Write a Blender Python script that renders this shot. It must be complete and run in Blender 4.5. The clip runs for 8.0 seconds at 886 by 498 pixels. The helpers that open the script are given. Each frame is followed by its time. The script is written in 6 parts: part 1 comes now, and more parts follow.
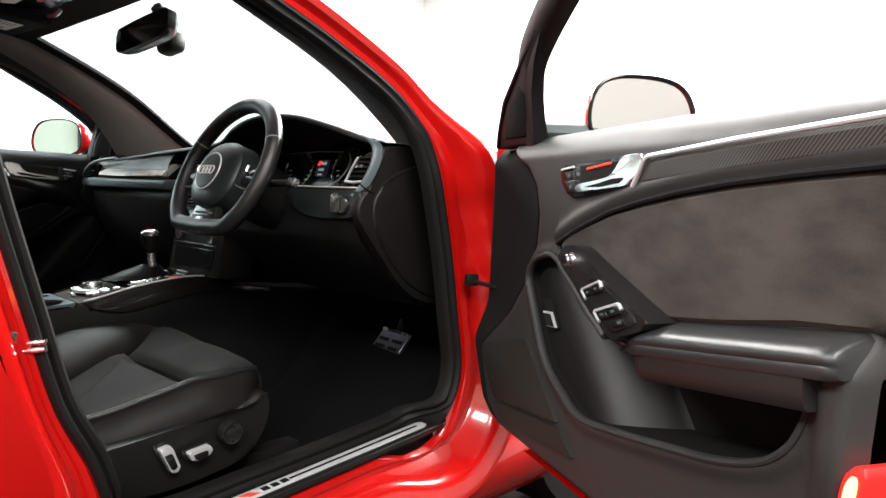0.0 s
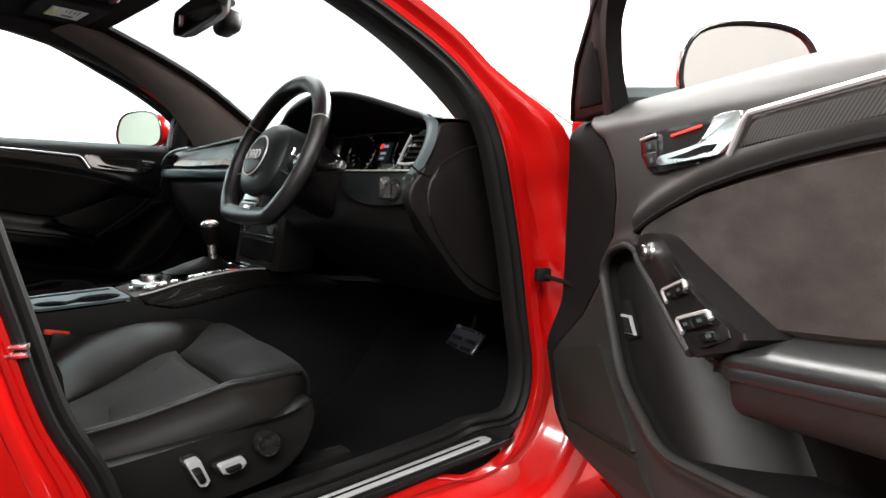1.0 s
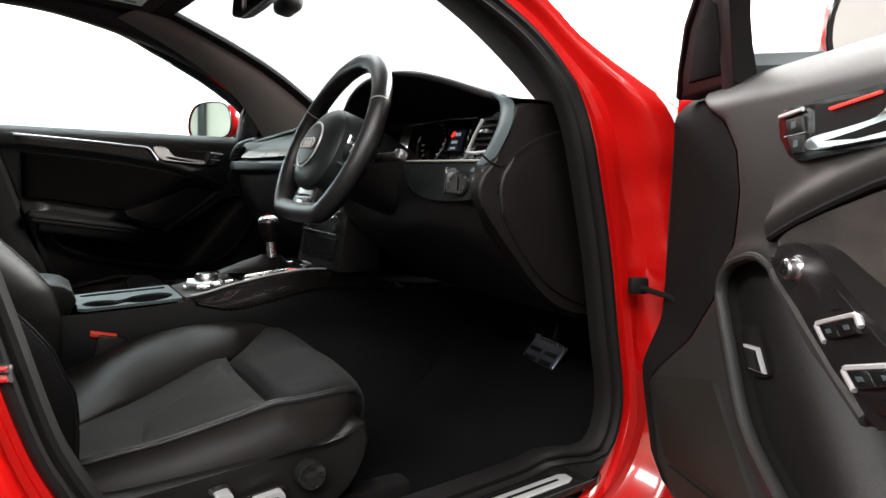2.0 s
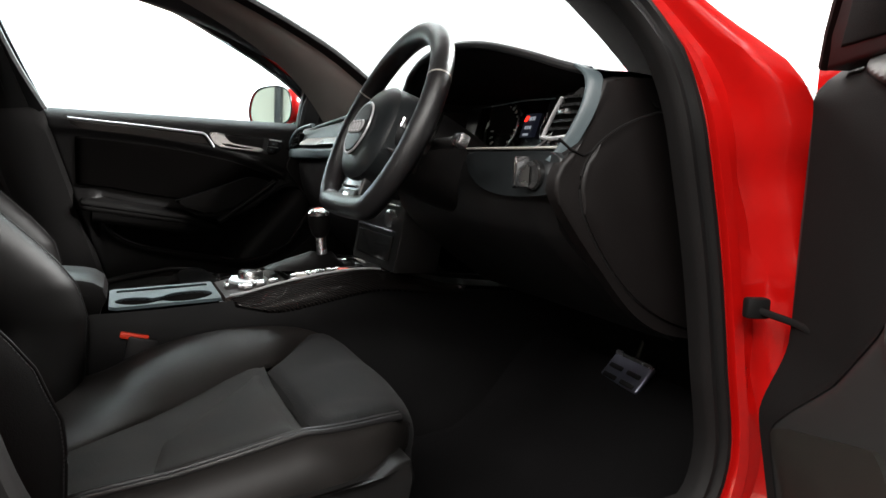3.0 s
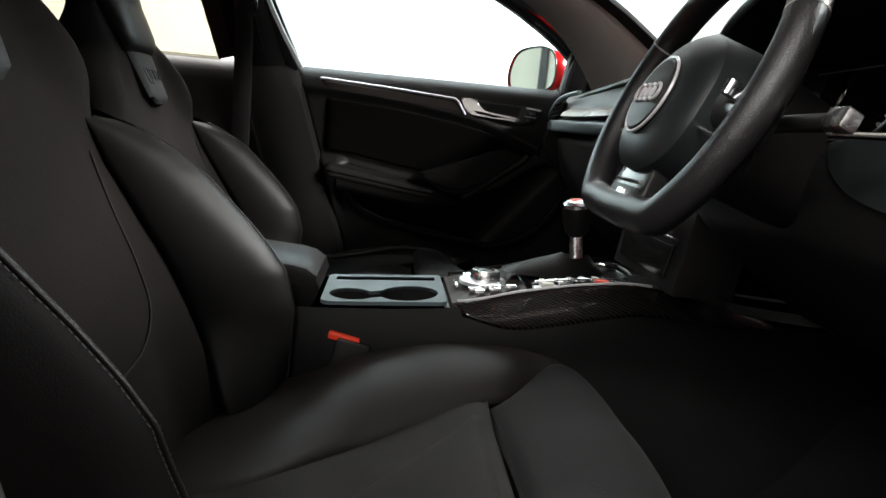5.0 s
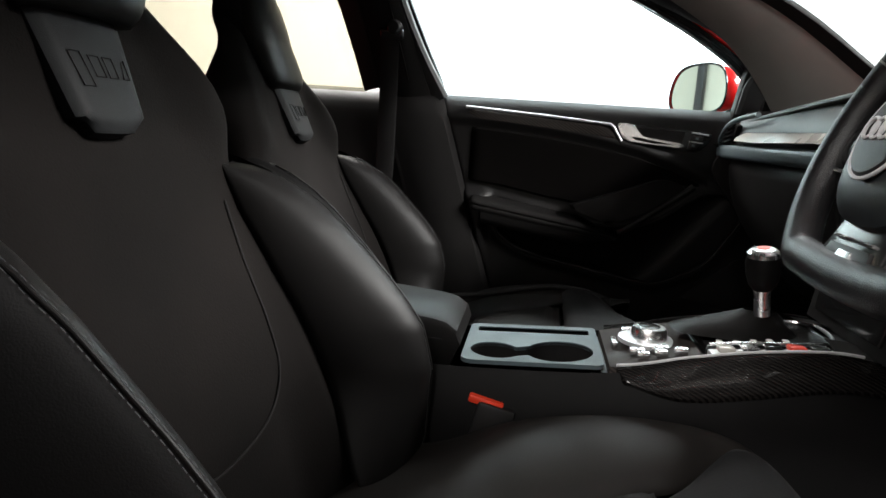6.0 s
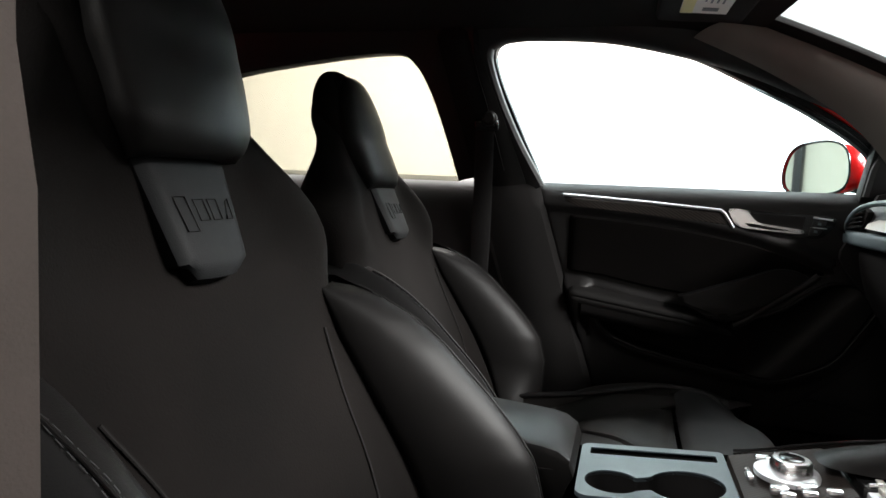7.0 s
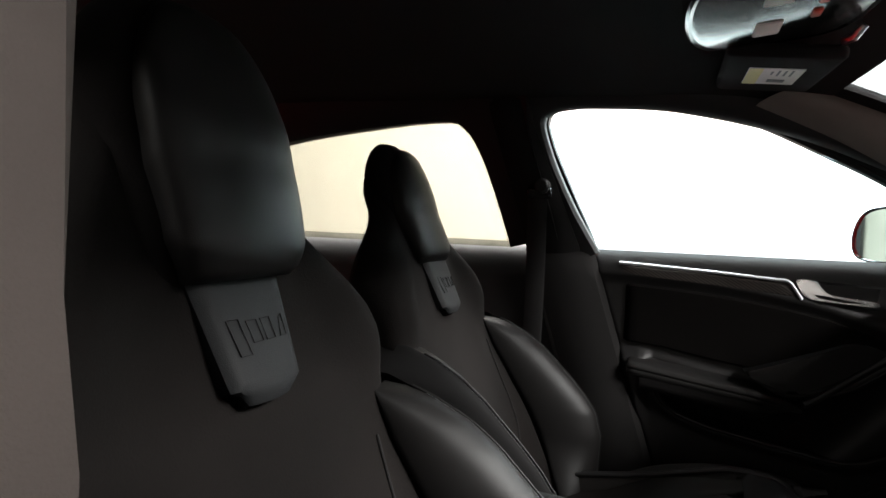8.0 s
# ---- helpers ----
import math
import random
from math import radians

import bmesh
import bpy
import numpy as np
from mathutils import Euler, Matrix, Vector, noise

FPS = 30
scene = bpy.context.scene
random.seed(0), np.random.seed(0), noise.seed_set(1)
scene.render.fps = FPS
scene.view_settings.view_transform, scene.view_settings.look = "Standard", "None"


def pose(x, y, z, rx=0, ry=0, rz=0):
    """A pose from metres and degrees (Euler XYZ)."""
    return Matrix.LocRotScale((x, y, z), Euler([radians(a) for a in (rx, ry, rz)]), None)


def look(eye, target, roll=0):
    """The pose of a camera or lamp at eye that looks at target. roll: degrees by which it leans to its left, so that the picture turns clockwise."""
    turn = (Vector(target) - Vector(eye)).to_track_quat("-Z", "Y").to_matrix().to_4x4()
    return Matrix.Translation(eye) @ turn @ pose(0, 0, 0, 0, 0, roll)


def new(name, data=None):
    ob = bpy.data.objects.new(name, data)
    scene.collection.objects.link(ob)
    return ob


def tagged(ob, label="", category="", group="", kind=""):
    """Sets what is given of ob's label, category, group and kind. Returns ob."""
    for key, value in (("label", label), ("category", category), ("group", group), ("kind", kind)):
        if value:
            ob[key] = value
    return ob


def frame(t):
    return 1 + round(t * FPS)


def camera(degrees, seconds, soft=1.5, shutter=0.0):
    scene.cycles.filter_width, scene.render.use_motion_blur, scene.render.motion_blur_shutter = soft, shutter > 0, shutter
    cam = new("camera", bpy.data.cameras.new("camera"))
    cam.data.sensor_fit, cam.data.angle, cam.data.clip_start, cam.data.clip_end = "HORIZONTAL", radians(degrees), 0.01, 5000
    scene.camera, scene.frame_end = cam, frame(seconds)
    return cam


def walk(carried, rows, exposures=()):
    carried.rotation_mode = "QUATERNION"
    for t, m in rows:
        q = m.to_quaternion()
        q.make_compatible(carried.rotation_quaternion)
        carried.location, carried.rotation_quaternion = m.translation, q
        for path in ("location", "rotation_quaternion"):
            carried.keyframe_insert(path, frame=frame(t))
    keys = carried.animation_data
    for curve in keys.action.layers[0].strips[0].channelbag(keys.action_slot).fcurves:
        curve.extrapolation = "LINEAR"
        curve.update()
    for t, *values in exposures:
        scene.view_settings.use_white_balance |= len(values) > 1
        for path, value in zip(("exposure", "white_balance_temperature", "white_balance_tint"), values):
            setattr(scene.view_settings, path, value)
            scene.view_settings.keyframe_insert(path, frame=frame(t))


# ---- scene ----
cam = camera(65.5, 8.0)
PATH = [
    (0, (1.848, -0.783, 0.898), (0.492, 0.681, 0.759), 2.6),
    (0.5, (1.813, -0.691, 0.888), (0.368, 0.683, 0.73), 2.1),
    (1, (1.773, -0.591, 0.887), (0.212, 0.646, 0.71), 1.7),
    (1.5, (1.709, -0.525, 0.886), (0.069, 0.605, 0.703), 1.7),
    (3, (1.473, -0.356, 0.884), (-0.322, 0.495, 0.651), 2.6),
    (3.5, (1.388, -0.33, 0.877), (-0.455, 0.414, 0.65), 3.5),
    (4, (1.291, -0.3, 0.884), (-0.605, 0.281, 0.625), 4.7),
    (4.5, (1.217, -0.28, 0.888), (-0.719, 0.108, 0.568), 5.3),
    (6, (1.022, -0.29, 0.92), (-0.932, -0.541, 0.574), 3.9),
    (6.5, (0.988, -0.31, 0.945), (-0.952, -0.709, 0.669), 2.8),
    (7, (0.959, -0.333, 0.984), (-0.968, -0.84, 0.804), 2.4),
    (7.5, (0.933, -0.353, 1.018), (-0.979, -0.929, 0.916), 2.3),
    (8, (0.93, -0.357, 1.055), (-0.963, -0.999, 0.979), 2.3),
]
walk(cam, [(t, look(eye, target, roll)) for t, eye, target, roll in PATH],
     [(0, 0.24), (1.5, 0.22), (3, 0.20), (4, 0.12), (8, 0.12)])


# ---- light: a white photo studio with ceiling softboxes ----
scene.view_settings.exposure = 0.12
world = bpy.data.worlds.new("studio_air")
scene.world = world
world.use_nodes = True
world.node_tree.nodes["Background"].inputs[0].default_value = (0.9, 0.95, 1.0, 1)
world.node_tree.nodes["Background"].inputs[1].default_value = 0.05


# ---- materials ----
def material(name, colour, rough=0.5, metal=0.0, var=0.15, scale=6.0, fine=220.0, bump=0.15, coat=0.0, spec=0.5, sheen=0.0, stretch=(1, 1, 1), rvar=0.12, patch=0.0, crease=0.0):
    """A surface with broad patches, fine grain and slight relief."""
    m = bpy.data.materials.new(name)
    m.use_nodes = True
    nt = m.node_tree
    bsdf = nt.nodes["Principled BSDF"]
    tc = nt.nodes.new("ShaderNodeTexCoord")
    mp = nt.nodes.new("ShaderNodeMapping")
    mp.inputs["Scale"].default_value = stretch
    nt.links.new(tc.outputs["Object"], mp.inputs["Vector"])
    broad = nt.nodes.new("ShaderNodeTexNoise")
    broad.inputs["Scale"].default_value, broad.inputs["Detail"].default_value = scale, 5
    grain = nt.nodes.new("ShaderNodeTexNoise")
    grain.inputs["Scale"].default_value, grain.inputs["Detail"].default_value = fine, 3
    for n in (broad, grain):
        nt.links.new(mp.outputs["Vector"], n.inputs["Vector"])
    mix = nt.nodes.new("ShaderNodeMix")
    mix.data_type, mix.blend_type = "RGBA", "MIX"
    add = nt.nodes.new("ShaderNodeMath")
    add.operation = "MULTIPLY_ADD"
    add.inputs[1].default_value, add.inputs[2].default_value = 0.4, 0.0
    nt.links.new(grain.outputs["Fac"], add.inputs[0])
    fac = nt.nodes.new("ShaderNodeMath")
    fac.operation = "MULTIPLY_ADD"
    fac.inputs[1].default_value = 0.7
    if patch:
        spread = nt.nodes.new("ShaderNodeMapRange")
        spread.inputs["From Min"].default_value, spread.inputs["From Max"].default_value = 0.5 - patch, 0.5 + patch
        nt.links.new(broad.outputs["Fac"], spread.inputs["Value"])
        nt.links.new(spread.outputs[0], fac.inputs[0])
    else:
        nt.links.new(broad.outputs["Fac"], fac.inputs[0])
    nt.links.new(add.outputs[0], fac.inputs[2])
    nt.links.new(fac.outputs[0], mix.inputs["Factor"])
    mix.inputs["A"].default_value = (*[c * (1 - var) for c in colour], 1)
    mix.inputs["B"].default_value = (*[min(1, c * (1 + var)) for c in colour], 1)
    nt.links.new(mix.outputs["Result"], bsdf.inputs["Base Color"])
    rr = nt.nodes.new("ShaderNodeMapRange")
    rr.inputs["To Min"].default_value, rr.inputs["To Max"].default_value = max(0.02, rough - rvar), min(1, rough + rvar)
    nt.links.new(broad.outputs["Fac"], rr.inputs["Value"])
    nt.links.new(rr.outputs[0], bsdf.inputs["Roughness"])
    bsdf.inputs["Metallic"].default_value = metal
    bsdf.inputs["Specular IOR Level"].default_value = spec
    bsdf.inputs["Coat Weight"].default_value = coat
    bsdf.inputs["Coat Roughness"].default_value = 0.04
    if sheen:
        bsdf.inputs["Sheen Weight"].default_value, bsdf.inputs["Sheen Roughness"].default_value = sheen, 0.4
    if bump:
        bp = nt.nodes.new("ShaderNodeBump")
        bp.inputs["Strength"].default_value, bp.inputs["Distance"].default_value = bump, 0.001
        nt.links.new(grain.outputs["Fac"], bp.inputs["Height"])
        nt.links.new(bp.outputs[0], bsdf.inputs["Normal"])
        if crease:
            # soft folds of a covering that has been sat on
            folds = nt.nodes.new("ShaderNodeTexNoise")
            folds.inputs["Scale"].default_value, folds.inputs["Detail"].default_value = 9, 0.6
            folds.inputs["Distortion"].default_value = 0.3
            nt.links.new(tc.outputs["Object"], folds.inputs["Vector"])
            fold = nt.nodes.new("ShaderNodeBump")
            fold.inputs["Strength"].default_value, fold.inputs["Distance"].default_value = 1.0, crease
            nt.links.new(folds.outputs["Fac"], fold.inputs["Height"])
            nt.links.new(fold.outputs[0], bp.inputs["Normal"])
    return m


def glow(name, colour, strength):
    m = bpy.data.materials.new(name)
    m.use_nodes = True
    b = m.node_tree.nodes["Principled BSDF"]
    b.inputs["Base Color"].default_value = (*[c * 0.5 for c in colour], 1)
    b.inputs["Emission Color"].default_value = (*colour, 1)
    b.inputs["Emission Strength"].default_value = strength
    return m


def clear(name, tint, rough=0.0):
    """A thin pane: mostly lets light through with a tint, with a glossy face."""
    m = bpy.data.materials.new(name)
    m.use_nodes = True
    nt = m.node_tree
    nt.nodes.remove(nt.nodes["Principled BSDF"])
    tr = nt.nodes.new("ShaderNodeBsdfTransparent")
    tr.inputs[0].default_value = (*tint, 1)
    gl = nt.nodes.new("ShaderNodeBsdfGlossy")
    gl.inputs["Roughness"].default_value = rough
    fr = nt.nodes.new("ShaderNodeFresnel")
    fr.inputs["IOR"].default_value = 1.45
    mx = nt.nodes.new("ShaderNodeMixShader")
    half = nt.nodes.new("ShaderNodeMath")
    half.operation = "MULTIPLY"
    half.inputs[1].default_value = 0.7
    nt.links.new(fr.outputs[0], half.inputs[0])
    nt.links.new(half.outputs[0], mx.inputs[0])
    nt.links.new(tr.outputs[0], mx.inputs[1])
    nt.links.new(gl.outputs[0], mx.inputs[2])
    nt.links.new(mx.outputs[0], nt.nodes["Material Output"].inputs[0])
    return m


def carbon_weave(name, tone=1.0, lacquer=0.5):
    """Glossy lacquer over a twill of dark fibres."""
    m = material(name, (0.05, 0.045, 0.042), 0.55, 0.0, 0.2, 5, 300, 0.0, coat=lacquer, spec=0.1)
    nt = m.node_tree
    bsdf = nt.nodes["Principled BSDF"]
    tc = nt.nodes.new("ShaderNodeTexCoord")
    dot = nt.nodes.new("ShaderNodeVectorMath")
    dot.operation = "DOT_PRODUCT"
    dot.inputs[1].default_value = (0.67, -0.37, -0.64)
    mp = nt.nodes.new("ShaderNodeCombineXYZ")
    wave = nt.nodes.new("ShaderNodeTexWave")
    wave.inputs["Scale"].default_value, wave.inputs["Distortion"].default_value = 78, 0.5
    ramp = nt.nodes.new("ShaderNodeValToRGB")
    ramp.color_ramp.elements[0].color = (0.010 * tone, 0.008 * tone, 0.0075 * tone, 1)
    ramp.color_ramp.elements[1].color = (0.050 * tone, 0.042 * tone, 0.038 * tone, 1)
    nt.links.new(tc.outputs["Object"], dot.inputs[0])
    nt.links.new(dot.outputs["Value"], mp.inputs[0])
    nt.links.new(mp.outputs[0], wave.inputs[0])
    nt.links.new(wave.outputs["Fac"], ramp.inputs[0])
    nt.links.new(ramp.outputs[0], bsdf.inputs["Base Color"])
    return m


RED = material("red_paint", (0.52, 0.005, 0.004), 0.22, 0.0, 0.05, 3, 900, 0.0, coat=1.0, rvar=0.03)
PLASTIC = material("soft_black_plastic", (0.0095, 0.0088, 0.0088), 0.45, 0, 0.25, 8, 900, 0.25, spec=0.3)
DASHTOP = material("grained_dash_skin", (0.026, 0.0255, 0.026), 0.42, 0, 0.2, 8, 1100, 0.35)
LITDOORSKIN = material("lit_grained_door_skin", (0.029, 0.0283, 0.0278), 0.54, 0, 0.15, 7, 1000, 0.3, spec=0.3)
GREYTRIM = material("satin_grey_trim", (0.072, 0.095, 0.104), 0.40, 0, 0.12, 10, 900, 0.15)
# Unseen east wall is toned dark to hold back fill light.
EASTPAINT = material("toned_down_grey", (0.20, 0.19, 0.18), 0.8, 0, 0.05, 0.6, 40, 0.05)
GLOSS = material("gloss_black_plastic", (0.012, 0.012, 0.012), 0.15, 0, 0.2, 8, 500, 0.0)
LEATHER = material("black_leather", (0.0062, 0.0058, 0.0057), 0.43, 0, 0.2, 9, 900, 0.22, rvar=0.06, spec=0.12, crease=0.002)
# Cushion leather: worn, with the light from above put into a brighter tone.
LITSEATLEATHER = material("worn_seat_leather_lit", (0.0105, 0.0092, 0.0084), 0.50, 0, 0.3, 9, 900, 0.25, rvar=0.06, spec=0.26, patch=0.25, crease=0.0035)
DULLLEATHER = material("dull_leather", (0.0085, 0.009, 0.0095), 0.62, 0, 0.2, 9, 900, 0.25, spec=0.10)
RIMLEATHER = material("perforated_wheel_leather", (0.012, 0.0115, 0.012), 0.33, 0, 0.2, 9, 700, 0.6)
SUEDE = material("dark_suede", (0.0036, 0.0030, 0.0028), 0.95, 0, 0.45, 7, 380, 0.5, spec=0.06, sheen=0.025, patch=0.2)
# Cushion suedes: backrest suede with light put into the tone; patches are wear.
LITSEATSUEDE = material("worn_seat_suede_lit", (0.0088, 0.0076, 0.0068), 0.75, 0, 0.65, 13, 380, 0.4, spec=0.18, sheen=0.03, patch=0.13, crease=0.004)
LITTHIGHSUEDE = material("worn_thigh_suede_lit", (0.0072, 0.0071, 0.0074), 0.8, 0, 0.4, 11, 380, 0.5, spec=0.15, sheen=0.03, patch=0.2, crease=0.0035)
VALANCE = material("satin_black_plastic", (0.0105, 0.0100, 0.0098), 0.42, 0, 0.2, 8, 900, 0.2, spec=0.32)
FRAMEBLACK = material("window_frame_plastic", (0.016, 0.016, 0.0165), 0.5, 0, 0.15, 9, 800, 0.2, spec=0.3)
GRILLE = material("olive_black_speaker_mesh", (0.020, 0.0195, 0.0165), 0.6, 0, 0.15, 9, 1500, 0.6, spec=0.3)
KEYPANEL = material("satin_key_panel", (0.0115, 0.0135, 0.0145), 0.40, 0, 0.15, 9, 900, 0.15)
ENDCOVER = material("brown_black_end_cover", (0.0066, 0.0052, 0.0050), 0.5, 0, 0.2, 9, 900, 0.2, spec=0.3)
# Same weave as the door strip, its tone darkened for the cabin's shade.
SHADEDCARBON = carbon_weave("shaded_carbon_fibre", 0.22, 1.0)
SIDECLOTH = material("black_side_cloth", (0.0042, 0.0040, 0.0041), 0.8, 0, 0.25, 9, 600, 0.3, spec=0.12)
CONSOLESIDE = material("soft_console_side", (0.0048, 0.0045, 0.0046), 0.55, 0, 0.2, 8, 900, 0.2, spec=0.18)
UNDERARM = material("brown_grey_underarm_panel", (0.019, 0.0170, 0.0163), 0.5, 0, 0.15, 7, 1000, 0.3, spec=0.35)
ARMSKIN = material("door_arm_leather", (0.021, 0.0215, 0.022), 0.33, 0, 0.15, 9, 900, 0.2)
LITDOORSUEDE = material("lit_taupe_suede", (0.036, 0.0298, 0.0274), 0.95, 0, 0.5, 15, 420, 0.12, spec=0.1, sheen=0.2, stretch=(0.7, 0.7, 1.5), patch=0.13)
RUBBER = material("black_rubber", (0.0065, 0.006, 0.006), 0.6, 0, 0.2, 10, 300, 0.2, spec=0.25)
CHROME = material("satin_chrome", (0.86, 0.86, 0.87), 0.27, 1.0, 0.04, 10, 400, 0.03, rvar=0.05)
SATIN = material("satin_silver", (0.62, 0.62, 0.63), 0.36, 0.35, 0.04, 10, 400, 0.03, rvar=0.05)
ALU = material("brushed_aluminium", (0.66, 0.66, 0.67), 0.45, 0.75, 0.08, 10, 300, 0.1, stretch=(1, 12, 1))
INLAY = material("pale_satin_inlay", (0.46, 0.44, 0.40), 0.3, 0.15, 0.08, 10, 300, 0.1)
CARPET = material("black_carpet", (0.0045, 0.0042, 0.0044), 1.0, 0, 0.4, 12, 500, 1.0, spec=0.1)
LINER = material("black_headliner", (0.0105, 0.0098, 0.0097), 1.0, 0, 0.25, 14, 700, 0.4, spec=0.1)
LITPILLAR = material("lit_pillar_cloth", (0.125, 0.118, 0.108), 0.9, 0, 0.2, 14, 700, 0.4, spec=0.2)
LITNEARCLOTH = material("lit_near_pillar_cloth", (0.033, 0.028, 0.0255), 0.95, 0, 0.2, 14, 700, 0.2, spec=0.08)
CARBON = carbon_weave("carbon_fibre", 1.0, 0.12)
WHITE = material("white_studio_paint", (0.86, 0.86, 0.85), 0.8, 0, 0.03, 0.6, 40, 0.05)
CEILPAINT = material("toned_ceiling_grey", (0.30, 0.30, 0.30), 0.85, 0, 0.08, 0.8, 40, 0.05)
STITCH = material("grey_thread", (0.034, 0.035, 0.037), 0.7, 0, 0.1, 30, 400, 0.2)
STEEL = material("dark_polished_steel", (0.26, 0.27, 0.34), 0.42, 1.0, 0.08, 10, 300, 0.05)
CREAM = material("cream_studio_paint", (0.345, 0.328, 0.262), 0.8, 0, 0.04, 0.6, 40, 0.05)
FLOOR = material("dark_studio_floor", (0.011, 0.009, 0.008), 0.92, 0, 0.35, 2.5, 60, 0.3, spec=0.04)
REDTAG = material("red_button_plastic", (0.75, 0.05, 0.02), 0.35, 0, 0.08, 20, 300, 0.05)
LABEL = material("white_paper_label", (0.75, 0.74, 0.70), 0.6, 0, 0.05, 20, 300, 0.02)
YELLOW = material("yellow_paper_label", (0.75, 0.70, 0.30), 0.6, 0, 0.05, 20, 300, 0.02)
MIRROR = material("mirror_glass", (0.92, 0.93, 0.93), 0.02, 1.0, 0.01, 3, 100, 0.0, rvar=0.0)
CLEARPANE = clear("clear_glass", (0.86, 0.97, 1.0))
TINTPANE = clear("tinted_glass", (0.60, 0.585, 0.52))
REDGLOW = glow("red_lamp", (1.0, 0.02, 0.01), 3.0)
LAMPGLOW = glow("door_warning_lamp", (1.0, 0.012, 0.01), 1.8)
BULBGLOW = glow("lamp_bulb", (1.0, 0.75, 0.22), 2.5)
SCREEN = glow("dim_screen", (0.03, 0.035, 0.06), 0.15)
SCREENTEXT = glow("screen_writing", (0.7, 0.75, 0.85), 0.3)


# ---- mesh helpers ----
def smooth(a, b, x):
    t = min(1.0, max(0.0, (x - a) / (b - a)))
    return t * t * (3 - 2 * t)


def lerp_table(table, x):
    """Piecewise linear value from rows (x, value)."""
    return float(np.interp(x, [r[0] for r in table], [r[1] for r in table]))


def spline(points, n, closed=False):
    """n points evenly set along a Catmull-Rom curve."""
    p = [Vector(q) for q in points]
    k = len(p)
    dense = []
    for i in range(k if closed else k - 1):
        a, b, c, d = (p[(i + j) % k] if closed else p[min(max(i + j, 0), k - 1)] for j in (-1, 0, 1, 2))
        for s in range(16):
            t = s / 16
            dense.append(0.5 * ((2 * b) + (c - a) * t + (2 * a - 5 * b + 4 * c - d) * t * t + (3 * b - a - 3 * c + d) * t ** 3))
    dense.append(p[0].copy() if closed else p[-1].copy())
    cum = [0.0]
    for a, b in zip(dense, dense[1:]):
        cum.append(cum[-1] + (b - a).length)
    out, j = [], 0
    for i in range(n):
        want = cum[-1] * i / (n if closed else n - 1)
        while j < len(cum) - 2 and cum[j + 1] < want:
            j += 1
        f = (want - cum[j]) / max(1e-9, cum[j + 1] - cum[j])
        out.append(dense[j].lerp(dense[j + 1], f))
    return out


def loft(bm, rows, closed_rows=False, closed_cols=False):
    """Quads between rows of points."""
    vs = [[bm.verts.new(p) for p in r] for r in rows]
    nr, nc = len(vs), len(vs[0])
    for i in range(nr if closed_rows else nr - 1):
        for j in range(nc if closed_cols else nc - 1):
            a, b, c, d = vs[i][j], vs[i][(j + 1) % nc], vs[(i + 1) % nr][(j + 1) % nc], vs[(i + 1) % nr][j]
            bm.faces.new((a, b, c, d))
    return vs


def cap(bm, ring):
    bm.faces.new(ring)


def tube(bm, path, ra, rb=None, seg=10, closed=False, ref=(0, 0, 1), power=2.0):
    """A bar of oval section along a path. ra lies along ref, rb across it."""
    rb = ra if rb is None else rb
    rows = []
    n = len(path)
    for i, p in enumerate(path):
        p = Vector(p)
        a = Vector(path[(i - 1) % n] if closed or i else path[0])
        b = Vector(path[(i + 1) % n] if closed or i < n - 1 else path[-1])
        t = (b - a).normalized()
        u = Vector(ref)
        u = (u - t * u.dot(t)).normalized()
        v = t.cross(u)
        row = []
        for k in range(seg):
            th = 2 * math.pi * k / seg
            c, s = math.cos(th), math.sin(th)
            c = math.copysign(abs(c) ** (2 / power), c)
            s = math.copysign(abs(s) ** (2 / power), s)
            row.append(p + u * ra * c + v * rb * s)
        rows.append(row)
    vs = loft(bm, rows, closed, True)
    if not closed:
        cap(bm, vs[0][::-1])
        cap(bm, vs[-1])
    return bm


def pad(bm, f, u0, u1, v0, v1, nu, nv, puff=0.006, thick=0.02, edge=0.12, face=None):
    """An upholstered pad on the surface f(u, v), its border drawn in and closed behind. face: the way that it looks."""
    P, N = [], []
    e = 1e-3
    sign = 1.0
    if face is not None:
        uc, vc = (u0 + u1) / 2, (v0 + v1) / 2
        if (f(uc + e, vc) - f(uc - e, vc)).cross(f(uc, vc + e) - f(uc, vc - e)).dot(Vector(face)) < 0:
            sign = -1.0
    for i in range(nu + 1):
        u = u0 + (u1 - u0) * i / nu
        rp, rn = [], []
        for j in range(nv + 1):
            v = v0 + (v1 - v0) * j / nv
            p = f(u, v)
            n = (f(u + e, v) - f(u - e, v)).cross(f(u, v + e) - f(u, v - e))
            n = n.normalized() * sign if n.length > 1e-12 else Vector((0, 0, 1))
            du, dv = min(i, nu - i) / nu, min(j, nv - j) / nv
            k = min(1, du / edge) if edge else 1
            l = min(1, dv / edge) if edge else 1
            h = math.sqrt(max(0, 1 - (1 - k) ** 2)) * math.sqrt(max(0, 1 - (1 - l) ** 2))
            rp.append(p + n * puff * (h - 1))
            rn.append(n)
        P.append(rp)
        N.append(rn)
    vs = loft(bm, P)
    ring = [(i, 0) for i in range(nu + 1)] + [(nu, j) for j in range(1, nv + 1)] + [(i, nv) for i in range(nu - 1, -1, -1)] + [(0, j) for j in range(nv - 1, 0, -1)]
    back = [bm.verts.new(P[i][j] - N[i][j] * thick) for i, j in ring]
    m = len(ring)
    for a in range(m):
        b = (a + 1) % m
        bm.faces.new((vs[ring[a][0]][ring[a][1]], back[a], back[b], vs[ring[b][0]][ring[b][1]]))
    return bm


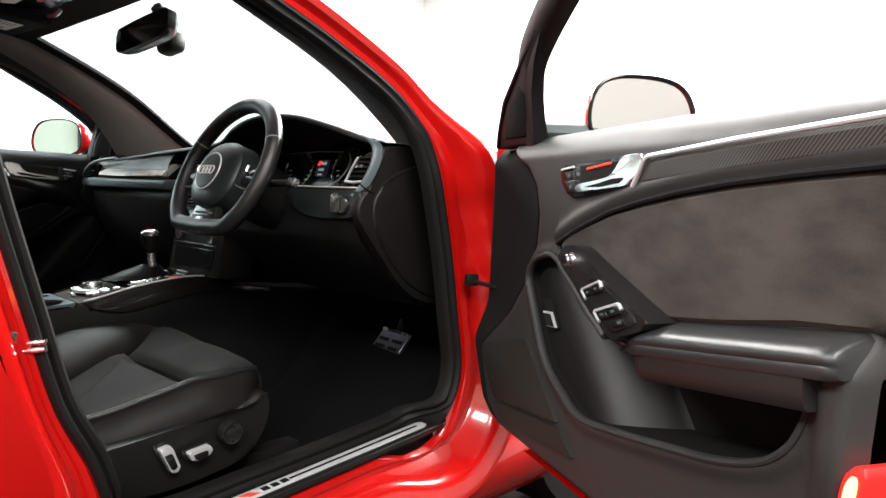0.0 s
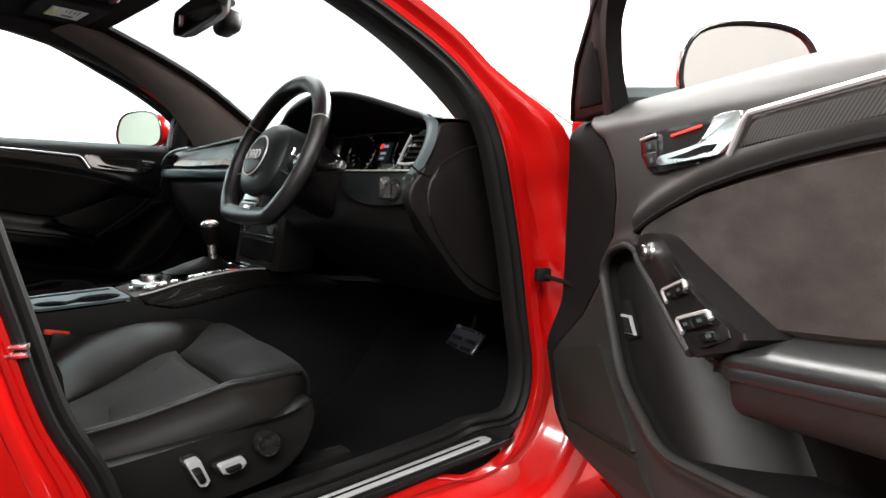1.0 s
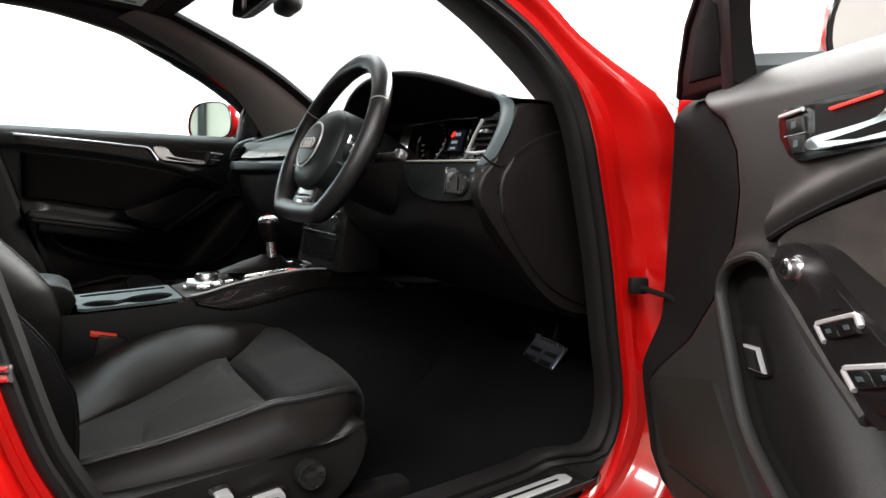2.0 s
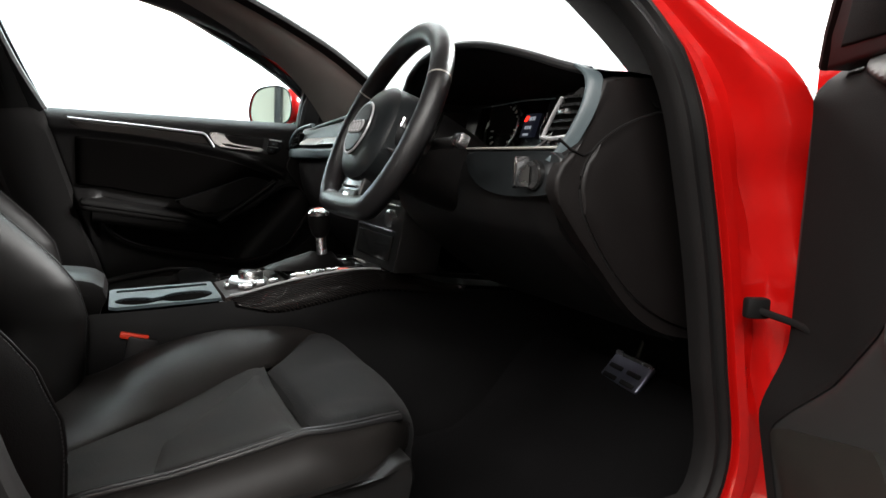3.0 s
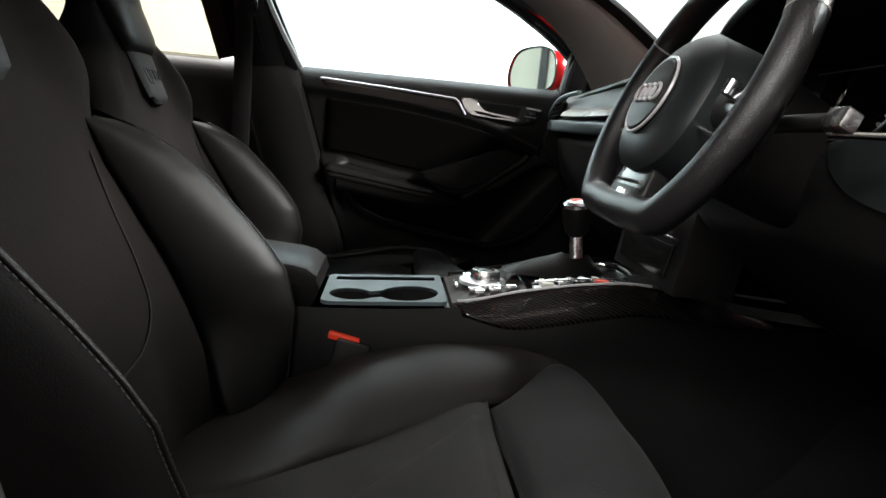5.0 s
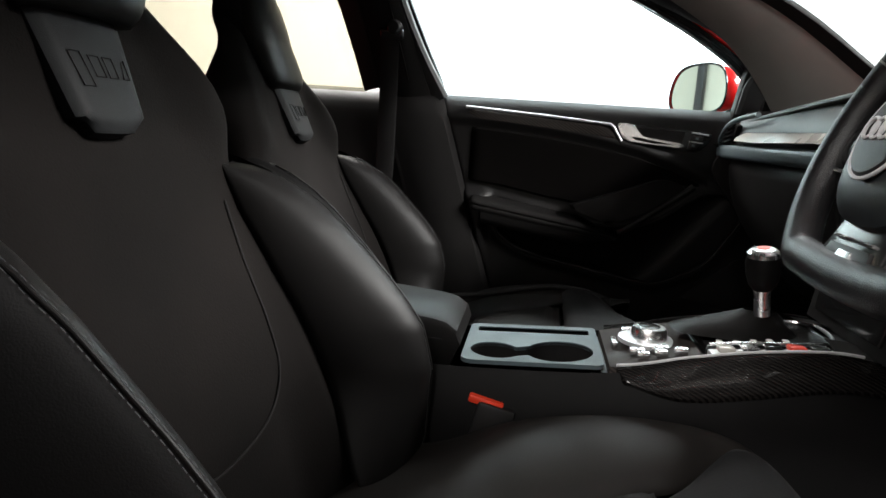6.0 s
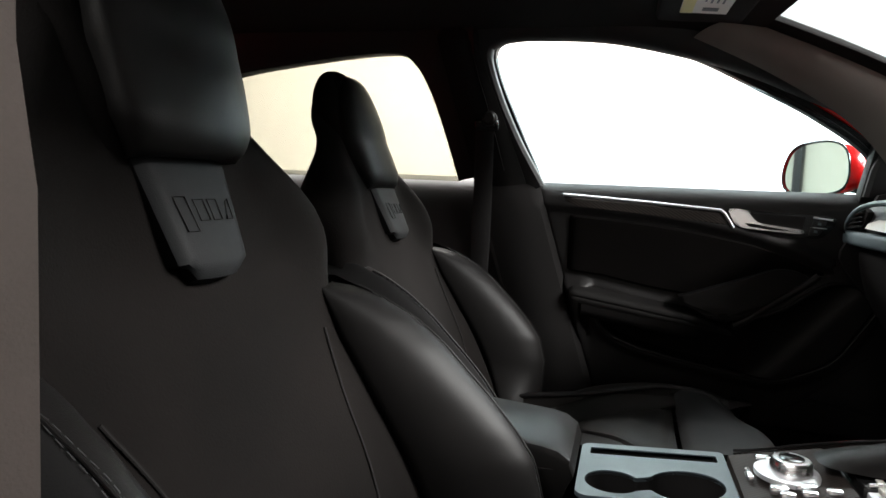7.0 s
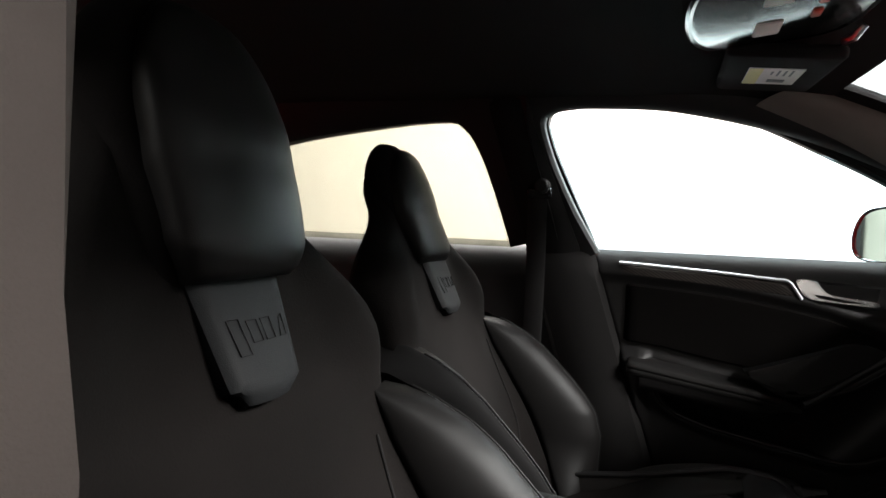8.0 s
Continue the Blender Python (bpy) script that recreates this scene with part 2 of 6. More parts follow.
def plate(bm, outline, place, h0, h1, bevel=0.003, segments=2):
    """A flat outline in (p, q) raised from h0 to h1, edges rounded. place(p, q, h) gives the point."""
    top = [bm.verts.new((p, q, h1)) for p, q in outline]
    bot = [bm.verts.new((p, q, h0)) for p, q in outline]
    n = len(outline)
    ft = bm.faces.new(top)
    bm.faces.new(bot[::-1])
    for i in range(n):
        bm.faces.new((top[(i + 1) % n], top[i], bot[i], bot[(i + 1) % n]))
    verts = top + bot
    if bevel:
        r = bmesh.ops.bevel(bm, geom=list(ft.edges), offset=bevel, segments=segments, profile=0.5, affect="EDGES")
        verts = list({v for v in r["verts"]} | {v for v in verts if v.is_valid})
    for v in verts:
        v.co = Vector(place(*v.co))
    return bm


def rounded(poly, r=0.012, n=5):
    """The outline with its corners rounded."""
    out = []
    m = len(poly)
    for i in range(m):
        p, a, b = (Vector((c[0], c[1], 0)) for c in (poly[i], poly[i - 1], poly[(i + 1) % m]))
        d0, d1 = (a - p).normalized(), (b - p).normalized()
        q = min(r, (a - p).length / 2.1, (b - p).length / 2.1)
        for k in range(n + 1):
            t = k / n
            s = (p + d0 * q) * (1 - t) ** 2 + 2 * p * t * (1 - t) + (p + d1 * q) * t ** 2
            out.append((s.x, s.y))
    return out


def rbox(bm, m, size, bevel=0.005, segments=2):
    """A box with rounded edges, centred on the pose m."""
    r = bmesh.ops.create_cube(bm, size=1.0)
    vs = r["verts"]
    for v in vs:
        v.co = Vector((v.co.x * size[0], v.co.y * size[1], v.co.z * size[2]))
    es = list({e for v in vs for e in v.link_edges})
    out = vs
    if bevel:
        q = bmesh.ops.bevel(bm, geom=es, offset=bevel, segments=segments, profile=0.5, affect="EDGES")
        out = q["verts"]
    for v in {*out, *[v for v in vs if v.is_valid]}:
        v.co = m @ v.co
    return bm


def turned(bm, m, profile, seg=28):
    """A turned body: profile rows (radius, height) about the z axis of the pose m."""
    rows = [[m @ Vector((r * math.cos(2 * math.pi * k / seg), r * math.sin(2 * math.pi * k / seg), z)) for k in range(seg)] for r, z in profile]
    vs = loft(bm, rows, False, True)
    cap(bm, vs[0][::-1])
    cap(bm, vs[-1])
    return bm


def part(name, bm, mat, parent=None, label="", sharp=35):
    bmesh.ops.recalc_face_normals(bm, faces=bm.faces)
    me = bpy.data.meshes.new(name)
    bm.to_mesh(me)
    bm.free()
    me.materials.append(mat)
    for p in me.polygons:
        p.use_smooth = True
    me.set_sharp_from_angle(angle=radians(sharp))
    ob = new(name, me)
    if parent is not None:
        ob.parent = parent
    if label:
        tagged(ob, label)
    return ob


def thing(name, label, category, group="", kind=""):
    return tagged(new(name), label, category, group, kind)


BM = bmesh.new


def sheet(bm, f, u0, u1, v0, v1, nu, nv):
    """An open surface f(u, v)."""
    loft(bm, [[f(u0 + (u1 - u0) * i / nu, v0 + (v1 - v0) * j / nv) for j in range(nv + 1)] for i in range(nu + 1)])
    return bm


# ---- the studio ----
def studio():
    x0, x1, y0, y1, h, th = -6.0, 6.5, -7.5, 7.0, 4.2, 0.15
    cx, cy = (x0 + x1) / 2, (y0 + y1) / 2
    ob = part("floor", rbox(BM(), pose(cx, cy, -0.05), (x1 - x0, y1 - y0, 0.1), 0), FLOOR)
    tagged(ob, "dark brown-grey polished studio floor", "floor", kind="structure")
    # Ceiling is unseen; its grey keeps bounced light off the cabin.
    ob = part("ceiling", rbox(BM(), pose(cx, cy, h + 0.05), (x1 - x0, y1 - y0, 0.1), 0), CEILPAINT)
    tagged(ob, "unseen studio ceiling toned grey to cut fill light", "ceiling", kind="structure")
    for name, c, s, mat, lab in (
        ("wall_north", (cx, y1 + th / 2, h / 2), (x1 - x0, th, h), WHITE, "plain white painted studio wall"),
        ("wall_south", (cx, y0 - th / 2, h / 2), (x1 - x0, th, h), CREAM, "plain cream painted studio wall"),
        ("wall_west", (x0 - th / 2, cy, h / 2), (th, y1 - y0 + 2 * th, h), WHITE, "plain white painted studio wall"),
        ("wall_east", (x1 + th / 2, cy, h / 2), (th, y1 - y0 + 2 * th, h), EASTPAINT, "unseen studio wall toned grey to hold back fill light"),
    ):
        tagged(part(name, rbox(BM(), pose(*c), s, 0), mat), lab, "wall", kind="structure")
    for x in (-4.9, -4.1, -2.9, 3.6):
        post = thing("steel_post", "dark painted steel post standing at the cream studio wall", "post", "studio posts")
        part("post_shaft", rbox(BM(), pose(x, y0 + 0.10, 1.9), (0.10, 0.10, 3.8), 0.008), EASTPAINT if x > 0 else PLASTIC, post)
        part("post_foot", rbox(BM(), pose(x, y0 + 0.12, 0.012), (0.22, 0.22, 0.024), 0.004), PLASTIC, post)
    for x, y, sx, sy, power in ((-3.6, 0.5, 2.2, 9.0, 1600), (4.2, -3.0, 1.8, 5.0, 620), (0.2, 4.8, 4.0, 2.0, 2700), (0.2, -4.8, 4.0, 1.6, 520)):
        lamp = thing("ceiling_softbox", "white ceiling softbox lamp with a thin dark frame", "lamp", "studio lamps")
        part("housing", rbox(BM(), pose(x, y, h - 0.04), (sx + 0.1, sy + 0.1, 0.08), 0.01), PLASTIC, lamp)
        data = bpy.data.lights.new("softbox_light", "AREA")
        data.shape, data.size, data.size_y, data.energy = "RECTANGLE", sx, sy, power
        data.color = (1.0, 0.98, 0.95)
        li = new("softbox_light", data)
        li.matrix_world = pose(x, y, h - 0.09)


studio()

# ---- the car's side: one outline of the front door opening, for both sides ----
OUTLINE = [(-0.056, 1.252), (0.069, 1.192), (0.191, 1.114), (0.250, 1.027), (0.281, 0.929), (0.320, 0.784), (0.348, 0.645), (0.368, 0.530),
        (0.345, 0.450), (0.282, 0.403), (0.15, 0.384), (-0.10, 0.362), (-0.28, 0.352), (-0.372, 0.405), (-0.415, 0.505), (-0.459, 0.595),
        (-0.496, 0.723), (-0.530, 0.845), (-0.572, 1.0), (-0.622, 1.12), (-0.670, 1.24), (-0.680, 1.31), (-0.64, 1.352), (-0.52, 1.368),
        (-0.35, 1.355), (-0.20, 1.315)]
OPENING = spline([(0, a, b) for a, b in OUTLINE], 160, True)


def side_x(z):
    """Half width of the body side: upright below the waist, leaning in above it."""
    return 0.845 - 0.45 * (max(0.0, z - 1.0) if z > 1.04 else 0.04 * smooth(0.93, 1.07, z))


def opening_ring(side, o, dx, grow=None):
    """The door opening's outline moved outward by o and sideways by dx."""
    n = len(OPENING)
    ring = []
    for i, p in enumerate(OPENING):
        t = (OPENING[(i + 1) % n] - OPENING[i - 1]).normalized()
        out = Vector((0, t.z, -t.y))
        if out.dot(p - Vector((0, -0.15, 0.85))) < 0:
            out = -out
        k = grow(p) if grow else 1.0
        q = p + out * o * k
        tuck = -0.085 * smooth(0.46, 0.40, p.z) * smooth(-0.42, -0.34, p.y) * smooth(0.36, 0.30, p.y) if o < 0.0045 and not grow else 0.0
        press = (0.011 * math.sin(27 * q.z + 16 * q.y) + 0.003 * math.sin(70 * q.z - 20 * q.y)) * smooth(0.028, 0.05, o) * smooth(0.20, 0.30, p.y) * smooth(0.44, 0.58, p.z) if grow else 0.0
        sink = -0.035 * smooth(0.022, 0.006, o) * smooth(0.48, 0.42, p.z) * smooth(0.12, 0.24, p.y) if grow else 0.0
        ring.append(Vector((side * (side_x(q.z) + dx * k + tuck + press), q.y, q.z + 0.08 * tuck + sink)))
    return ring


def jamb_growth(p):
    """The jamb is deep ahead of the opening, slim along the roof and windscreen pillar."""
    return 0.55 + 0.75 * smooth(0.1, 0.3, p.y) * (1 - smooth(0.95, 1.1, p.z)) + 0.35 * (1 - smooth(0.42, 0.6, p.z))


body = thing("estate_car", "glossy red estate car with its front door open", "car")
for side in (1, -1):
    bm = BM()
    loft(bm, [opening_ring(side, o, dx, jamb_growth) for o, dx in ((0.001, -0.008), (0.004, -0.002), (0.009, 0.001), (0.0115, 0.007), (0.023, 0.008), (0.028, 0.002), (0.040, 0.004), (0.045, 0.012), (0.050, 0.03), (0.056, 0.042), (0.066, 0.05), (0.085, 0.054))], False, True)
    part("door_jamb", bm, RED, body, "glossy red door jamb")
    bm = BM()
    loft(bm, [opening_ring(side, o, dx) for o, dx in ((0.004, -0.006), (0.005, 0.004), (0.000, 0.010), (-0.006, 0.010), (-0.010, 0.002), (-0.013, 0.000), (-0.016, 0.004), (-0.022, 0.004), (-0.026, -0.002), (-0.028, -0.010), (-0.026, -0.03))], False, True)
    part("door_seal", bm, RUBBER, body, "black rubber door seal")


# ---- sill, pillars, roof, glass ----
def sill():
    def top(u, v):
        y = -0.40 + 0.72 * u
        return Vector((0.685 + 0.16 * v, y, 0.315 + 0.070 * smooth(0.0, 0.5, v) + 0.09 * (y - 0.30)))
    part("sill_trim", pad(BM(), lambda u, v: top(u, v), 0, 1, 0.0, 0.85, 30, 10, 0.004, 0.05, 0.1, (0, 0, 1)), PLASTIC, body, "black plastic sill cover")
    part("sill_trim", pad(BM(), lambda u, v: Vector((-top(u, v).x, top(u, v).y, top(u, v).z)), 0, 1, 0.0, 0.85, 30, 10, 0.004, 0.05, 0.1, (0, 0, 1)), PLASTIC, body)
    part("sill_upright", sheet(BM(), lambda u, v: Vector((-0.800 - 0.006 * math.sin(math.pi * v), -0.55 + 1.10 * u, 0.34 + 0.15 * v)), 0, 1, 0, 1, 20, 6), LINER, body)
    on_sill = lambda p, q, h: (p + 0.022, q, h + 0.007 + 0.09 * (q - 0.30))
    bm = BM()
    plate(bm, [(0.770, -0.36), (0.828, -0.36), (0.828, 0.322), (0.820, 0.340), (0.780, 0.348), (0.768, 0.330)], on_sill, 0.390, 0.402, 0.002)
    plate_ob = part("scuff_plate_base", bm, GLOSS, body, "black sill scuff plate")
    bm = BM()
    plate(bm, [(0.785, -0.35), (0.814, -0.35), (0.814, 0.277), (0.808, 0.288), (0.791, 0.288), (0.785, 0.277)], on_sill, 0.402, 0.4045, 0.001)
    part("scuff_plate", bm, SATIN, plate_ob, "brushed aluminium scuff plate")
    bm = BM()
    plate(bm, [(0.797, -0.06), (0.803, -0.06), (0.803, 0.265), (0.797, 0.265)], on_sill, 0.4045, 0.4052, 0)
    part("scuff_line", bm, GLOSS, plate_ob)
    bm = BM()
    plate(bm, [(0.792, -0.16), (0.808, -0.145), (0.808, -0.125), (0.792, -0.14)], on_sill, 0.4045, 0.4056, 0)
    part("red_badge", bm, REDTAG, plate_ob)
    for k in range(3):
        bm = BM()
        plate(bm, [(0.793, -0.118 + 0.02 * k), (0.807, -0.118 + 0.02 * k), (0.807, -0.104 + 0.02 * k), (0.793, -0.104 + 0.02 * k)], on_sill, 0.4045, 0.4054, 0)
        part("badge_bar", bm, GLOSS, plate_ob)

    def outer(u, v):
        y = -0.62 + 1.50 * u
        th = math.pi * v
        return Vector((0.852 + 0.05 * math.sin(th), y, 0.335 + 0.09 * (y - 0.30) * (1 - v) - 0.135 * v + 0.02 * math.cos(th)))
    part("outer_sill", sheet(BM(), outer, 0, 1, -0.1, 1.0, 20, 14), RED, body, "glossy red outer sill")
    part("outer_sill", sheet(BM(), lambda u, v: Vector((-outer(u, v).x, outer(u, v).y, outer(u, v).z)), 0, 1, -0.1, 1.0, 20, 14), RED, body)


sill()

SCREEN_EDGE = spline([(0.575, -0.13, 1.352), (0.600, 0.08, 1.272), (0.632, 0.247, 1.196), (0.690, 0.450, 1.075), (0.735, 0.62, 0.985)], 24)


def pillar_trim(side):
    """Inner cover of the windscreen pillar."""
    inner = spline([(0.605, -0.22, 1.318), (0.632, -0.06, 1.248), (0.677, 0.10, 1.160), (0.722, 0.20, 1.070), (0.765, 0.275, 0.975)], 24)
    rows = []
    for a, b in zip(inner, SCREEN_EDGE):
        row = []
        d = b - a
        for k in range(9):
            f = k / 8
            bulge = 0.030 * math.sin(math.pi * f) ** 0.8
            q = a + d * f + Vector((-0.8, -0.35, 0.0)) * bulge
            row.append(Vector((side * q.x, q.y, q.z)))
        rows.append(row)
    bm = BM()
    loft(bm, rows)
    # Light on the far trim and shade on the near are in their colours.
    part("windscreen_pillar_trim", bm, LITPILLAR if side < 0 else LINER, body, "cloth-covered windscreen pillar trim, lit grey far side, shaded black near side")
    bm = BM()
    rows2 = [[Vector((p.x + side * 0.05, p.y + 0.02, p.z)) for p in (r[0], r[-1])] for r in rows]
    loft(bm, rows2)
    part("pillar_flange", bm, RUBBER, body)
    outer = []
    for a, b in zip(inner, SCREEN_EDGE):
        outer.append([Vector((side * (b.x + e), b.y + g, b.z + h)) for e, g, h in ((0.012, 0.03, 0.008), (0.022, 0.034, 0.014), (0.055, 0.028, 0.010), (0.09, 0.008, -0.006), (0.10, -0.01, -0.02)) for e, g, h in [(e * (1 - 0.85 * smooth(0.25, 0.55, b.y)), g, h * (1 - smooth(0.25, 0.5, b.y)) - 0.02 * smooth(0.3, 0.6, b.y))]])
    part("windscreen_pillar", loft_bm(outer), RED, body, "glossy red windscreen pillar")
    bm = BM()
    tube(bm, [Vector((side * (p.x + 0.012), p.y + 0.026, p.z + 0.012)) for p in SCREEN_EDGE], 0.010, 0.008, 8)
    part("windscreen_strip", bm, RUBBER, body, "dark windscreen edge strip")


def loft_bm(rows, **kw):
    bm = BM()
    loft(bm, rows, **kw)
    return bm


pillar_trim(1)
pillar_trim(-1)


def screen_point(u, v):
    """Windscreen: u across from one pillar to the other, v down from the roof."""
    i = min(int(v * 23), 22)
    p = SCREEN_EDGE[i].lerp(SCREEN_EDGE[i + 1], v * 23 - i)
    return Vector((p.x * u, p.y + 0.10 * (1 - u * u), p.z + 0.035 * (1 - u * u)))


pane = part("windscreen", sheet(BM(), screen_point, -1, 1, 0, 1, 24, 16), CLEARPANE, body, "clear laminated windscreen")
pane.visible_shadow = False
for name, (u0, u1, v0, v1) in (("screen_band", (-1.0, -0.93, 0, 1)), ("screen_band", (0.93, 1.0, 0, 1)), ("screen_band", (-0.93, 0.93, 0.93, 1.0)), ("screen_band", (-0.93, 0.93, -0.0, 0.03))):
    part(name, sheet(BM(), lambda u, v: screen_point(u, min(v, 0.999)) + Vector((0, -0.004, -0.004)), u0, u1, v0, v1, 12, 12), LINER, body)


def roof_z(x, y):
    return 1.335 + 0.055 * (1 - (x / 0.66) ** 2) - 0.05 * smooth(-1.2, -2.4, y) - 0.02 * smooth(-0.35, -0.05, y)


def liner(u, v):
    y = -2.3 + 2.19 * v
    front = 0.10 * (1 - u * u) * smooth(0.8, 1.0, v)
    return Vector((0.655 * u, y + front, roof_z(0.655 * u, y)))


def roof_skin(u, v):
    y = -2.35 + 2.26 * v
    x = 0.70 * u
    return Vector((x, y + 0.10 * (1 - u * u) * smooth(0.8, 1.0, v), roof_z(x * 0.94, y) + 0.045))


tagged(part("ceiling_lining", sheet(BM(), liner, -1, 1, 0, 1, 24, 30), LINER, body), "black cloth roof lining")
part("roof", sheet(BM(), roof_skin, -1, 1, 0, 1, 24, 30), RED, body, "glossy red roof panel")
for side in (1, -1):
    def rail(u, v, side=side):
        y = -2.3 + 2.15 * u
        th = v * math.pi / 2
        z = roof_z(0.655, y)
        return Vector((side * (0.60 + 0.075 * math.sin(th)), y, z + 0.016 - 0.016 * (1 - math.cos(th))))
    part("roof_rail_trim", sheet(BM(), rail, 0, 1, 0, 1.0, 30, 8), LINER, body)

# front and rear closing of the shell
part("bonnet", sheet(BM(), lambda u, v: Vector((0.80 * u * (1 - 0.12 * v), 0.66 + 0.95 * v, 0.915 - 0.08 * u * u - 0.16 * v * v)), -1, 1, 0, 1, 16, 12), RED, body, "glossy red bonnet")
for side in (1, -1):
    def wing(u, v, side=side):
        y = 0.44 + 1.15 * u
        z = 0.975 - 0.10 * smooth(0.02, 0.12, u) - 0.10 * u - (0.58 - 0.1 * u) * v
        return Vector((side * (0.80 + 0.10 * (1 - 0.55 * smooth(0.55, 0.95, v)) * math.sin(math.pi * min(1, 0.12 + v)) ** 0.6 - 0.09 * u * u), y + 0.03 * smooth(0.5, 0.9, v), z))
    part("front_wing", sheet(BM(), wing, 0, 1, 0, 1, 18, 14), RED, body, "glossy red front wing")

    def quarter(u, v, side=side):
        z = 1.0 - 0.70 * v
        y = -0.655 + 0.36 * (1.0 - z) - 0.05 * smooth(0.5, 0.3, z) - (1.72 + 0.25 * v) * u
        x = 0.845 + 0.055 * math.sin(math.pi * min(1.0, 0.1 + v * 0.9)) - 0.10 * u * u
        return Vector((side * x, y, z))
    part("rear_side_panel", sheet(BM(), quarter, 0, 1, 0, 1, 24, 16), RED, body, "glossy red rear door and side panel")
part("tailgate", sheet(BM(), lambda u, v: Vector((0.74 * u * (1 - 0.12 * v), -2.36 + 0.03 * u * u * -1, 0.32 + 1.02 * v)), -1, 1, 0, 1, 10, 10), RED, body, "plain red tailgate")
part("bulkhead", sheet(BM(), lambda u, v: Vector((0.8 * u, 0.66 - 0.05 * v, 0.25 + 0.72 * v)), -1, 1, 0, 1, 8, 8), CARPET, body)

for side in (1, -1):
    def kick(u, v, side=side):
        z = 0.30 + 0.72 * v
        y0 = lerp_table([(0.30, 0.33), (0.45, 0.345), (0.53, 0.368), (0.645, 0.348), (0.784, 0.32), (0.929, 0.281), (1.03, 0.245)], z) - 0.01
        return Vector((side * (0.825 - 0.07 * smooth(0, 0.35, u)), y0 + (0.64 - y0) * u, z))
    part("kick_panel", sheet(BM(), kick, 0, 1, 0, 1, 12, 20), CARPET, body)

# floor of the cabin
carpet = part("cabin_carpet", sheet(BM(), lambda u, v: Vector((0.78 * u, -2.3 + 2.98 * v, 0.285 + 0.20 * smooth(0.86, 1.0, v) + 0.15 * math.exp(-(u / 0.16) ** 4) + 0.05 * smooth(0.88, 1.0, abs(u)))), -1, 1, 0, 1, 40, 40), CARPET)
tagged(carpet, "black carpet lining the car's cabin floor", "carpet")


# ---- front doors ----
DOOR_FRONT = [(0.440, 0.20), (0.444, 0.16), (0.451, 0.128), (0.493, 0.034), (0.601, -0.029), (0.824, -0.035), (1.02, -0.035)]
POCKET = [(0.232, 0.770), (0.260, 0.802), (0.335, 0.812), (0.45, 0.735), (0.57, 0.712), (0.72, 0.735), (0.866, 0.762), (0.862, 0.735), (0.856, 0.706), (0.842, 0.676),
          (0.808, 0.646), (0.744, 0.622), (0.657, 0.605), (0.545, 0.586), (0.440, 0.574), (0.375, 0.597), (0.313, 0.634), (0.268, 0.700)]
POCKET = [(q.x, q.y) for q in spline([(p, q, 0) for p, q in POCKET], 44, True)]
CARD_TURN = [(0.60, 0.03), (0.631, 0.068), (0.685, 0.142), (0.75, 0.205), (0.79, 0.232), (0.823, 0.247), (0.88, 0.252), (0.93, 0.236), (0.966, 0.200), (1.0, 0.11), (1.03, 0.05)]
INSERT_TOP = [(0.335, 0.830), (0.385, 0.852), (0.438, 0.871), (0.500, 0.891), (0.577, 0.907), (0.650, 0.919), (0.731, 0.929), (0.830, 0.937), (0.935, 0.943)]
INSERT_LOW = [(0.335, 0.826), (0.426, 0.826), (0.520, 0.788), (0.606, 0.752), (0.739, 0.770), (0.840, 0.788), (0.935, 0.797)]
STRIP_TOP = [(0.553, 0.9665), (0.575, 0.968), (0.738, 0.979), (0.915, 0.988), (0.96, 0.990)]
STRIP_LOW = [(0.535, 0.929), (0.557, 0.931), (0.741, 0.945), (0.918, 0.959), (0.96, 0.962)]


def inside_distance(poly, p, q):
    """Distance from (p, q) to the outline, positive within."""
    best, inside = 1e9, False
    n = len(poly)
    for i in range(n):
        (ax, ay), (bx, by) = poly[i], poly[(i + 1) % n]
        if (ay > q) != (by > q) and p < (bx - ax) * (q - ay) / (by - ay) + ax:
            inside = not inside
        dx, dy = bx - ax, by - ay
        t = min(1, max(0, ((p - ax) * dx + (q - ay) * dy) / (dx * dx + dy * dy)))
        best = min(best, math.hypot(p - ax - t * dx, q - ay - t * dy))
    return best if inside else -best


def panel_relief(u, z):
    """How far the door card stands in (positive) at a spot."""
    w = -0.046 * (max(0, z - 0.980) / 0.046) ** 1.7
    turn = lerp_table(CARD_TURN, z)
    w -= 0.024 * smooth(turn + 0.012, turn - 0.05, u) * smooth(0.60, 0.70, z)
    d = inside_distance(POCKET, u, z)
    w += 0.007 * math.exp(-((d + 0.006) / 0.012) ** 2)
    w += 0.028 * smooth(0.856, 0.895, u) * smooth(0.80, 0.755, z) * smooth(0.54, 0.70, z)
    top = lerp_table(INSERT_TOP, u)
    if u > 0.33:
        w += 0.010 * math.exp(-((z - top - 0.022) / 0.016) ** 2)
    return w


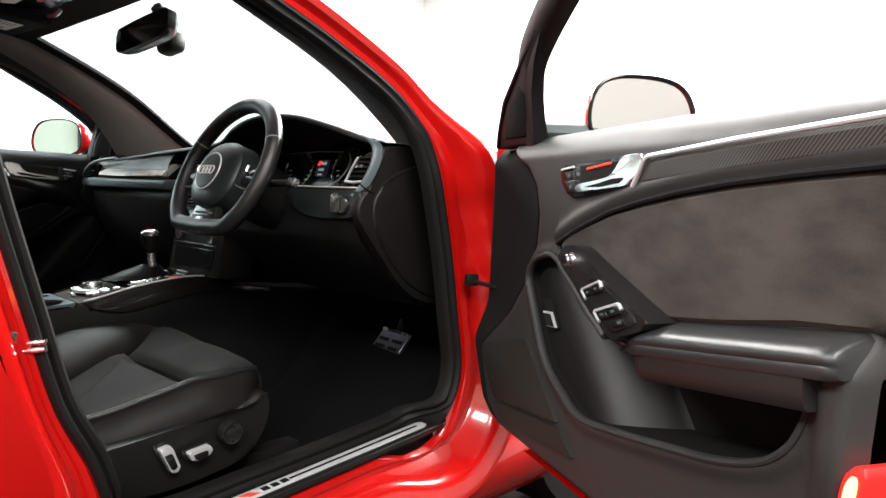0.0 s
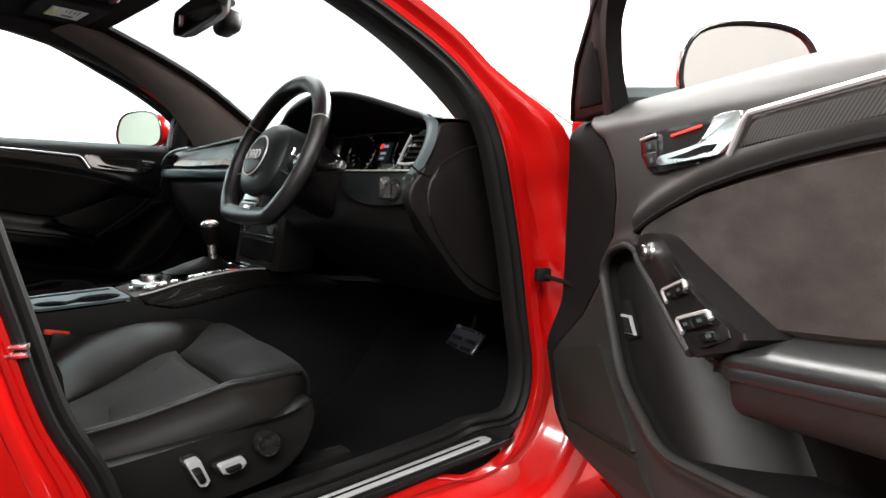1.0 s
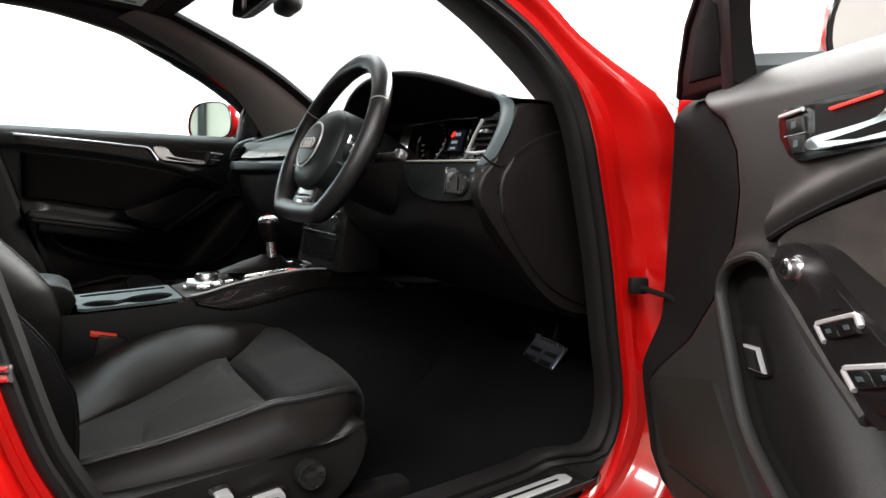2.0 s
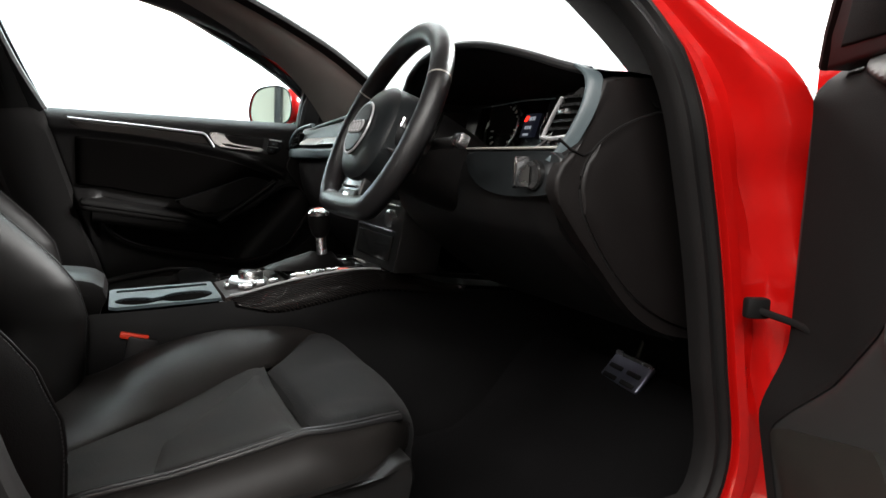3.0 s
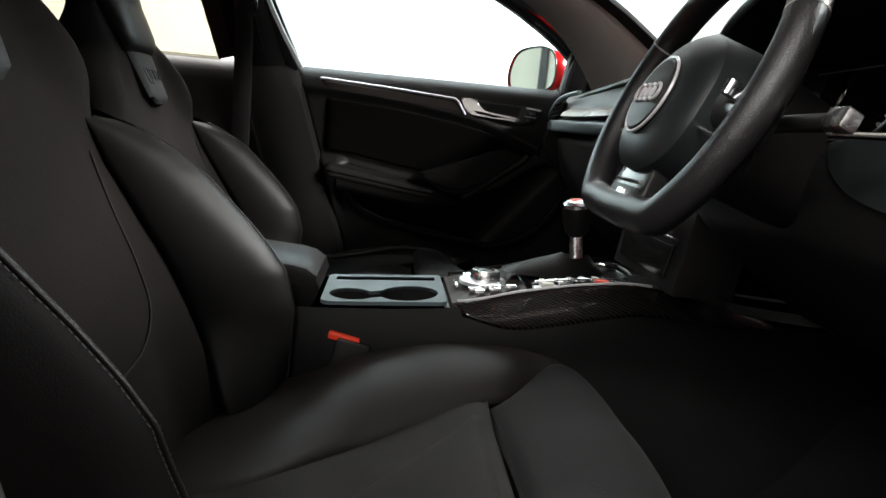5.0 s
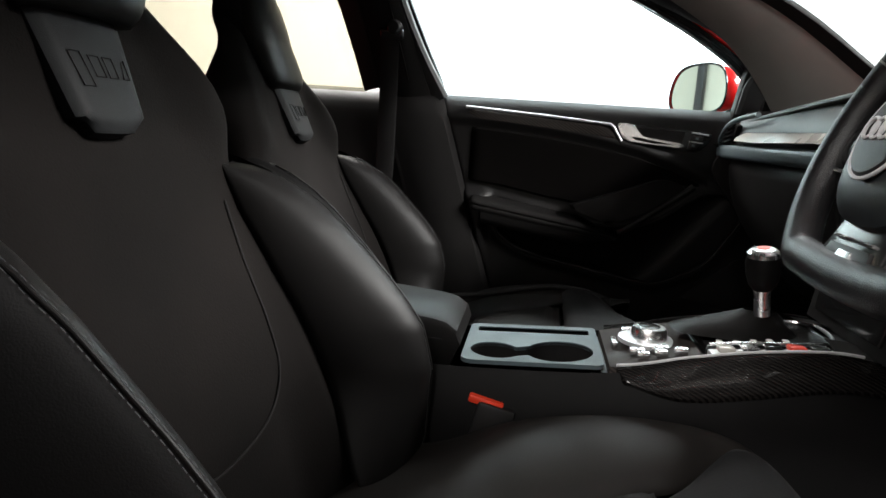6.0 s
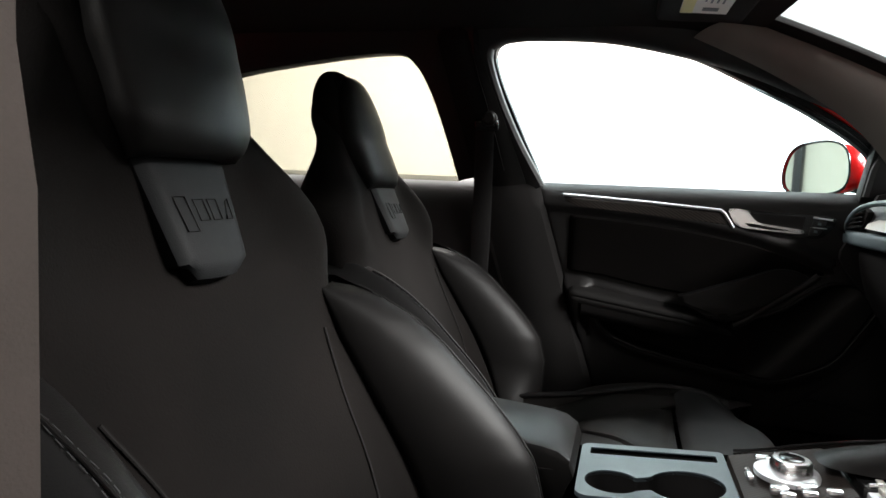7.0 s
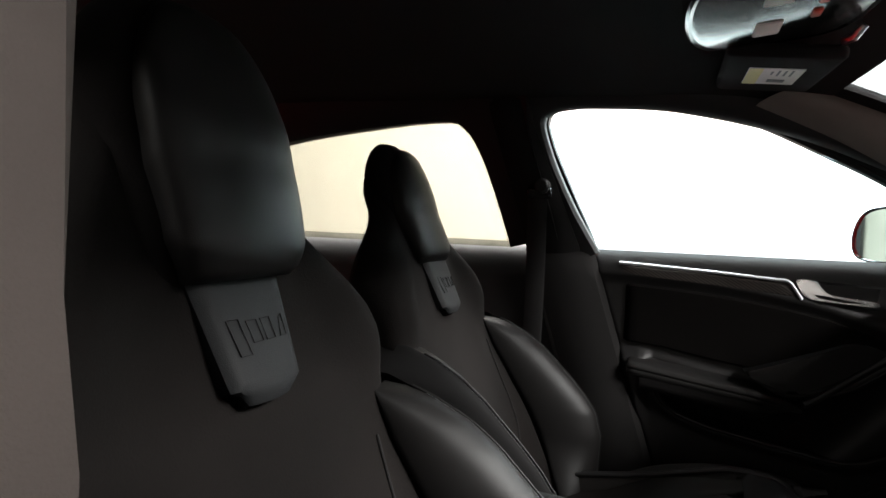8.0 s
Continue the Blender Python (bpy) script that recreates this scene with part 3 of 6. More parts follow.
def front_door(name, at, label, sail_u, glazed, outward, rear=0.0):
    """A car door. at(u, z, w): along the door from its hinges, height, and depth into the cabin."""
    door = thing(name, label, "car door", "front doors")

    def place(u, z, w):
        return Vector(at(u, z, w))
    face = place(0.5, 0.8, 1.0) - place(0.5, 0.8, 0.0)

    def door_rear(z):
        return 0.922 + 0.06 * max(0, z - 0.66) + 0.25 * max(0, z - 0.80) if outward else 0.893 + rear + 0.33 * (z - 0.745)

    # outer skin and edges
    def skin(u, v):
        z = 0.435 + (0.585 if outward else 0.55) * v
        f = lerp_table(DOOR_FRONT, z) - 0.005
        uu = f + (door_rear(z) + 0.035 - f) * u
        return place(uu, z, -0.115 - 0.03 * math.sin(math.pi * min(1, 0.15 + 0.8 * v)) + 0.02 * smooth(0.85, 1.0, v))
    rows = [[skin(i / 24, j / 20) for j in range(21)] for i in range(25)]
    bm = BM()
    loft(bm, rows)
    inner = [[place(lerp_table(DOOR_FRONT, 0.435 + 0.585 * j / 20) - 0.004, 0.435 + 0.585 * j / 20, w) for j in range(21)] for w in (-0.115, -0.035)]
    loft(bm, [[rows[0][j] for j in range(21)], inner[1]])
    loft(bm, [[rows[-1][j] for j in range(21)], [place(door_rear(0.435 + 0.585 * j / 20) + 0.028, 0.435 + 0.585 * j / 20, -0.06) for j in range(21)],
              [place(door_rear(0.435 + 0.585 * j / 20) - 0.01, 0.435 + 0.585 * j / 20, -0.032) for j in range(21)]])
    loft(bm, [[r[0] for r in rows], [place(lerp_table(DOOR_FRONT, 0.435) + (door_rear(0.435) - lerp_table(DOOR_FRONT, 0.435)) * i / 24, 0.434, -0.020) for i in range(25)]])
    part("outer_skin", bm, RED, door, "glossy red door skin")

    # door card
    nu, nz = 190, 126
    rows = []
    for j in range(nz + 1):
        z = 0.452 + (0.574 if outward else 0.566) * j / nz
        f, r = lerp_table(DOOR_FRONT, z) + 0.002, door_rear(z) - 0.004
        row = []
        for i in range(nu + 1):
            u = f + (r - f) * i / nu
            e = min(i, nu - i, j) / 3
            row.append(place(u, z, panel_relief(u, z) - (0.03 * (1 - math.sqrt(max(0, 1 - (1 - e) ** 2))) if e < 1 else 0)))
        rows.append(row)
    bm = BM()
    vs = loft(bm, rows)
    hole = set()
    for j in range(nz + 1):
        z = 0.452 + (0.574 if outward else 0.566) * j / nz
        f, r = lerp_table(DOOR_FRONT, z) + 0.002, door_rear(z) - 0.004
        for i in range(nu + 1):
            u = f + (r - f) * i / nu
            if 0.20 < u < 0.88 and 0.55 < z < 0.83 and inside_distance(POCKET, u, z) > 0.0015:
                hole.add(vs[j][i])
    bmesh.ops.delete(bm, geom=list(hole), context="VERTS")
    # One skin on both doors; light and shade are put into its two tones.
    part("door_card", bm, LITDOORSKIN if outward else PLASTIC, door, "grained plastic door card, lit grey when open, shaded black when closed")

    # pocket behind the card: rolled lip, walls and floor
    def turn_end(z):
        return 0.482 + 0.85 * (0.675 - z)

    def depth(u, z):
        return max(-0.118, -0.017 - 0.20 * max(0.0, (u - turn_end(z) + 0.13) / 0.19) ** 2)
    # Pocket side in darker plastic: the shade inside is put into its colour.
    card, shaded_card = (LITDOORSKIN, PLASTIC) if outward else (PLASTIC, PLASTIC)
    loop = spline([(p, q, 0) for p, q in POCKET], 150, True)
    part("pocket_lip", tube(BM(), [place(p.x, p.y, panel_relief(p.x, p.y) - 0.003) for p in loop], 0.0075, 0.0055, 10, True, ref=face), card, door, "rolled pocket lip")
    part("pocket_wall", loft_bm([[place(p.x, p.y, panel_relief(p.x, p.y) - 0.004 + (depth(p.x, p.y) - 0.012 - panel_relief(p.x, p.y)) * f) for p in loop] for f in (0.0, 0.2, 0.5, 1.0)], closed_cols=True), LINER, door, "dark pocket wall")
    part("pocket_floor", sheet(BM(), lambda f, z: place(0.22 + (turn_end(z) + 0.01 - 0.22) * f, z, depth(0.22 + (turn_end(z) + 0.01 - 0.22) * f, z)), 0, 1, 0.56, 0.825, 40, 14), shaded_card, door, "moulded pocket side")
    # Black sheet: the pocket's lining and its deep shade in one colour.
    part("pocket_lining", sheet(BM(), lambda f, z: place(turn_end(z) + 0.008 + (0.885 - turn_end(z)) * f, z, -0.1105), 0, 1, 0.56, 0.78, 16, 10), LINER, door, "black lining of the door pocket, darkened for its deep shade")

    if outward:
        def front_cover(f, v):
            z = 0.47 + 0.548 * v
            u0 = lerp_table(DOOR_FRONT, z) + 0.004
            u = u0 + (max(lerp_table(CARD_TURN, z) - 0.012, u0 + 0.03) - u0) * f
            return place(u, z, panel_relief(u, z) + 0.002 - 0.02 * smooth(0.06, 0.0, f))
        # Darker sheet over the card, from its hinge edge to the turn.
        part("front_cover", sheet(BM(), front_cover, 0, 1, 0, 1, 24, 44), LINER, door, "black sheet over the hinge end of the card")

    # suede insert
    def insert(u, v):
        lo, hi = lerp_table(INSERT_LOW, u) + 0.004, lerp_table(INSERT_TOP, u)
        return place(u, lo + (hi - lo) * v, 0.010)
    # Same suede: the open door's tone has its light in it, the closed door's its shade.
    part("suede_insert", pad(BM(), insert, 0.345, 0.930, 0, 1, 60, 22, 0.012, 0.03, 0.06, face), LITDOORSUEDE if outward else SUEDE, door, "suede door insert, lit taupe when open, shaded dark when closed")

    # trim strip and its bright edging
    def strip(u, v):
        lo, hi = lerp_table(STRIP_LOW, u), lerp_table(STRIP_TOP, u) - 0.004
        uu = u + 0.026 * v * (1 - smooth(0.557, 0.62, u))
        return place(uu, lo + (hi - lo) * v, 0.010)
    part("carbon_strip", pad(BM(), strip, 0.553, 0.940, 0, 1, 40, 6, 0.004, 0.02, 0.08, face), CARBON, door, "lacquered carbon fibre trim strip")
    path = [place(0.549, 0.929, 0.009), place(0.571, 0.962, 0.009), place(0.580, 0.9683, 0.009)] + [place(u, lerp_table(STRIP_TOP, u), 0.009) for u in np.linspace(0.60, 0.945, 14)]
    part("bright_edging", tube(BM(), path, 0.0035, 0.004, 8), SATIN, door, "satin chrome edging")

    # handle recess, lever, lock buttons
    bez = [(q.x, q.y) for q in spline([(0.334, 0.961, 0), (0.386, 0.966, 0), (0.504, 0.971, 0), (0.562, 0.974, 0), (0.553, 0.951, 0), (0.541, 0.928, 0), (0.46, 0.920, 0), (0.393, 0.914, 0), (0.364, 0.915, 0), (0.345, 0.931, 0)], 40, True)]
    recess = part("handle_recess", plate(BM(), bez, lambda p, q, h: place(p, q, h), -0.02, 0.0055, 0.003), GLOSS, door, "black handle recess")
    cup = [(0.398, 0.962), (0.404, 0.926), (0.47, 0.932), (0.53, 0.938), (0.545, 0.966)]
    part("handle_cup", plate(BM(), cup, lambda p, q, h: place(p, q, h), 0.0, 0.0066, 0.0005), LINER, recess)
    lev = [(p.x, p.y) for p in spline([(0.404, 0.9225, 0), (0.404, 0.932, 0), (0.455, 0.938, 0), (0.492, 0.943, 0), (0.507, 0.950, 0), (0.519, 0.968, 0), (0.530, 0.9725, 0), (0.559, 0.973, 0), (0.562, 0.967, 0), (0.549, 0.942, 0), (0.540, 0.933, 0), (0.523, 0.9295, 0), (0.46, 0.925, 0)], 48, True)]
    lever = part("door_handle", plate(BM(), lev, lambda p, q, h: place(p, q, h - 0.007 * smooth(0.50, 0.56, p)), 0.006, 0.014, 0.0012, 2), CHROME, recess, "satin chrome door handle", 25)
    slot = [(0.428, 0.9288), (0.47, 0.9345), (0.506, 0.9405), (0.527, 0.9415), (0.516, 0.9345), (0.47, 0.9285)]
    part("handle_slot", plate(BM(), slot, lambda p, q, h: place(p, q, h - 0.007 * smooth(0.50, 0.56, p)), 0.012, 0.0146, 0), LINER, recess)
    if outward:
        part("ambient_lamp", tube(BM(), [place(0.425, 0.957, 0.0085), place(0.490, 0.9635, 0.0085)], 0.0012, 0.0012, 6), REDGLOW, recess, "thin red ambient light")
    for b in ([(0.353, 0.953), (0.380, 0.955), (0.385, 0.941), (0.358, 0.939)], [(0.359, 0.936), (0.386, 0.938), (0.389, 0.921), (0.369, 0.921)]):
        k = part("lock_button", plate(BM(), b, lambda p, q, h: place(p, q, h), 0.0, 0.0085, 0.0015), PLASTIC, recess, "black lock button")
        cu, cz = sum(p for p, q in b) / 4, sum(q for p, q in b) / 4
        part("button_mark", plate(BM(), [(cu - 0.004, cz - 0.003), (cu + 0.004, cz - 0.002), (cu + 0.003, cz + 0.004), (cu - 0.004, cz + 0.003)], lambda p, q, h: place(p, q, h), 0.008, 0.0089, 0), GREYTRIM, recess)
    part("lock_button_edge", tube(BM(), [place(0.342, 0.957, 0.008), place(0.382, 0.961, 0.008)], 0.0022, 0.002, 6), SATIN, recess)
    part("lock_button_edge", tube(BM(), [place(0.353, 0.937, 0.0075), place(0.388, 0.9395, 0.0075)], 0.0009, 0.001, 6), CHROME, recess)

    if outward:
        # Solid black bead draws the shadow under the card's bulge.
        part("insert_shade", tube(BM(), [place(u, lerp_table(INSERT_TOP, u) + 0.003, 0.008) for u in np.linspace(0.345, 0.935, 40)], 0.0045, 0.006, 8), LINER, door, "dark bead standing in for the shadow above the insert")

    # armrest, sloping up from the switch panel
    ARM_TOP = [(0.50, 0.710), (0.565, 0.729), (0.64, 0.745), (0.718, 0.756), (0.80, 0.768), (0.925, 0.786)]

    def section(u, rows, k=1.0):
        zt = lerp_table(ARM_TOP, u) - (0.0 if outward else 0.026)
        reach = 0.034 * smooth(0.50, 0.64, u) + 0.014
        return [place(u, zt - 0.018 + (dz + 0.018) * k, -0.03 + (reach * f + 0.03) * (0.5 + 0.5 * k)) for f, dz in rows]
    ends = [(float(u), 0.35 + 0.65 * smooth(0.53, 0.64, u)) for u in np.linspace(0.535, 0.905, 38)] + [(0.912, 0.93), (0.916, 0.80)]
    top_rows = [(-0.4, 0.020), (0.1, 0.016), (0.5, 0.011), (0.80, 0.005), (0.94, 0.0), (1.0, -0.006), (1.0, -0.010)]
    low_rows = [(0.965, -0.0125), (0.985, -0.0145), (0.985, -0.020), (0.95, -0.025), (0.80, -0.027), (-0.4, -0.027)]
    bm = BM()
    vs = loft(bm, [section(u, top_rows + low_rows, k) for u, k in ends], False, True)
    cap(bm, vs[0])
    cap(bm, vs[-1])
    # Arm, underarm and grilles likewise: darker tones put the closed door in shade.
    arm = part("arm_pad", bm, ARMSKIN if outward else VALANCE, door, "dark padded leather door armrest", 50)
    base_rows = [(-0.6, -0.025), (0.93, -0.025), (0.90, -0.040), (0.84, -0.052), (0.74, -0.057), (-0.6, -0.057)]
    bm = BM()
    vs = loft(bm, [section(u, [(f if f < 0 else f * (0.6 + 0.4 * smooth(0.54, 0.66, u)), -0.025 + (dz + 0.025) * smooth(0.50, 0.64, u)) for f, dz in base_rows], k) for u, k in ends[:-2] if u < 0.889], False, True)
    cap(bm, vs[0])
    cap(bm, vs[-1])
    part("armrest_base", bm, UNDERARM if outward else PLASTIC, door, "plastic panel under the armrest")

    # switch panel
    sw = [(q.x, q.y) for q in spline([(0.383, 0.822, 0), (0.396, 0.833, 0), (0.425, 0.840, 0), (0.458, 0.838, 0), (0.505, 0.820, 0), (0.58, 0.792, 0), (0.640, 0.770, 0), (0.662, 0.762, 0), (0.64, 0.748, 0), (0.600, 0.735, 0), (0.562, 0.724, 0), (0.513, 0.742, 0), (0.462, 0.764, 0), (0.415, 0.790, 0), (0.390, 0.806, 0)], 60, True)]
    tilt = lambda p, q, h: place(p, q, h + 0.020 * smooth(0.42, 0.60, p))
    panel = part("switch_panel", plate(BM(), sw, tilt, -0.05, 0.030, 0.007, 4), PLASTIC, door, "black switch panel")
    face_sw = [(q.x, q.y) for q in spline([(0.408, 0.818, 0), (0.420, 0.829, 0), (0.455, 0.831, 0), (0.505, 0.812, 0), (0.58, 0.784, 0), (0.637, 0.763, 0), (0.610, 0.747, 0), (0.580, 0.738, 0), (0.528, 0.753, 0), (0.478, 0.774, 0), (0.432, 0.797, 0)], 50, True)]
    if not outward:
        part("grip_edge", tube(BM(), spline([tilt(p, q, 0.030) for p, q in ((0.366, 0.830), (0.386, 0.812), (0.425, 0.783), (0.470, 0.749), (0.510, 0.720), (0.540, 0.703))], 24), 0.009, 0.008, 10), VALANCE, door, "satin black door grip")
    if outward:
        part("switch_face", plate(BM(), face_sw, tilt, 0.0, 0.0312, 0.0012), PLASTIC, panel, "black switch face")
        # Lighter tube paints the light along the black panel's bevel.
        part("lit_panel_edge", tube(BM(), [tilt(p, q, 0.026) for p, q in ((0.390, 0.824), (0.388, 0.812), (0.398, 0.802), (0.418, 0.790), (0.463, 0.766), (0.514, 0.744), (0.560, 0.727))], 0.006, 0.007, 10), LITDOORSKIN, panel, "grey edge standing in for the lit bevel")
        z0 = tilt(0.437, 0.818, 0.031)
        nrm = (place(0.437, 0.818, 0.2) - place(0.437, 0.818, 0.0)).normalized()
        knob = Matrix.Translation(z0) @ nrm.to_track_quat("Z", "Y").to_matrix().to_4x4()
        part("mirror_knob", turned(BM(), knob, [(0.0125, -0.004), (0.0125, 0.001), (0.0115, 0.003), (0.0085, 0.004), (0.0088, 0.011), (0.0075, 0.013)], 28), CHROME, panel, "chrome mirror adjuster knob")
        part("knob_cap", turned(BM(), knob, [(0.0062, 0.0128), (0.0062, 0.0138), (0.005, 0.0142)], 18), GLOSS, panel)
        part("switch_recess", plate(BM(), [(0.448, 0.797), (0.506, 0.812), (0.524, 0.801), (0.472, 0.785)], tilt, 0.02, 0.0317, 0), LINER, panel)
        for quad in ([(0.480, 0.779), (0.544, 0.799), (0.556, 0.788), (0.498, 0.769)], [(0.531, 0.756), (0.600, 0.777), (0.611, 0.767), (0.550, 0.746)]):
            A, B, C, D = [Vector((p, q, 0)) for p, q in quad]
            for f0, f1 in ((0.06, 0.48), (0.52, 0.94)):
                key = [A.lerp(B, f0).lerp(D.lerp(C, f0), 0.1), A.lerp(B, f1).lerp(D.lerp(C, f1), 0.1), A.lerp(B, f1).lerp(D.lerp(C, f1), 1.0), A.lerp(B, f0).lerp(D.lerp(C, f0), 1.0)]
                part("window_switch", plate(BM(), [(v.x, v.y) for v in key], tilt, 0.02, 0.0345, 0.002), GLOSS, panel, "black window switch")
                c = sum(key, Vector()) / 4
                mark = [c + (v - c) * 0.28 for v in key]
                part("switch_mark", plate(BM(), [(v.x, v.y) for v in mark], tilt, 0.03, 0.0352, 0), GREYTRIM, panel)
            edge = [tilt(v.x, v.y, 0.0325) for v in (D.lerp(A, -0.05), A.lerp(D, 0.1), A.lerp(B, 0.05), B.lerp(A, 0.05), B.lerp(C, 0.1), C.lerp(B, 0.35))]
            part("switch_edging", tube(BM(), edge, 0.0026, 0.0030, 6), SATIN, panel, "chrome switch edging")
        part("lock_switch", plate(BM(), [(0.585, 0.752), (0.612, 0.760), (0.618, 0.753), (0.592, 0.745)], tilt, 0.02, 0.0335, 0.001), GLOSS, panel)
        part("lock_mark", plate(BM(), [(0.600, 0.754), (0.608, 0.757), (0.610, 0.754), (0.603, 0.751)], tilt, 0.03, 0.0342, 0), GREYTRIM, panel)
        # boot release
        oval = rounded([(0.254, 0.730), (0.292, 0.738), (0.329, 0.690), (0.286, 0.680)], 0.013)
        boot = part("boot_switch_frame", plate(BM(), oval, lambda p, q, h: place(p, q, h - 0.016), -0.03, 0.004, 0.0015), LINER, door, "black boot release surround")
        key = [(0.272, 0.713), (0.302, 0.716), (0.321, 0.692), (0.289, 0.689)]
        part("boot_switch", plate(BM(), key, lambda p, q, h: place(p, q, h - 0.016), 0.0, 0.0085, 0.001), SATIN, boot, "chrome boot release switch")
        part("boot_switch_face", plate(BM(), [(0.2965 + (p - 0.2965) * 0.84, 0.7008 + (q - 0.7015) * 0.82) for p, q in key], lambda p, q, h: place(p, q, h - 0.016), 0.003, 0.0092, 0.0), GLOSS, boot)
    spk = rounded([(0.020, 0.596), (0.056, 0.612), (0.228, 0.657), (0.240, 0.650), (0.366, 0.541), (0.100, 0.508)], 0.010)
    part("speaker_grille", plate(BM(), spk, lambda p, q, h: place(p, q, h), -0.03, 0.006 if outward else 0.003, 0.004), GRILLE if outward else PLASTIC, door, "olive-black fine mesh speaker grille")
    low = rounded([(0.104, 0.501), (0.372, 0.535), (0.424, 0.503), (0.148, 0.476)], 0.006)
    part("lower_panel", plate(BM(), low, lambda p, q, h: place(p, q, h), -0.03, 0.005, 0.004), GRILLE if outward else PLASTIC, door, "olive-black lower grille panel")

    # window frame and sail panel
    lean = 0.45
    def up(u, z, w):
        return place(u, z, w + lean * max(0, z - 1.0))
    front = [(0.176, 1.0), (0.199, 1.06), (0.228, 1.103), (0.270, 1.141), (0.390, 1.192)] if outward else [(sail_u, 1.0), (sail_u - 0.004, 1.06), (sail_u - 0.01, 1.135), (0.425, 1.199)]
    win = front + [(0.605, 1.264), (0.829, 1.312), (1.00, 1.322), (1.07, 1.319), (1.102, 1.310), (1.116, 1.290), (1.093, 1.204), (1.048, 1.10), (0.993, 1.0)]
    ring = spline([(p, q, 0) for p, q in win], 90)
    bm = BM()
    rows = []
    for o, w in ((0.0, -0.055), (0.002, -0.035), (0.010, -0.026), (0.030, -0.024), (0.050, -0.028), (0.062, -0.045), (0.066, -0.07)):
        row = []
        for i, p in enumerate(ring):
            t = (ring[min(i + 1, 89)] - ring[max(i - 1, 0)]).normalized()
            out = Vector((t.y, -t.x, 0)) if (Vector((t.y, -t.x, 0))).dot(p - Vector((0.68, 1.1, 0))) > 0 else Vector((-t.y, t.x, 0))
            q = p + out * o * (0.8 if outward else 1.0)
            row.append(up(q.x, q.y + (0 if outward else 0.012), w + (0 if outward else 0.035)))
        rows.append(row)
    loft(bm, rows)
    part("window_frame", bm, FRAMEBLACK, door, "black window frame")
    if outward:
        sail = [(0.008, 1.012), (0.045, 1.042), (0.112, 1.089), (0.225, 1.139), (0.262, 1.156), (0.345, 1.194), (0.349, 1.187), (0.270, 1.141), (0.228, 1.101), (0.180, 1.014)]
        part("sail_panel", plate(BM(), sail, up, -0.052, -0.026, 0.004, 3), FRAMEBLACK, door, "black mirror sail panel")
        part("tweeter_grille", plate(BM(), [(0.055, 1.028), (0.13, 1.084), (0.192, 1.112), (0.204, 1.098), (0.182, 1.062), (0.155, 1.026)], up, -0.05, -0.0235, 0.003), LINER, door)
        part("front_weatherstrip", tube(BM(), [up(0.004, 1.016, -0.03), up(0.042, 1.047, -0.03), up(0.110, 1.094, -0.03), up(0.233, 1.148, -0.03), up(0.366, 1.206, -0.034), up(0.44, 1.236, -0.04), up(0.56, 1.280, -0.046)], 0.006, 0.008, 8), RUBBER, door)
    else:
        sail = [(sail_u + 0.003, 0.99), (sail_u - 0.008, 1.145), (0.20, 1.08), (0.10, 1.02), (0.06, 0.98)]
        part("sail_panel", plate(BM(), sail, up, -0.05, -0.012, 0.004), PLASTIC, door, "black mirror sail panel")
    if glazed:
        pn = part("window_pane", plate(BM(), [(q.x, q.y) for q in ring], up, -0.049, -0.046, 0), CLEARPANE, door, "clear door window glass")
        pn.visible_shadow = False
    # door mirror
    def m_at(u, z, w):
        return place(u, z, w)
    mu = sail_u + (0.010 if outward else 0.045)
    prof = spline([(mu, 1.135, -0.135), (mu, 1.150, -0.20), (mu, 1.135, -0.285), (mu, 1.075, -0.318), (mu, 1.020, -0.300), (mu, 1.012, -0.20), (mu, 1.030, -0.125), (mu, 1.085, -0.112)], 36, True)
    c = Vector((mu, 1.08, -0.21))
    def shell(du, k):
        du = du if du > 0 else du * (0.30 if outward else 0.45)
        return [m_at(p.x + du - (0.22 if outward else 0.50) * (p.z + 0.21), c.y + (p.y - c.y) * k, c.z + (p.z - c.z) * k + (0 if outward else 0.028)) for p in prof]
    bm = BM()
    vs = loft(bm, [shell(0.008, 0.93), shell(0.010, 0.985), shell(0.0, 1.0), shell(-0.03, 0.98), shell(-0.07, 0.88), shell(-0.10, 0.68), shell(-0.118, 0.35)], False, True)
    cap(bm, vs[-1])
    mir = part("door_mirror", bm, RED, door, "glossy red door mirror housing")
    bm = BM()
    cap(bm, [bm.verts.new(p) for p in shell(0.0055, 0.95)])
    part("mirror_glass", bm, MIRROR, mir, "door mirror glass", 1)
    part("mirror_rim", tube(BM(), shell(0.009, 0.965), 0.004 if outward else 0.003, 0.004 if outward else 0.003, 8, True, ref=place(1, 1, 0) - place(0, 1, 0)), GLOSS, mir, "black mirror rim")
    part("mirror_foot", tube(BM(), [place(sail_u - 0.08, 1.035, -0.06), place(sail_u - 0.05, 1.035, -0.12), place(mu - 0.05, 1.045, -0.20)], 0.030 if outward else 0.018, 0.050 if outward else 0.035, 12), GREYTRIM if outward else GLOSS, mir, "mirror foot")
    return door


DOOR_O, DOOR_D, DOOR_N = Vector((0.92, 0.347, 0)), Vector((0.877, -0.48, 0)).normalized(), Vector((-0.48, -0.877, 0)).normalized()
driver_door = front_door("front_door", lambda u, z, w: DOOR_O + DOOR_D * u + DOOR_N * w + Vector((0, 0, z)),
                         "open red car door with dark grey card, suede insert and carbon strip", 0.210, False, True)
lamp_at = lambda p, q, h: DOOR_O + DOOR_D * (p + 0.012) + DOOR_N * h + Vector((0, 0, q))
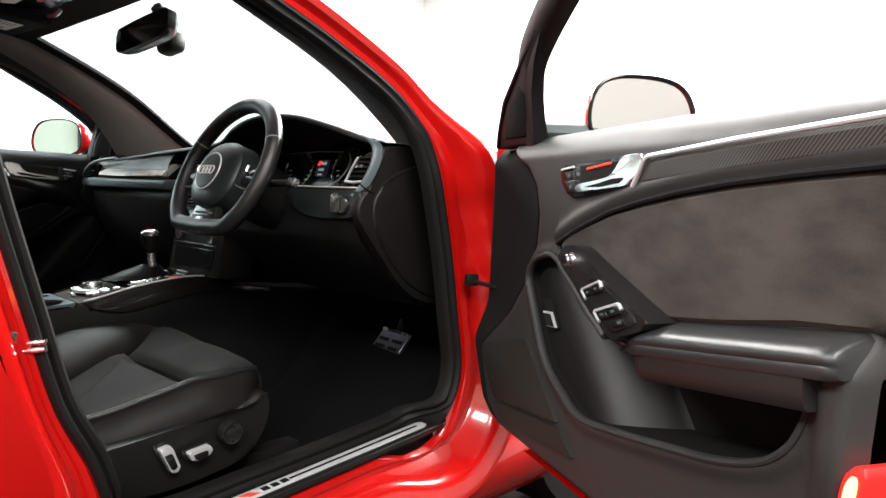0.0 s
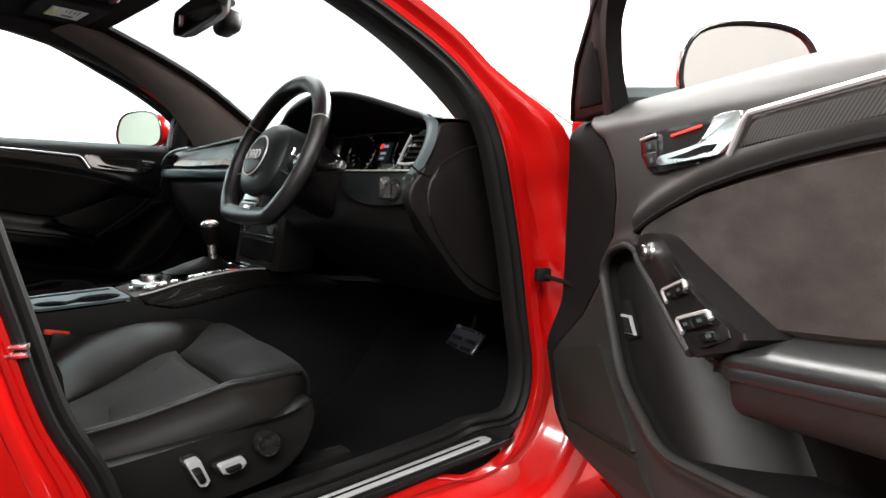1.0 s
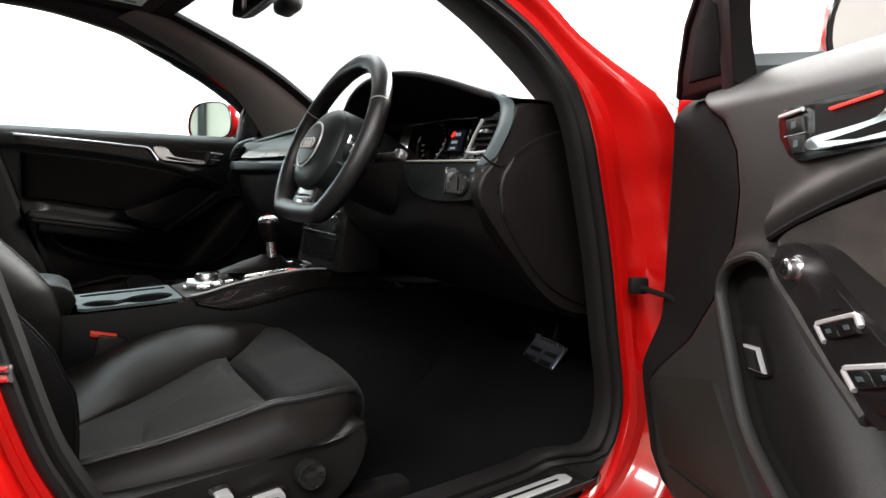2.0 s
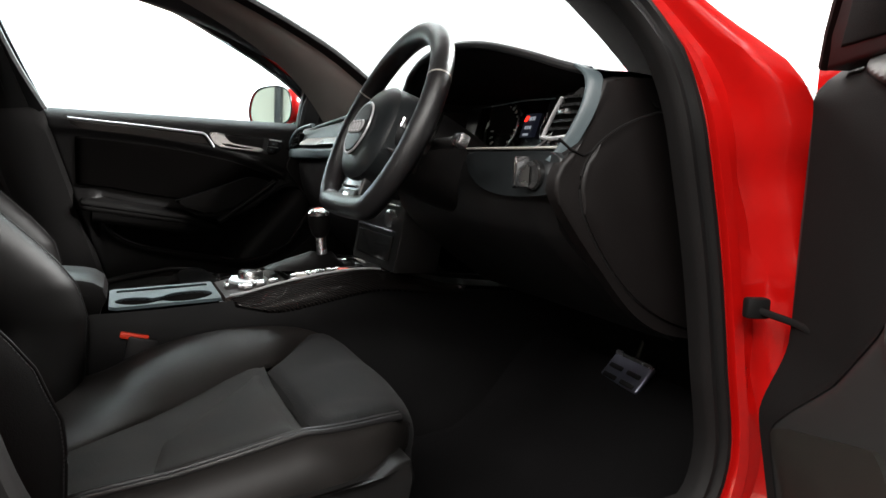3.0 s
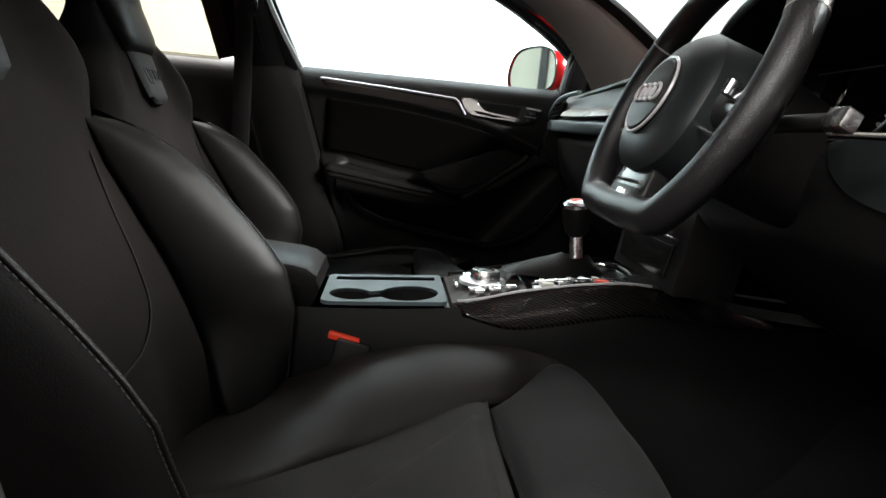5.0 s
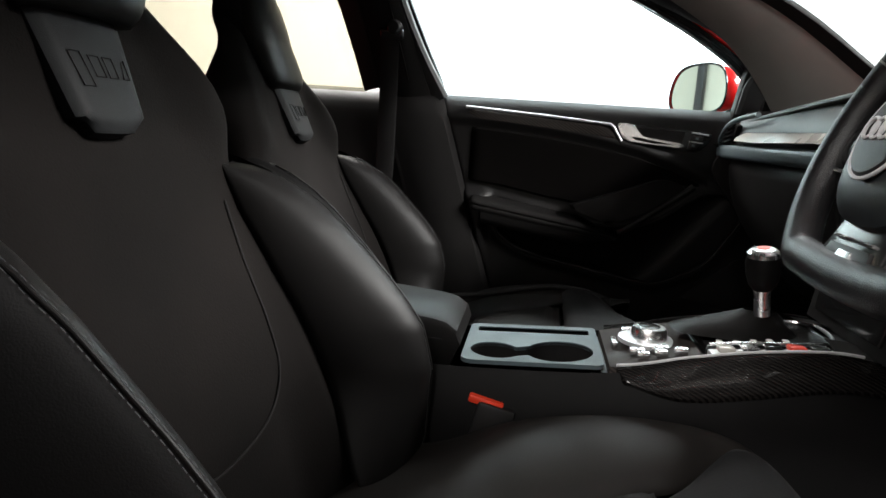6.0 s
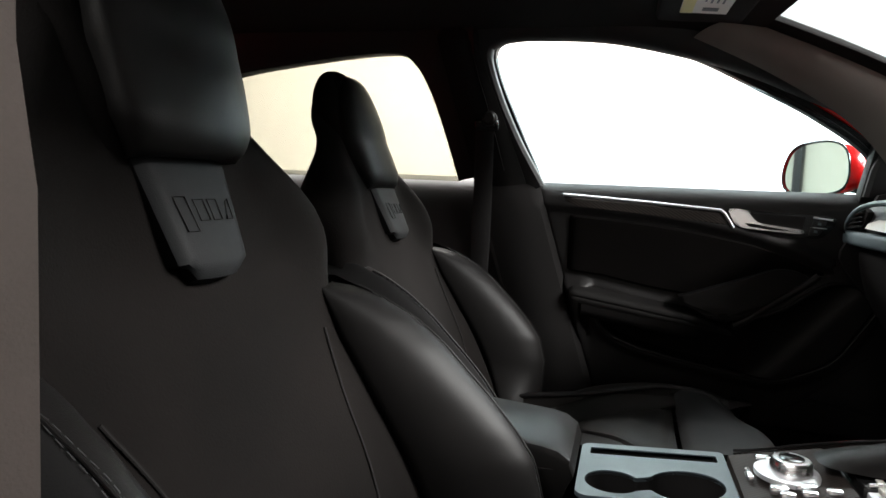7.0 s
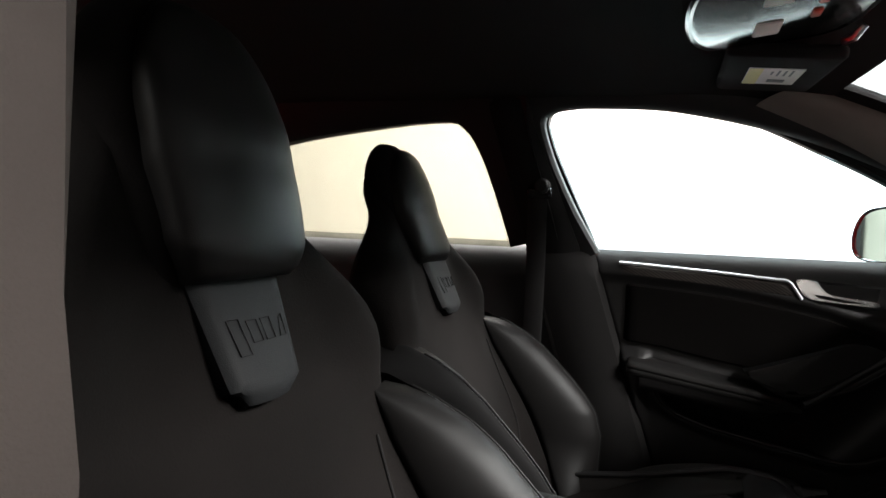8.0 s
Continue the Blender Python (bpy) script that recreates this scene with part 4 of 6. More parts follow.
lens = spline([(0.902, 0.635, 0), (0.903, 0.665, 0), (0.910, 0.684, 0), (0.919, 0.690, 0), (0.926, 0.686, 0), (0.924, 0.665, 0), (0.918, 0.635, 0)], 30, True)
warning = part("warning_lamp", plate(BM(), [(q.x, q.y) for q in lens], lamp_at, -0.03, 0.024, 0.003), LAMPGLOW, driver_door, "lit red door warning lamp")
part("lamp_bulb", plate(BM(), [(0.912 + (q.x - 0.913) * 0.55, 0.658 + (q.y - 0.662) * 0.78) for q in lens], lamp_at, 0.0, 0.0254, 0.001), BULBGLOW, warning, "bright bulb behind the lens")
front_door("front_door", lambda u, z, w: Vector((-0.775 + w, 0.46 - u, z - 0.012)),
           "closed car door in shaded tones, with suede insert and clear window", 0.287, True, False, 0.042)

# road wheels
for wx, wy in ((0.74, 1.02), (-0.74, 1.02), (0.74, -1.78), (-0.74, -1.78)):
    side = 1 if wx > 0 else -1
    hub = pose(wx, wy, 0.33, 0, 90 * side, 0)
    wheel_part = part("wheel", turned(BM(), hub, [(0.225, -0.09), (0.235, 0.07), (0.225, 0.075), (0.06, 0.055), (0.05, 0.07), (0.02, 0.072)], 40), ALU, body, "silver alloy road wheel")
    part("tyre", turned(BM(), hub, [(0.23, -0.11), (0.31, -0.11), (0.328, -0.08), (0.33, 0.0), (0.328, 0.06), (0.31, 0.09), (0.235, 0.085), (0.23, 0.0)], 48), RUBBER, wheel_part, "black rubber tyre")

# check strap between the jamb and the open door
strap = part("check_strap", rbox(BM(), pose(0.882, 0.356, 0.730, 0, 0, -20), (0.016, 0.030, 0.026), 0.004), RUBBER, body, "black door check strap")
part("strap_arm", tube(BM(), [(0.885, 0.355, 0.728), (0.935, 0.36, 0.722), (0.985, 0.345, 0.716)], 0.0045, 0.003, 8), RUBBER, strap)
striker = part("door_striker", tube(BM(), [(0.838, -0.505, 0.675), (0.862, -0.478, 0.680), (0.862, -0.478, 0.690), (0.838, -0.505, 0.685)], 0.004, 0.004, 8), CHROME, body, "chrome door striker loop")
part("striker_plate", rbox(BM(), pose(0.845, -0.512, 0.68, 0, 0, 20), (0.006, 0.035, 0.05), 0.002), CHROME, striker)

# ---- rear door and middle pillar opposite ----
REAR_WINDOW = spline([(a, b, 0) for a, b in [(-0.756, 1.0), (-0.785, 1.12), (-0.816, 1.221), (-0.853, 1.281), (-0.908, 1.298), (-1.10, 1.282), (-1.33, 1.250), (-1.60, 1.19), (-1.66, 1.10), (-1.60, 1.0)]], 70)


def rear_door(side):
    door = thing("rear_door", "closed rear car door with black card and tinted window", "car door", "rear doors")
    def at(y, z, w):
        return Vector((side * (0.79 - 0.45 * max(0, z - 1.0) - w), y, z))
    bm = BM()
    loft(bm, [[at(p.x, p.y, w) for p in ring] for ring, w in ((REAR_WINDOW, -0.02), (REAR_WINDOW, 0.012))])
    rows = []
    for o, w in ((0.0, -0.01), (0.002, 0.015), (0.012, 0.022), (0.07, 0.03), (0.13, 0.035), (0.22, 0.05)):
        row = []
        for i, p in enumerate(REAR_WINDOW):
            t = (REAR_WINDOW[min(i + 1, 69)] - REAR_WINDOW[max(i - 1, 0)]).normalized()
            out = Vector((t.y, -t.x, 0))
            if out.dot(p - Vector((-1.2, 1.1, 0))) < 0:
                out = -out
            q = p + out * (o if o <= 0.13 else 0.13 + (o - 0.13) * smooth(0.3, 0.8, out.y) * (side < 0))
            row.append(at(q.x, q.y, w))
        rows.append(row)
    loft(bm, rows)
    part("window_frame", bm, PLASTIC, door, "black window frame")
    part("door_card", pad(BM(), lambda u, v: at(-0.60 - 1.15 * u, 0.40 + 0.60 * v, 0.0 - 0.03 * smooth(0.93, 1.0, v)), 0, 1, 0, 1, 24, 24, 0.01, 0.06, 0.08, (-side, 0, 0)), PLASTIC, door, "black plastic door card")
    pn = part("window_pane", plate(BM(), [(q.x, q.y) for q in REAR_WINDOW], at, -0.012, -0.009, 0), TINTPANE, door, "tinted privacy glass")
    pn.visible_shadow = False


rear_door(-1)
rear_door(1)


def pillar(side):
    """Middle pillar cover with belt guide and belt."""
    def lower(u, v):
        z = 0.40 + 0.60 * v
        y = (-0.53 if side > 0 else -0.380 - 0.16 * v + 0.03 * (1 - v)) - 0.18 * u
        return Vector((side * (0.755 - 0.02 * math.sin(math.pi * u) + 0.0), y, z))
    if side < 0:
        part("middle_pillar_trim", pad(BM(), lower, 0, 1, 0, 1, 10, 24, 0.015, 0.06, 0.12, (-side, 0, 0)), LINER, body, "dark middle pillar cover")

    def upper(u, v):
        z = 0.98 + 0.37 * v if side < 0 else 0.42 + 0.93 * v
        y0, y1 = (-0.514 - 0.50 * max(0, z - 0.985) if side > 0 else -0.555 - 0.115 * min(1, v / 0.85)), -0.715 - 0.085 * v
        return Vector((side * (0.765 - 0.45 * max(0, z - 1.0) - 0.025 * math.sin(math.pi * u)), y0 + (y1 - y0) * u, z))
    # Near cover is black too; its brown tone is light put into colour.
    part("middle_pillar_upper_trim", pad(BM(), upper, 0, 1, 0, 1, 10, 20, 0.012, 0.05, 0.12, (-side, 0, 0)), LINER if side < 0 else LITNEARCLOTH, body)
    if side > 0:
        return
    belt = thing("seat_belt", "black woven seat belt on its pillar guide", "seat belt", "seat belts")
    guide = pose(side * 0.675, -0.668, 1.135, 0, side * -24, 0)
    part("belt_guide", rbox(BM(), guide, (0.02, 0.06, 0.03), 0.008, 3), GLOSS, belt, "gloss black belt guide")
    part("guide_bolt", turned(BM(), Matrix.Translation((side * 0.668, -0.66, 1.15)) @ pose(0, 0, 0, 0, side * -90, 0), [(0.018, -0.01), (0.018, 0.008), (0.012, 0.014)], 18), PLASTIC, belt)
    part("webbing", tube(BM(), spline([(side * 0.672, -0.672, 1.13), (side * 0.70, -0.675, 1.0), (side * 0.715, -0.68, 0.75), (side * 0.72, -0.70, 0.45)], 16), 0.002, 0.023, 8, ref=(1, 0, 0), power=4), RUBBER, belt, "black woven belt")


pillar(-1)
pillar(1)
for side in (1, -1):
    def post(u, v, side=side):
        z = 0.36 + 0.98 * v
        y = -0.40 - 0.30 * v - (0.24 - 0.18 * v) * u
        return Vector((side * (side_x(z) - 0.022), y, z))
    part("middle_pillar", sheet(BM(), post, 0, 1, 0, 1, 6, 24), RED, body, "glossy red middle pillar")


# ---- front seats ----
def car_seat(cx, oy, oz, side, label, worn=0.0, lean=0.0, low=0.0, edge=0.55, pout=0.055):
    """A sports seat with one-piece backrest. side: which flank faces its door and carries the switches. worn: how far the door-side bolsters are pressed flat."""
    seat = thing("sports_seat", label, "seat", "front seats")

    def at(q, y, z):
        """q: across the seat, positive towards the door."""
        return Vector((cx + side * q, y + oy, z + oz - low * smooth(1.0, 1.22, z)))

    def base_z(y):
        return 0.03 * (1 - worn) * smooth(-0.5, -0.25, y) + lerp_table([(-0.56, 0.452), (-0.43, 0.454), (-0.31, 0.462), (-0.23, 0.480), (-0.118, 0.508), (0.0, 0.516), (0.1, 0.512)], y)

    def centre(q, y):
        return at(q, y, base_z(y) + 0.014 * smooth(0.08, 0.20, abs(q)) + 0.026 * (1 - worn) * smooth(0.20, 0.05, abs(q)) * smooth(-0.54, -0.40, y) * smooth(-0.135, -0.24, y))

    def inner_seam(y):
        return lerp_table([(-0.56, 0.03), (-0.43, -0.018), (-0.31, -0.098), (-0.23, -0.130), (-0.118, -0.174)], y) - 0.061 * smooth(-0.118, -0.005, y)

    def piping_q(y):
        return 0.206 + 0.008 * smooth(-0.40, -0.2, y) - 0.034 * smooth(-0.12, 0.04, y)

    def piping_z(y):
        return lerp_table([(-0.50, 0.470), (-0.30, 0.498), (-0.14, 0.533), (0.033, 0.528)], y) + 0.05 * (1 - worn) * smooth(0.04, -0.06, y)

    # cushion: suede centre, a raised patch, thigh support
    part("cushion_panel", pad(BM(), centre, -0.176, 0.206, -0.56, -0.121, 30, 30, 0.009, 0.03, 0.08, (0, 0, 1)), LITSEATSUEDE, seat, "dark suede seat panel")
    corners = [Vector(c) for c in ((-0.145, -0.136, 0), (0.180, -0.136, 0), (0.034, -0.306, 0), (0.150, -0.325, 0))]

    def patch(u, v):
        p = corners[2].lerp(corners[3], u).lerp(corners[0].lerp(corners[1], u), v)
        return centre(p.x, p.y) + Vector((0, 0, 0.007))
    part("cushion_patch", pad(BM(), patch, 0, 1, 0, 1, 20, 20, 0.009, 0.012, 0.10, (0, 0, 1)), LITSEATSUEDE, seat, "raised suede seat patch")

    def thigh(u, v):
        """The front section, rolling over the leading edge."""
        arc = v * 0.29
        a = abs(u)
        if arc < 0.135:
            y, drop = -0.114 + arc, 0.0
        else:
            th = min((arc - 0.135) / 0.052, math.pi * 0.62)
            y, drop = 0.021 + 0.050 * math.sin(th), 0.052 * (1 - math.cos(th))
        lo = -0.176 - 0.076 * smooth(0.0, 0.36, v) + 0.035 * smooth(0.55, 0.9, v)
        hi = piping_q(min(y, 0.03)) + 0.006
        q = lo + (hi - lo) * (u + 1) / 2
        y -= 0.042 * a ** 2.4 * smooth(0.25, 0.6, v)
        rise = 0.030 * smooth(0.2, 1.0, -u) * smooth(0.0, 0.4, v) + (piping_z(y) - base_z(y)) * smooth(0.3, 1.0, u)
        return at(q, y, base_z(min(y, 0.0)) + rise - drop + 0.017 * (1 - a * a) * math.sin(math.pi * min(1.0, 0.10 + v * 1.1)) + 0.005)
    part("thigh_support", pad(BM(), thigh, -1, 1, 0.0, 1.0, 32, 32, 0.016, 0.03, 0.09, (0, 0, 1)), LITTHIGHSUEDE, seat, "dark suede thigh support")

    # cushion bolsters
    CREST = [(q.x, q.y) for q in spline([(-0.56, 0.460, 0), (-0.40, 0.494, 0), (-0.335, 0.522, 0), (-0.28, 0.543, 0), (-0.20, 0.559, 0), (-0.14, 0.564, 0), (-0.06, 0.561, 0), (0.0, 0.546, 0), (0.05, 0.520, 0)], 40)]

    def inner_bolster(u, y):
        q0, top = inner_seam(y), lerp_table(CREST, y)
        z0 = base_z(y) + 0.006
        th = u * math.pi
        if th < math.pi / 2:
            return at(q0 + (-0.262 - q0) * (0.45 * th / (math.pi / 2) + 0.55 * (1 - math.cos(th))), y, z0 + (top - z0) * (0.45 * math.sin(th) + 0.55 * th / (math.pi / 2)))
        return at(-0.262 - 0.026 * math.sin(th - math.pi / 2), y, top - 0.115 * (1 - math.cos(th - math.pi / 2)))
    part("cushion_bolster", pad(BM(), inner_bolster, -0.10, 1.0, -0.54, 0.045, 30, 40, 0.012, 0.02, 0.10, (0, 0, 1)), LITSEATLEATHER, seat, "black leather cushion bolster")

    if not worn:
        part("cushion_bolster", pad(BM(), lambda u, y: inner_bolster(u, y) + Vector((side * 2 * (cx - inner_bolster(u, y).x) * side, 0, 0.012)), -0.10, 1.0, -0.54, 0.045, 30, 40, 0.012, 0.02, 0.10, (0, 0, 1)), LITSEATLEATHER, seat, "black leather cushion bolster")

    def outer_bolster(u, y):
        q0, z0 = piping_q(y), piping_z(y)
        k = 1 - 0.75 * smooth(-0.06, 0.032, y)
        return at(q0 + 0.052 * k * math.sin(u * math.pi * 0.62) - 0.012 * smooth(-0.02, 0.03, y), y, z0 - 0.010 * smooth(-0.02, 0.03, y) - 0.092 * (0.3 + 0.7 * k) * (1 - math.cos(u * math.pi * 0.5)) ** 0.9)
    part("cushion_bolster", pad(BM(), outer_bolster, 0.0, 1.0, -0.54, 0.030, 24, 44, 0.010, 0.02, 0.08, (side, 0, 0.5)), LITSEATLEATHER, seat, "black leather cushion bolster")
    part("outer_panel", pad(BM(), lambda u, y: at(0.180 + (piping_q(y) - 0.180) * u, y, base_z(y) + 0.012 + (piping_z(y) - base_z(y) - 0.012) * smooth(0, 1, u)), 0.0, 1.0, -0.54, -0.125, 10, 30, 0.004, 0.02, 0.12, (0, 0, 1)), LITSEATLEATHER, seat, "black leather strip beside the piping")
    for dq in (-0.0052, 0.0052):
        line = [at(piping_q(y) + dq, y, piping_z(y) + 0.0005) for y in np.linspace(-0.52, 0.006, 42)]
        part("cushion_piping", tube(BM(), line, 0.0050, 0.0042, 10), RIMLEATHER, seat, "double-stitched leather piping")
    bm = BM()
    for k in range(102):
        y = -0.515 + 0.0050 * k
        for dq, dz in ((-0.0052, 0.0046), (0.0052, 0.0046)):
            tube(bm, [at(piping_q(w) + dq, w, piping_z(w) + dz) for w in (y, y + 0.0033)], 0.0006, 0.0006, 4)
    tagged(part("stitching", bm, STITCH, seat, "grey double stitching along the cushion edge"), kind="stuff")

    # plinth
    part("seat_base", rbox(BM(), pose(cx, -0.22 + oy, 0.40 + oz), (0.44, 0.46, 0.09), 0.03, 3), PLASTIC, seat, "black seat base")
    for s in (1, -1):
        part("seat_rail", rbox(BM(), pose(cx + s * 0.19, -0.2, 0.32), (0.05, 0.62, 0.075), 0.01), PLASTIC, seat, "dark seat rail")
    val = spline([(-0.50, 0.455, 0), (-0.36, 0.456, 0), (-0.20, 0.471, 0), (-0.07, 0.483, 0), (-0.016, 0.494, 0), (0.008, 0.478, 0), (-0.012, 0.435, 0), (-0.060, 0.382, 0), (-0.20, 0.356, 0), (-0.36, 0.362, 0), (-0.50, 0.385, 0)], 44, True)
    xo = cx + side * 0.262
    flank = lambda p, q, h: Vector((xo + side * (h + 0.012 * math.sin(math.pi * smooth(0.36, 0.53, q)) - 0.035 * smooth(-0.06, 0.02, p)), p + oy, q + oz))
    valance = part("seat_valance", plate(BM(), [(p.x, p.y) for p in val], flank, -0.06, 0.012, 0.006, 3), VALANCE, seat, "black plastic seat valance")
    front_cover = lambda u, v: at(-0.235 + 0.44 * u, -0.012 - 0.05 * (2 * u - 1) ** 4 - 0.035 * v, 0.462 - 0.085 * v)
    part("front_cover", pad(BM(), front_cover, 0, 1, 0, 1, 20, 6, 0.006, 0.03, 0.08, (0, 1, 0)), PLASTIC, seat, "black plastic cover under the thigh support")
    if side > 0:
        for c, pts in (("seat_lever", [(-0.250, 0.443), (-0.228, 0.447), (-0.205, 0.397), (-0.221, 0.390)]), ("seat_slider", [(-0.196, 0.424), (-0.152, 0.431), (-0.146, 0.413), (-0.184, 0.404)])):
            mid = (sum(q[0] for q in pts) / 4, sum(q[1] for q in pts) / 4)
            part("switch_well", plate(BM(), rounded([(mid[0] + (p - mid[0]) * 1.35, mid[1] + (z - mid[1]) * 1.25) for p, z in pts], 0.008), flank, 0.008, 0.0135, 0.001), GLOSS, valance)
            part(c, plate(BM(), rounded(pts, 0.006), flank, 0.01, 0.027, 0.004, 3), SATIN, valance, "chrome-edged seat switch")
            m = [(mid[0] + (p - mid[0]) * 0.62, mid[1] - 0.003 + (z - mid[1]) * 0.60) for p, z in pts]
            part("switch_face", plate(BM(), rounded(m, 0.004), flank, 0.02, 0.0285, 0.001), GLOSS, valance)
        kn = Matrix.Translation(flank(-0.107, 0.442, 0.012)) @ pose(0, 0, 0, 0, 90, 0)
        part("lumbar_switch", turned(BM(), kn, [(0.0235, -0.006), (0.0235, 0.008), (0.020, 0.013), (0.010, 0.011)], 28), GLOSS, valance, "black round lumbar switch")
        for k in range(4):
            a = k * math.pi / 2
            part("lumbar_mark", rbox(BM(), Matrix.Translation(flank(-0.107 + 0.014 * math.cos(a), 0.442 + 0.014 * math.sin(a), 0.0265)), (0.002, 0.006, 0.006), 0.001), PLASTIC, valance)

    # backrest
    WIDTH = [(0.44, 0.225), (0.55, 0.235), (0.70, 0.248), (0.86, 0.266), (0.925, 0.270), (0.95, 0.262), (0.98, 0.232), (1.01, 0.200), (1.04, 0.172), (1.065, 0.146), (1.10, 0.118), (1.14, 0.104), (1.17, 0.092), (1.19, 0.070)]

    def spine(z):
        return -0.515 - 0.42 * (z - 0.47) + 0.02 * math.sin(math.pi * smooth(0.45, 0.9, z)) - lean * max(0.0, z - 0.9)

    def wall(z):
        """How far the suede comes forward where it meets the bolsters."""
        return lerp_table([(0.44, 0.050), (0.50, 0.037), (0.60, 0.018), (0.72, -0.004), (0.80, -0.010), (0.90, 0.0)], z)

    def back(q, z):
        w = lerp_table(WIDTH, z)
        a = abs(q) / w
        y = spine(z) + wall(z) * smooth(0.45, 0.85, a) - 0.012 * (1 - min(1, a) ** 2) * smooth(1.0, 0.9, z) + 0.018 * smooth(0.45, 0.82, a) * smooth(0.84, 0.93, z) * smooth(1.06, 0.96, z)
        if a > 0.80:
            y -= 0.030 * ((a - 0.80) / 0.20) ** 2
        return at(q, y, z)
    bm = BM()
    rows = []
    for k in range(61):
        z = 0.44 + (1.19 - 0.44) * k / 60
        w = lerp_table(WIDTH, z)
        depth = 0.115 - 0.062 * smooth(0.95, 1.1, z) - 0.020 * smooth(1.13, 1.19, z)
        front = [back(w * (-1 + 2 * i / 36), z) for i in range(37)]
        rear = []
        for i in range(1, 14):
            c = math.cos(math.pi * i / 14)
            rear.append(at(w * math.copysign(abs(c) ** 0.55, c), spine(z) - 0.03 - (depth - 0.03) * math.sin(math.pi * i / 14) ** 0.5, z))
        rows.append(front + rear)
    vs = loft(bm, rows, False, True)
    cap(bm, vs[0])
    cap(bm, vs[-1])
    part("back_body", bm, SUEDE, seat, "dark suede backrest", 60)
    FORWARD = [(0.42, -0.425), (0.50, -0.412), (0.60, -0.409), (0.655, -0.424), (0.69, -0.449), (0.725, -0.480), (0.79, -0.545), (0.82, -0.584), (0.845, -0.630), (0.868, -0.690)]
    for s in (1, -1):
        flat = worn if s > 0 else 0.0

        def bolster(u, z, s=s, flat=flat):
            """From the suede over the crest and round the flank to the back."""
            edge = spine(z) + wall(z) - 0.006
            crest = max(edge + 0.004, lerp_table(FORWARD, z) - 0.012 * flat * smooth(0.55, 0.66, z))
            q0 = 0.204 - 0.05 * smooth(0.60, 0.45, z)
            broad = 0.052 + 0.012 * smooth(0.87, 0.80, z) - 0.012 * flat
            if u < 0.55:
                th = u / 0.55 * math.pi / 2
                return at(s * (q0 + (0.204 - q0 + broad) * (1 - max(0.0, math.cos(th)) ** 1.1)), edge + (crest - edge) * math.sin(th), z)
            th = (u - 0.55) / 0.45 * math.pi / 2
            return at(s * (0.204 + broad + (0.030 * smooth(0.875, 0.80, z) + 0.004) * math.sin(th)), crest - (crest - spine(z) + 0.06) * (1 - math.cos(th)), z)
        part("back_bolster", pad(BM(), bolster, 0.0, 0.60, 0.45, 0.866, 36, 48, 0.010, 0.02, 0.07, (0, 1, 0)), LEATHER, seat, "black leather backrest bolster", 60)
        part("bolster_side", sheet(BM(), lambda u, z, bolster=bolster: bolster(u, z) + Vector((0, -0.002, 0)), 0.57, 1.0, 0.45, 0.866, 16, 48), SIDECLOTH, seat, "black cloth bolster side", 60)
        part("bolster_piping", tube(BM(), [bolster(0.56, z) + Vector((0, 0.001, 0)) for z in np.linspace(0.47, 0.855, 40)], 0.0018, 0.0018, 8), LEATHER, seat, "leather bolster piping")
        bm = BM()
        for k in range(72):
            z = 0.475 + 0.0052 * k
            for u in (0.525, 0.595):
                tube(bm, [bolster(u, w) + Vector((0, 0.0012, 0)) for w in (z, z + 0.0034)], 0.0004, 0.0004, 4)
        tagged(part("stitching", bm, STITCH, seat, "grey double stitching along the bolster"), kind="stuff")
    lift = Vector((0, 0.0015, 0))
    seam = spline([back(-0.178, 0.815), back(-0.150, 0.75), back(-0.138, 0.68), back(-0.126, 0.625), back(-0.080, 0.590), back(0, 0.580), back(0.080, 0.590), back(0.126, 0.625), back(0.138, 0.68), back(0.150, 0.75), back(0.178, 0.815)], 70)
    part("back_seam", tube(BM(), [p + lift for p in seam], 0.0016, 0.0016, 6), LINER, seat, "dark curved seam")
    # head: dark core, leather cushion, badge pad
    def head_y(z):
        return spine(min(z, 1.10)) - 0.24 * max(0.0, z - 1.10)

    def dome(z, z0=1.13, z1=1.256):
        return math.sqrt(max(0.0, 1 - (max(0.0, z - z0) / (z1 - z0)) ** 2))
    rows = []
    for k in range(23):
        z = 0.965 + 0.287 * math.sin(math.pi / 2 * k / 22)
        w, f = 0.100 * max(0.12, dome(z)), max(0.15, dome(z, 1.15)) * (0.3 + 0.7 * smooth(0.965, 1.05, z))
        row = []
        for i in range(28):
            c, d = math.cos(2 * math.pi * i / 28), math.sin(2 * math.pi * i / 28)
            row.append(at(w * math.copysign(abs(c) ** 0.7, c), head_y(z) - 0.022 + (0.040 + pout * 0.2) * f * math.copysign(abs(d) ** 0.7, d), z))
        rows.append(row)
    bm = BM()
    vs = loft(bm, rows, False, True)
    cap(bm, vs[-1])
    part("head_core", bm, SUEDE, seat, "dark suede head section", 60)
    HEADW = [(1.0, 0.082), (1.03, 0.096), (1.10, 0.102), (1.16, 0.100), (1.26, 0.098)]

    def head(u, v):
        z = 1.000 + 0.252 * v
        a = abs(u)
        front = 0.018 + pout * math.sin(math.pi * min(0.60, 0.16 + 0.70 * v)) * (1 - edge * a ** 2.5)
        return Vector((cx - lerp_table(HEADW, z) * max(0.35, dome(z)) * u, head_y(z) + 0.002 + front * max(0.2, dome(z, 1.12, 1.262)) + oy, z + oz - low * smooth(1.0, 1.22, z)))
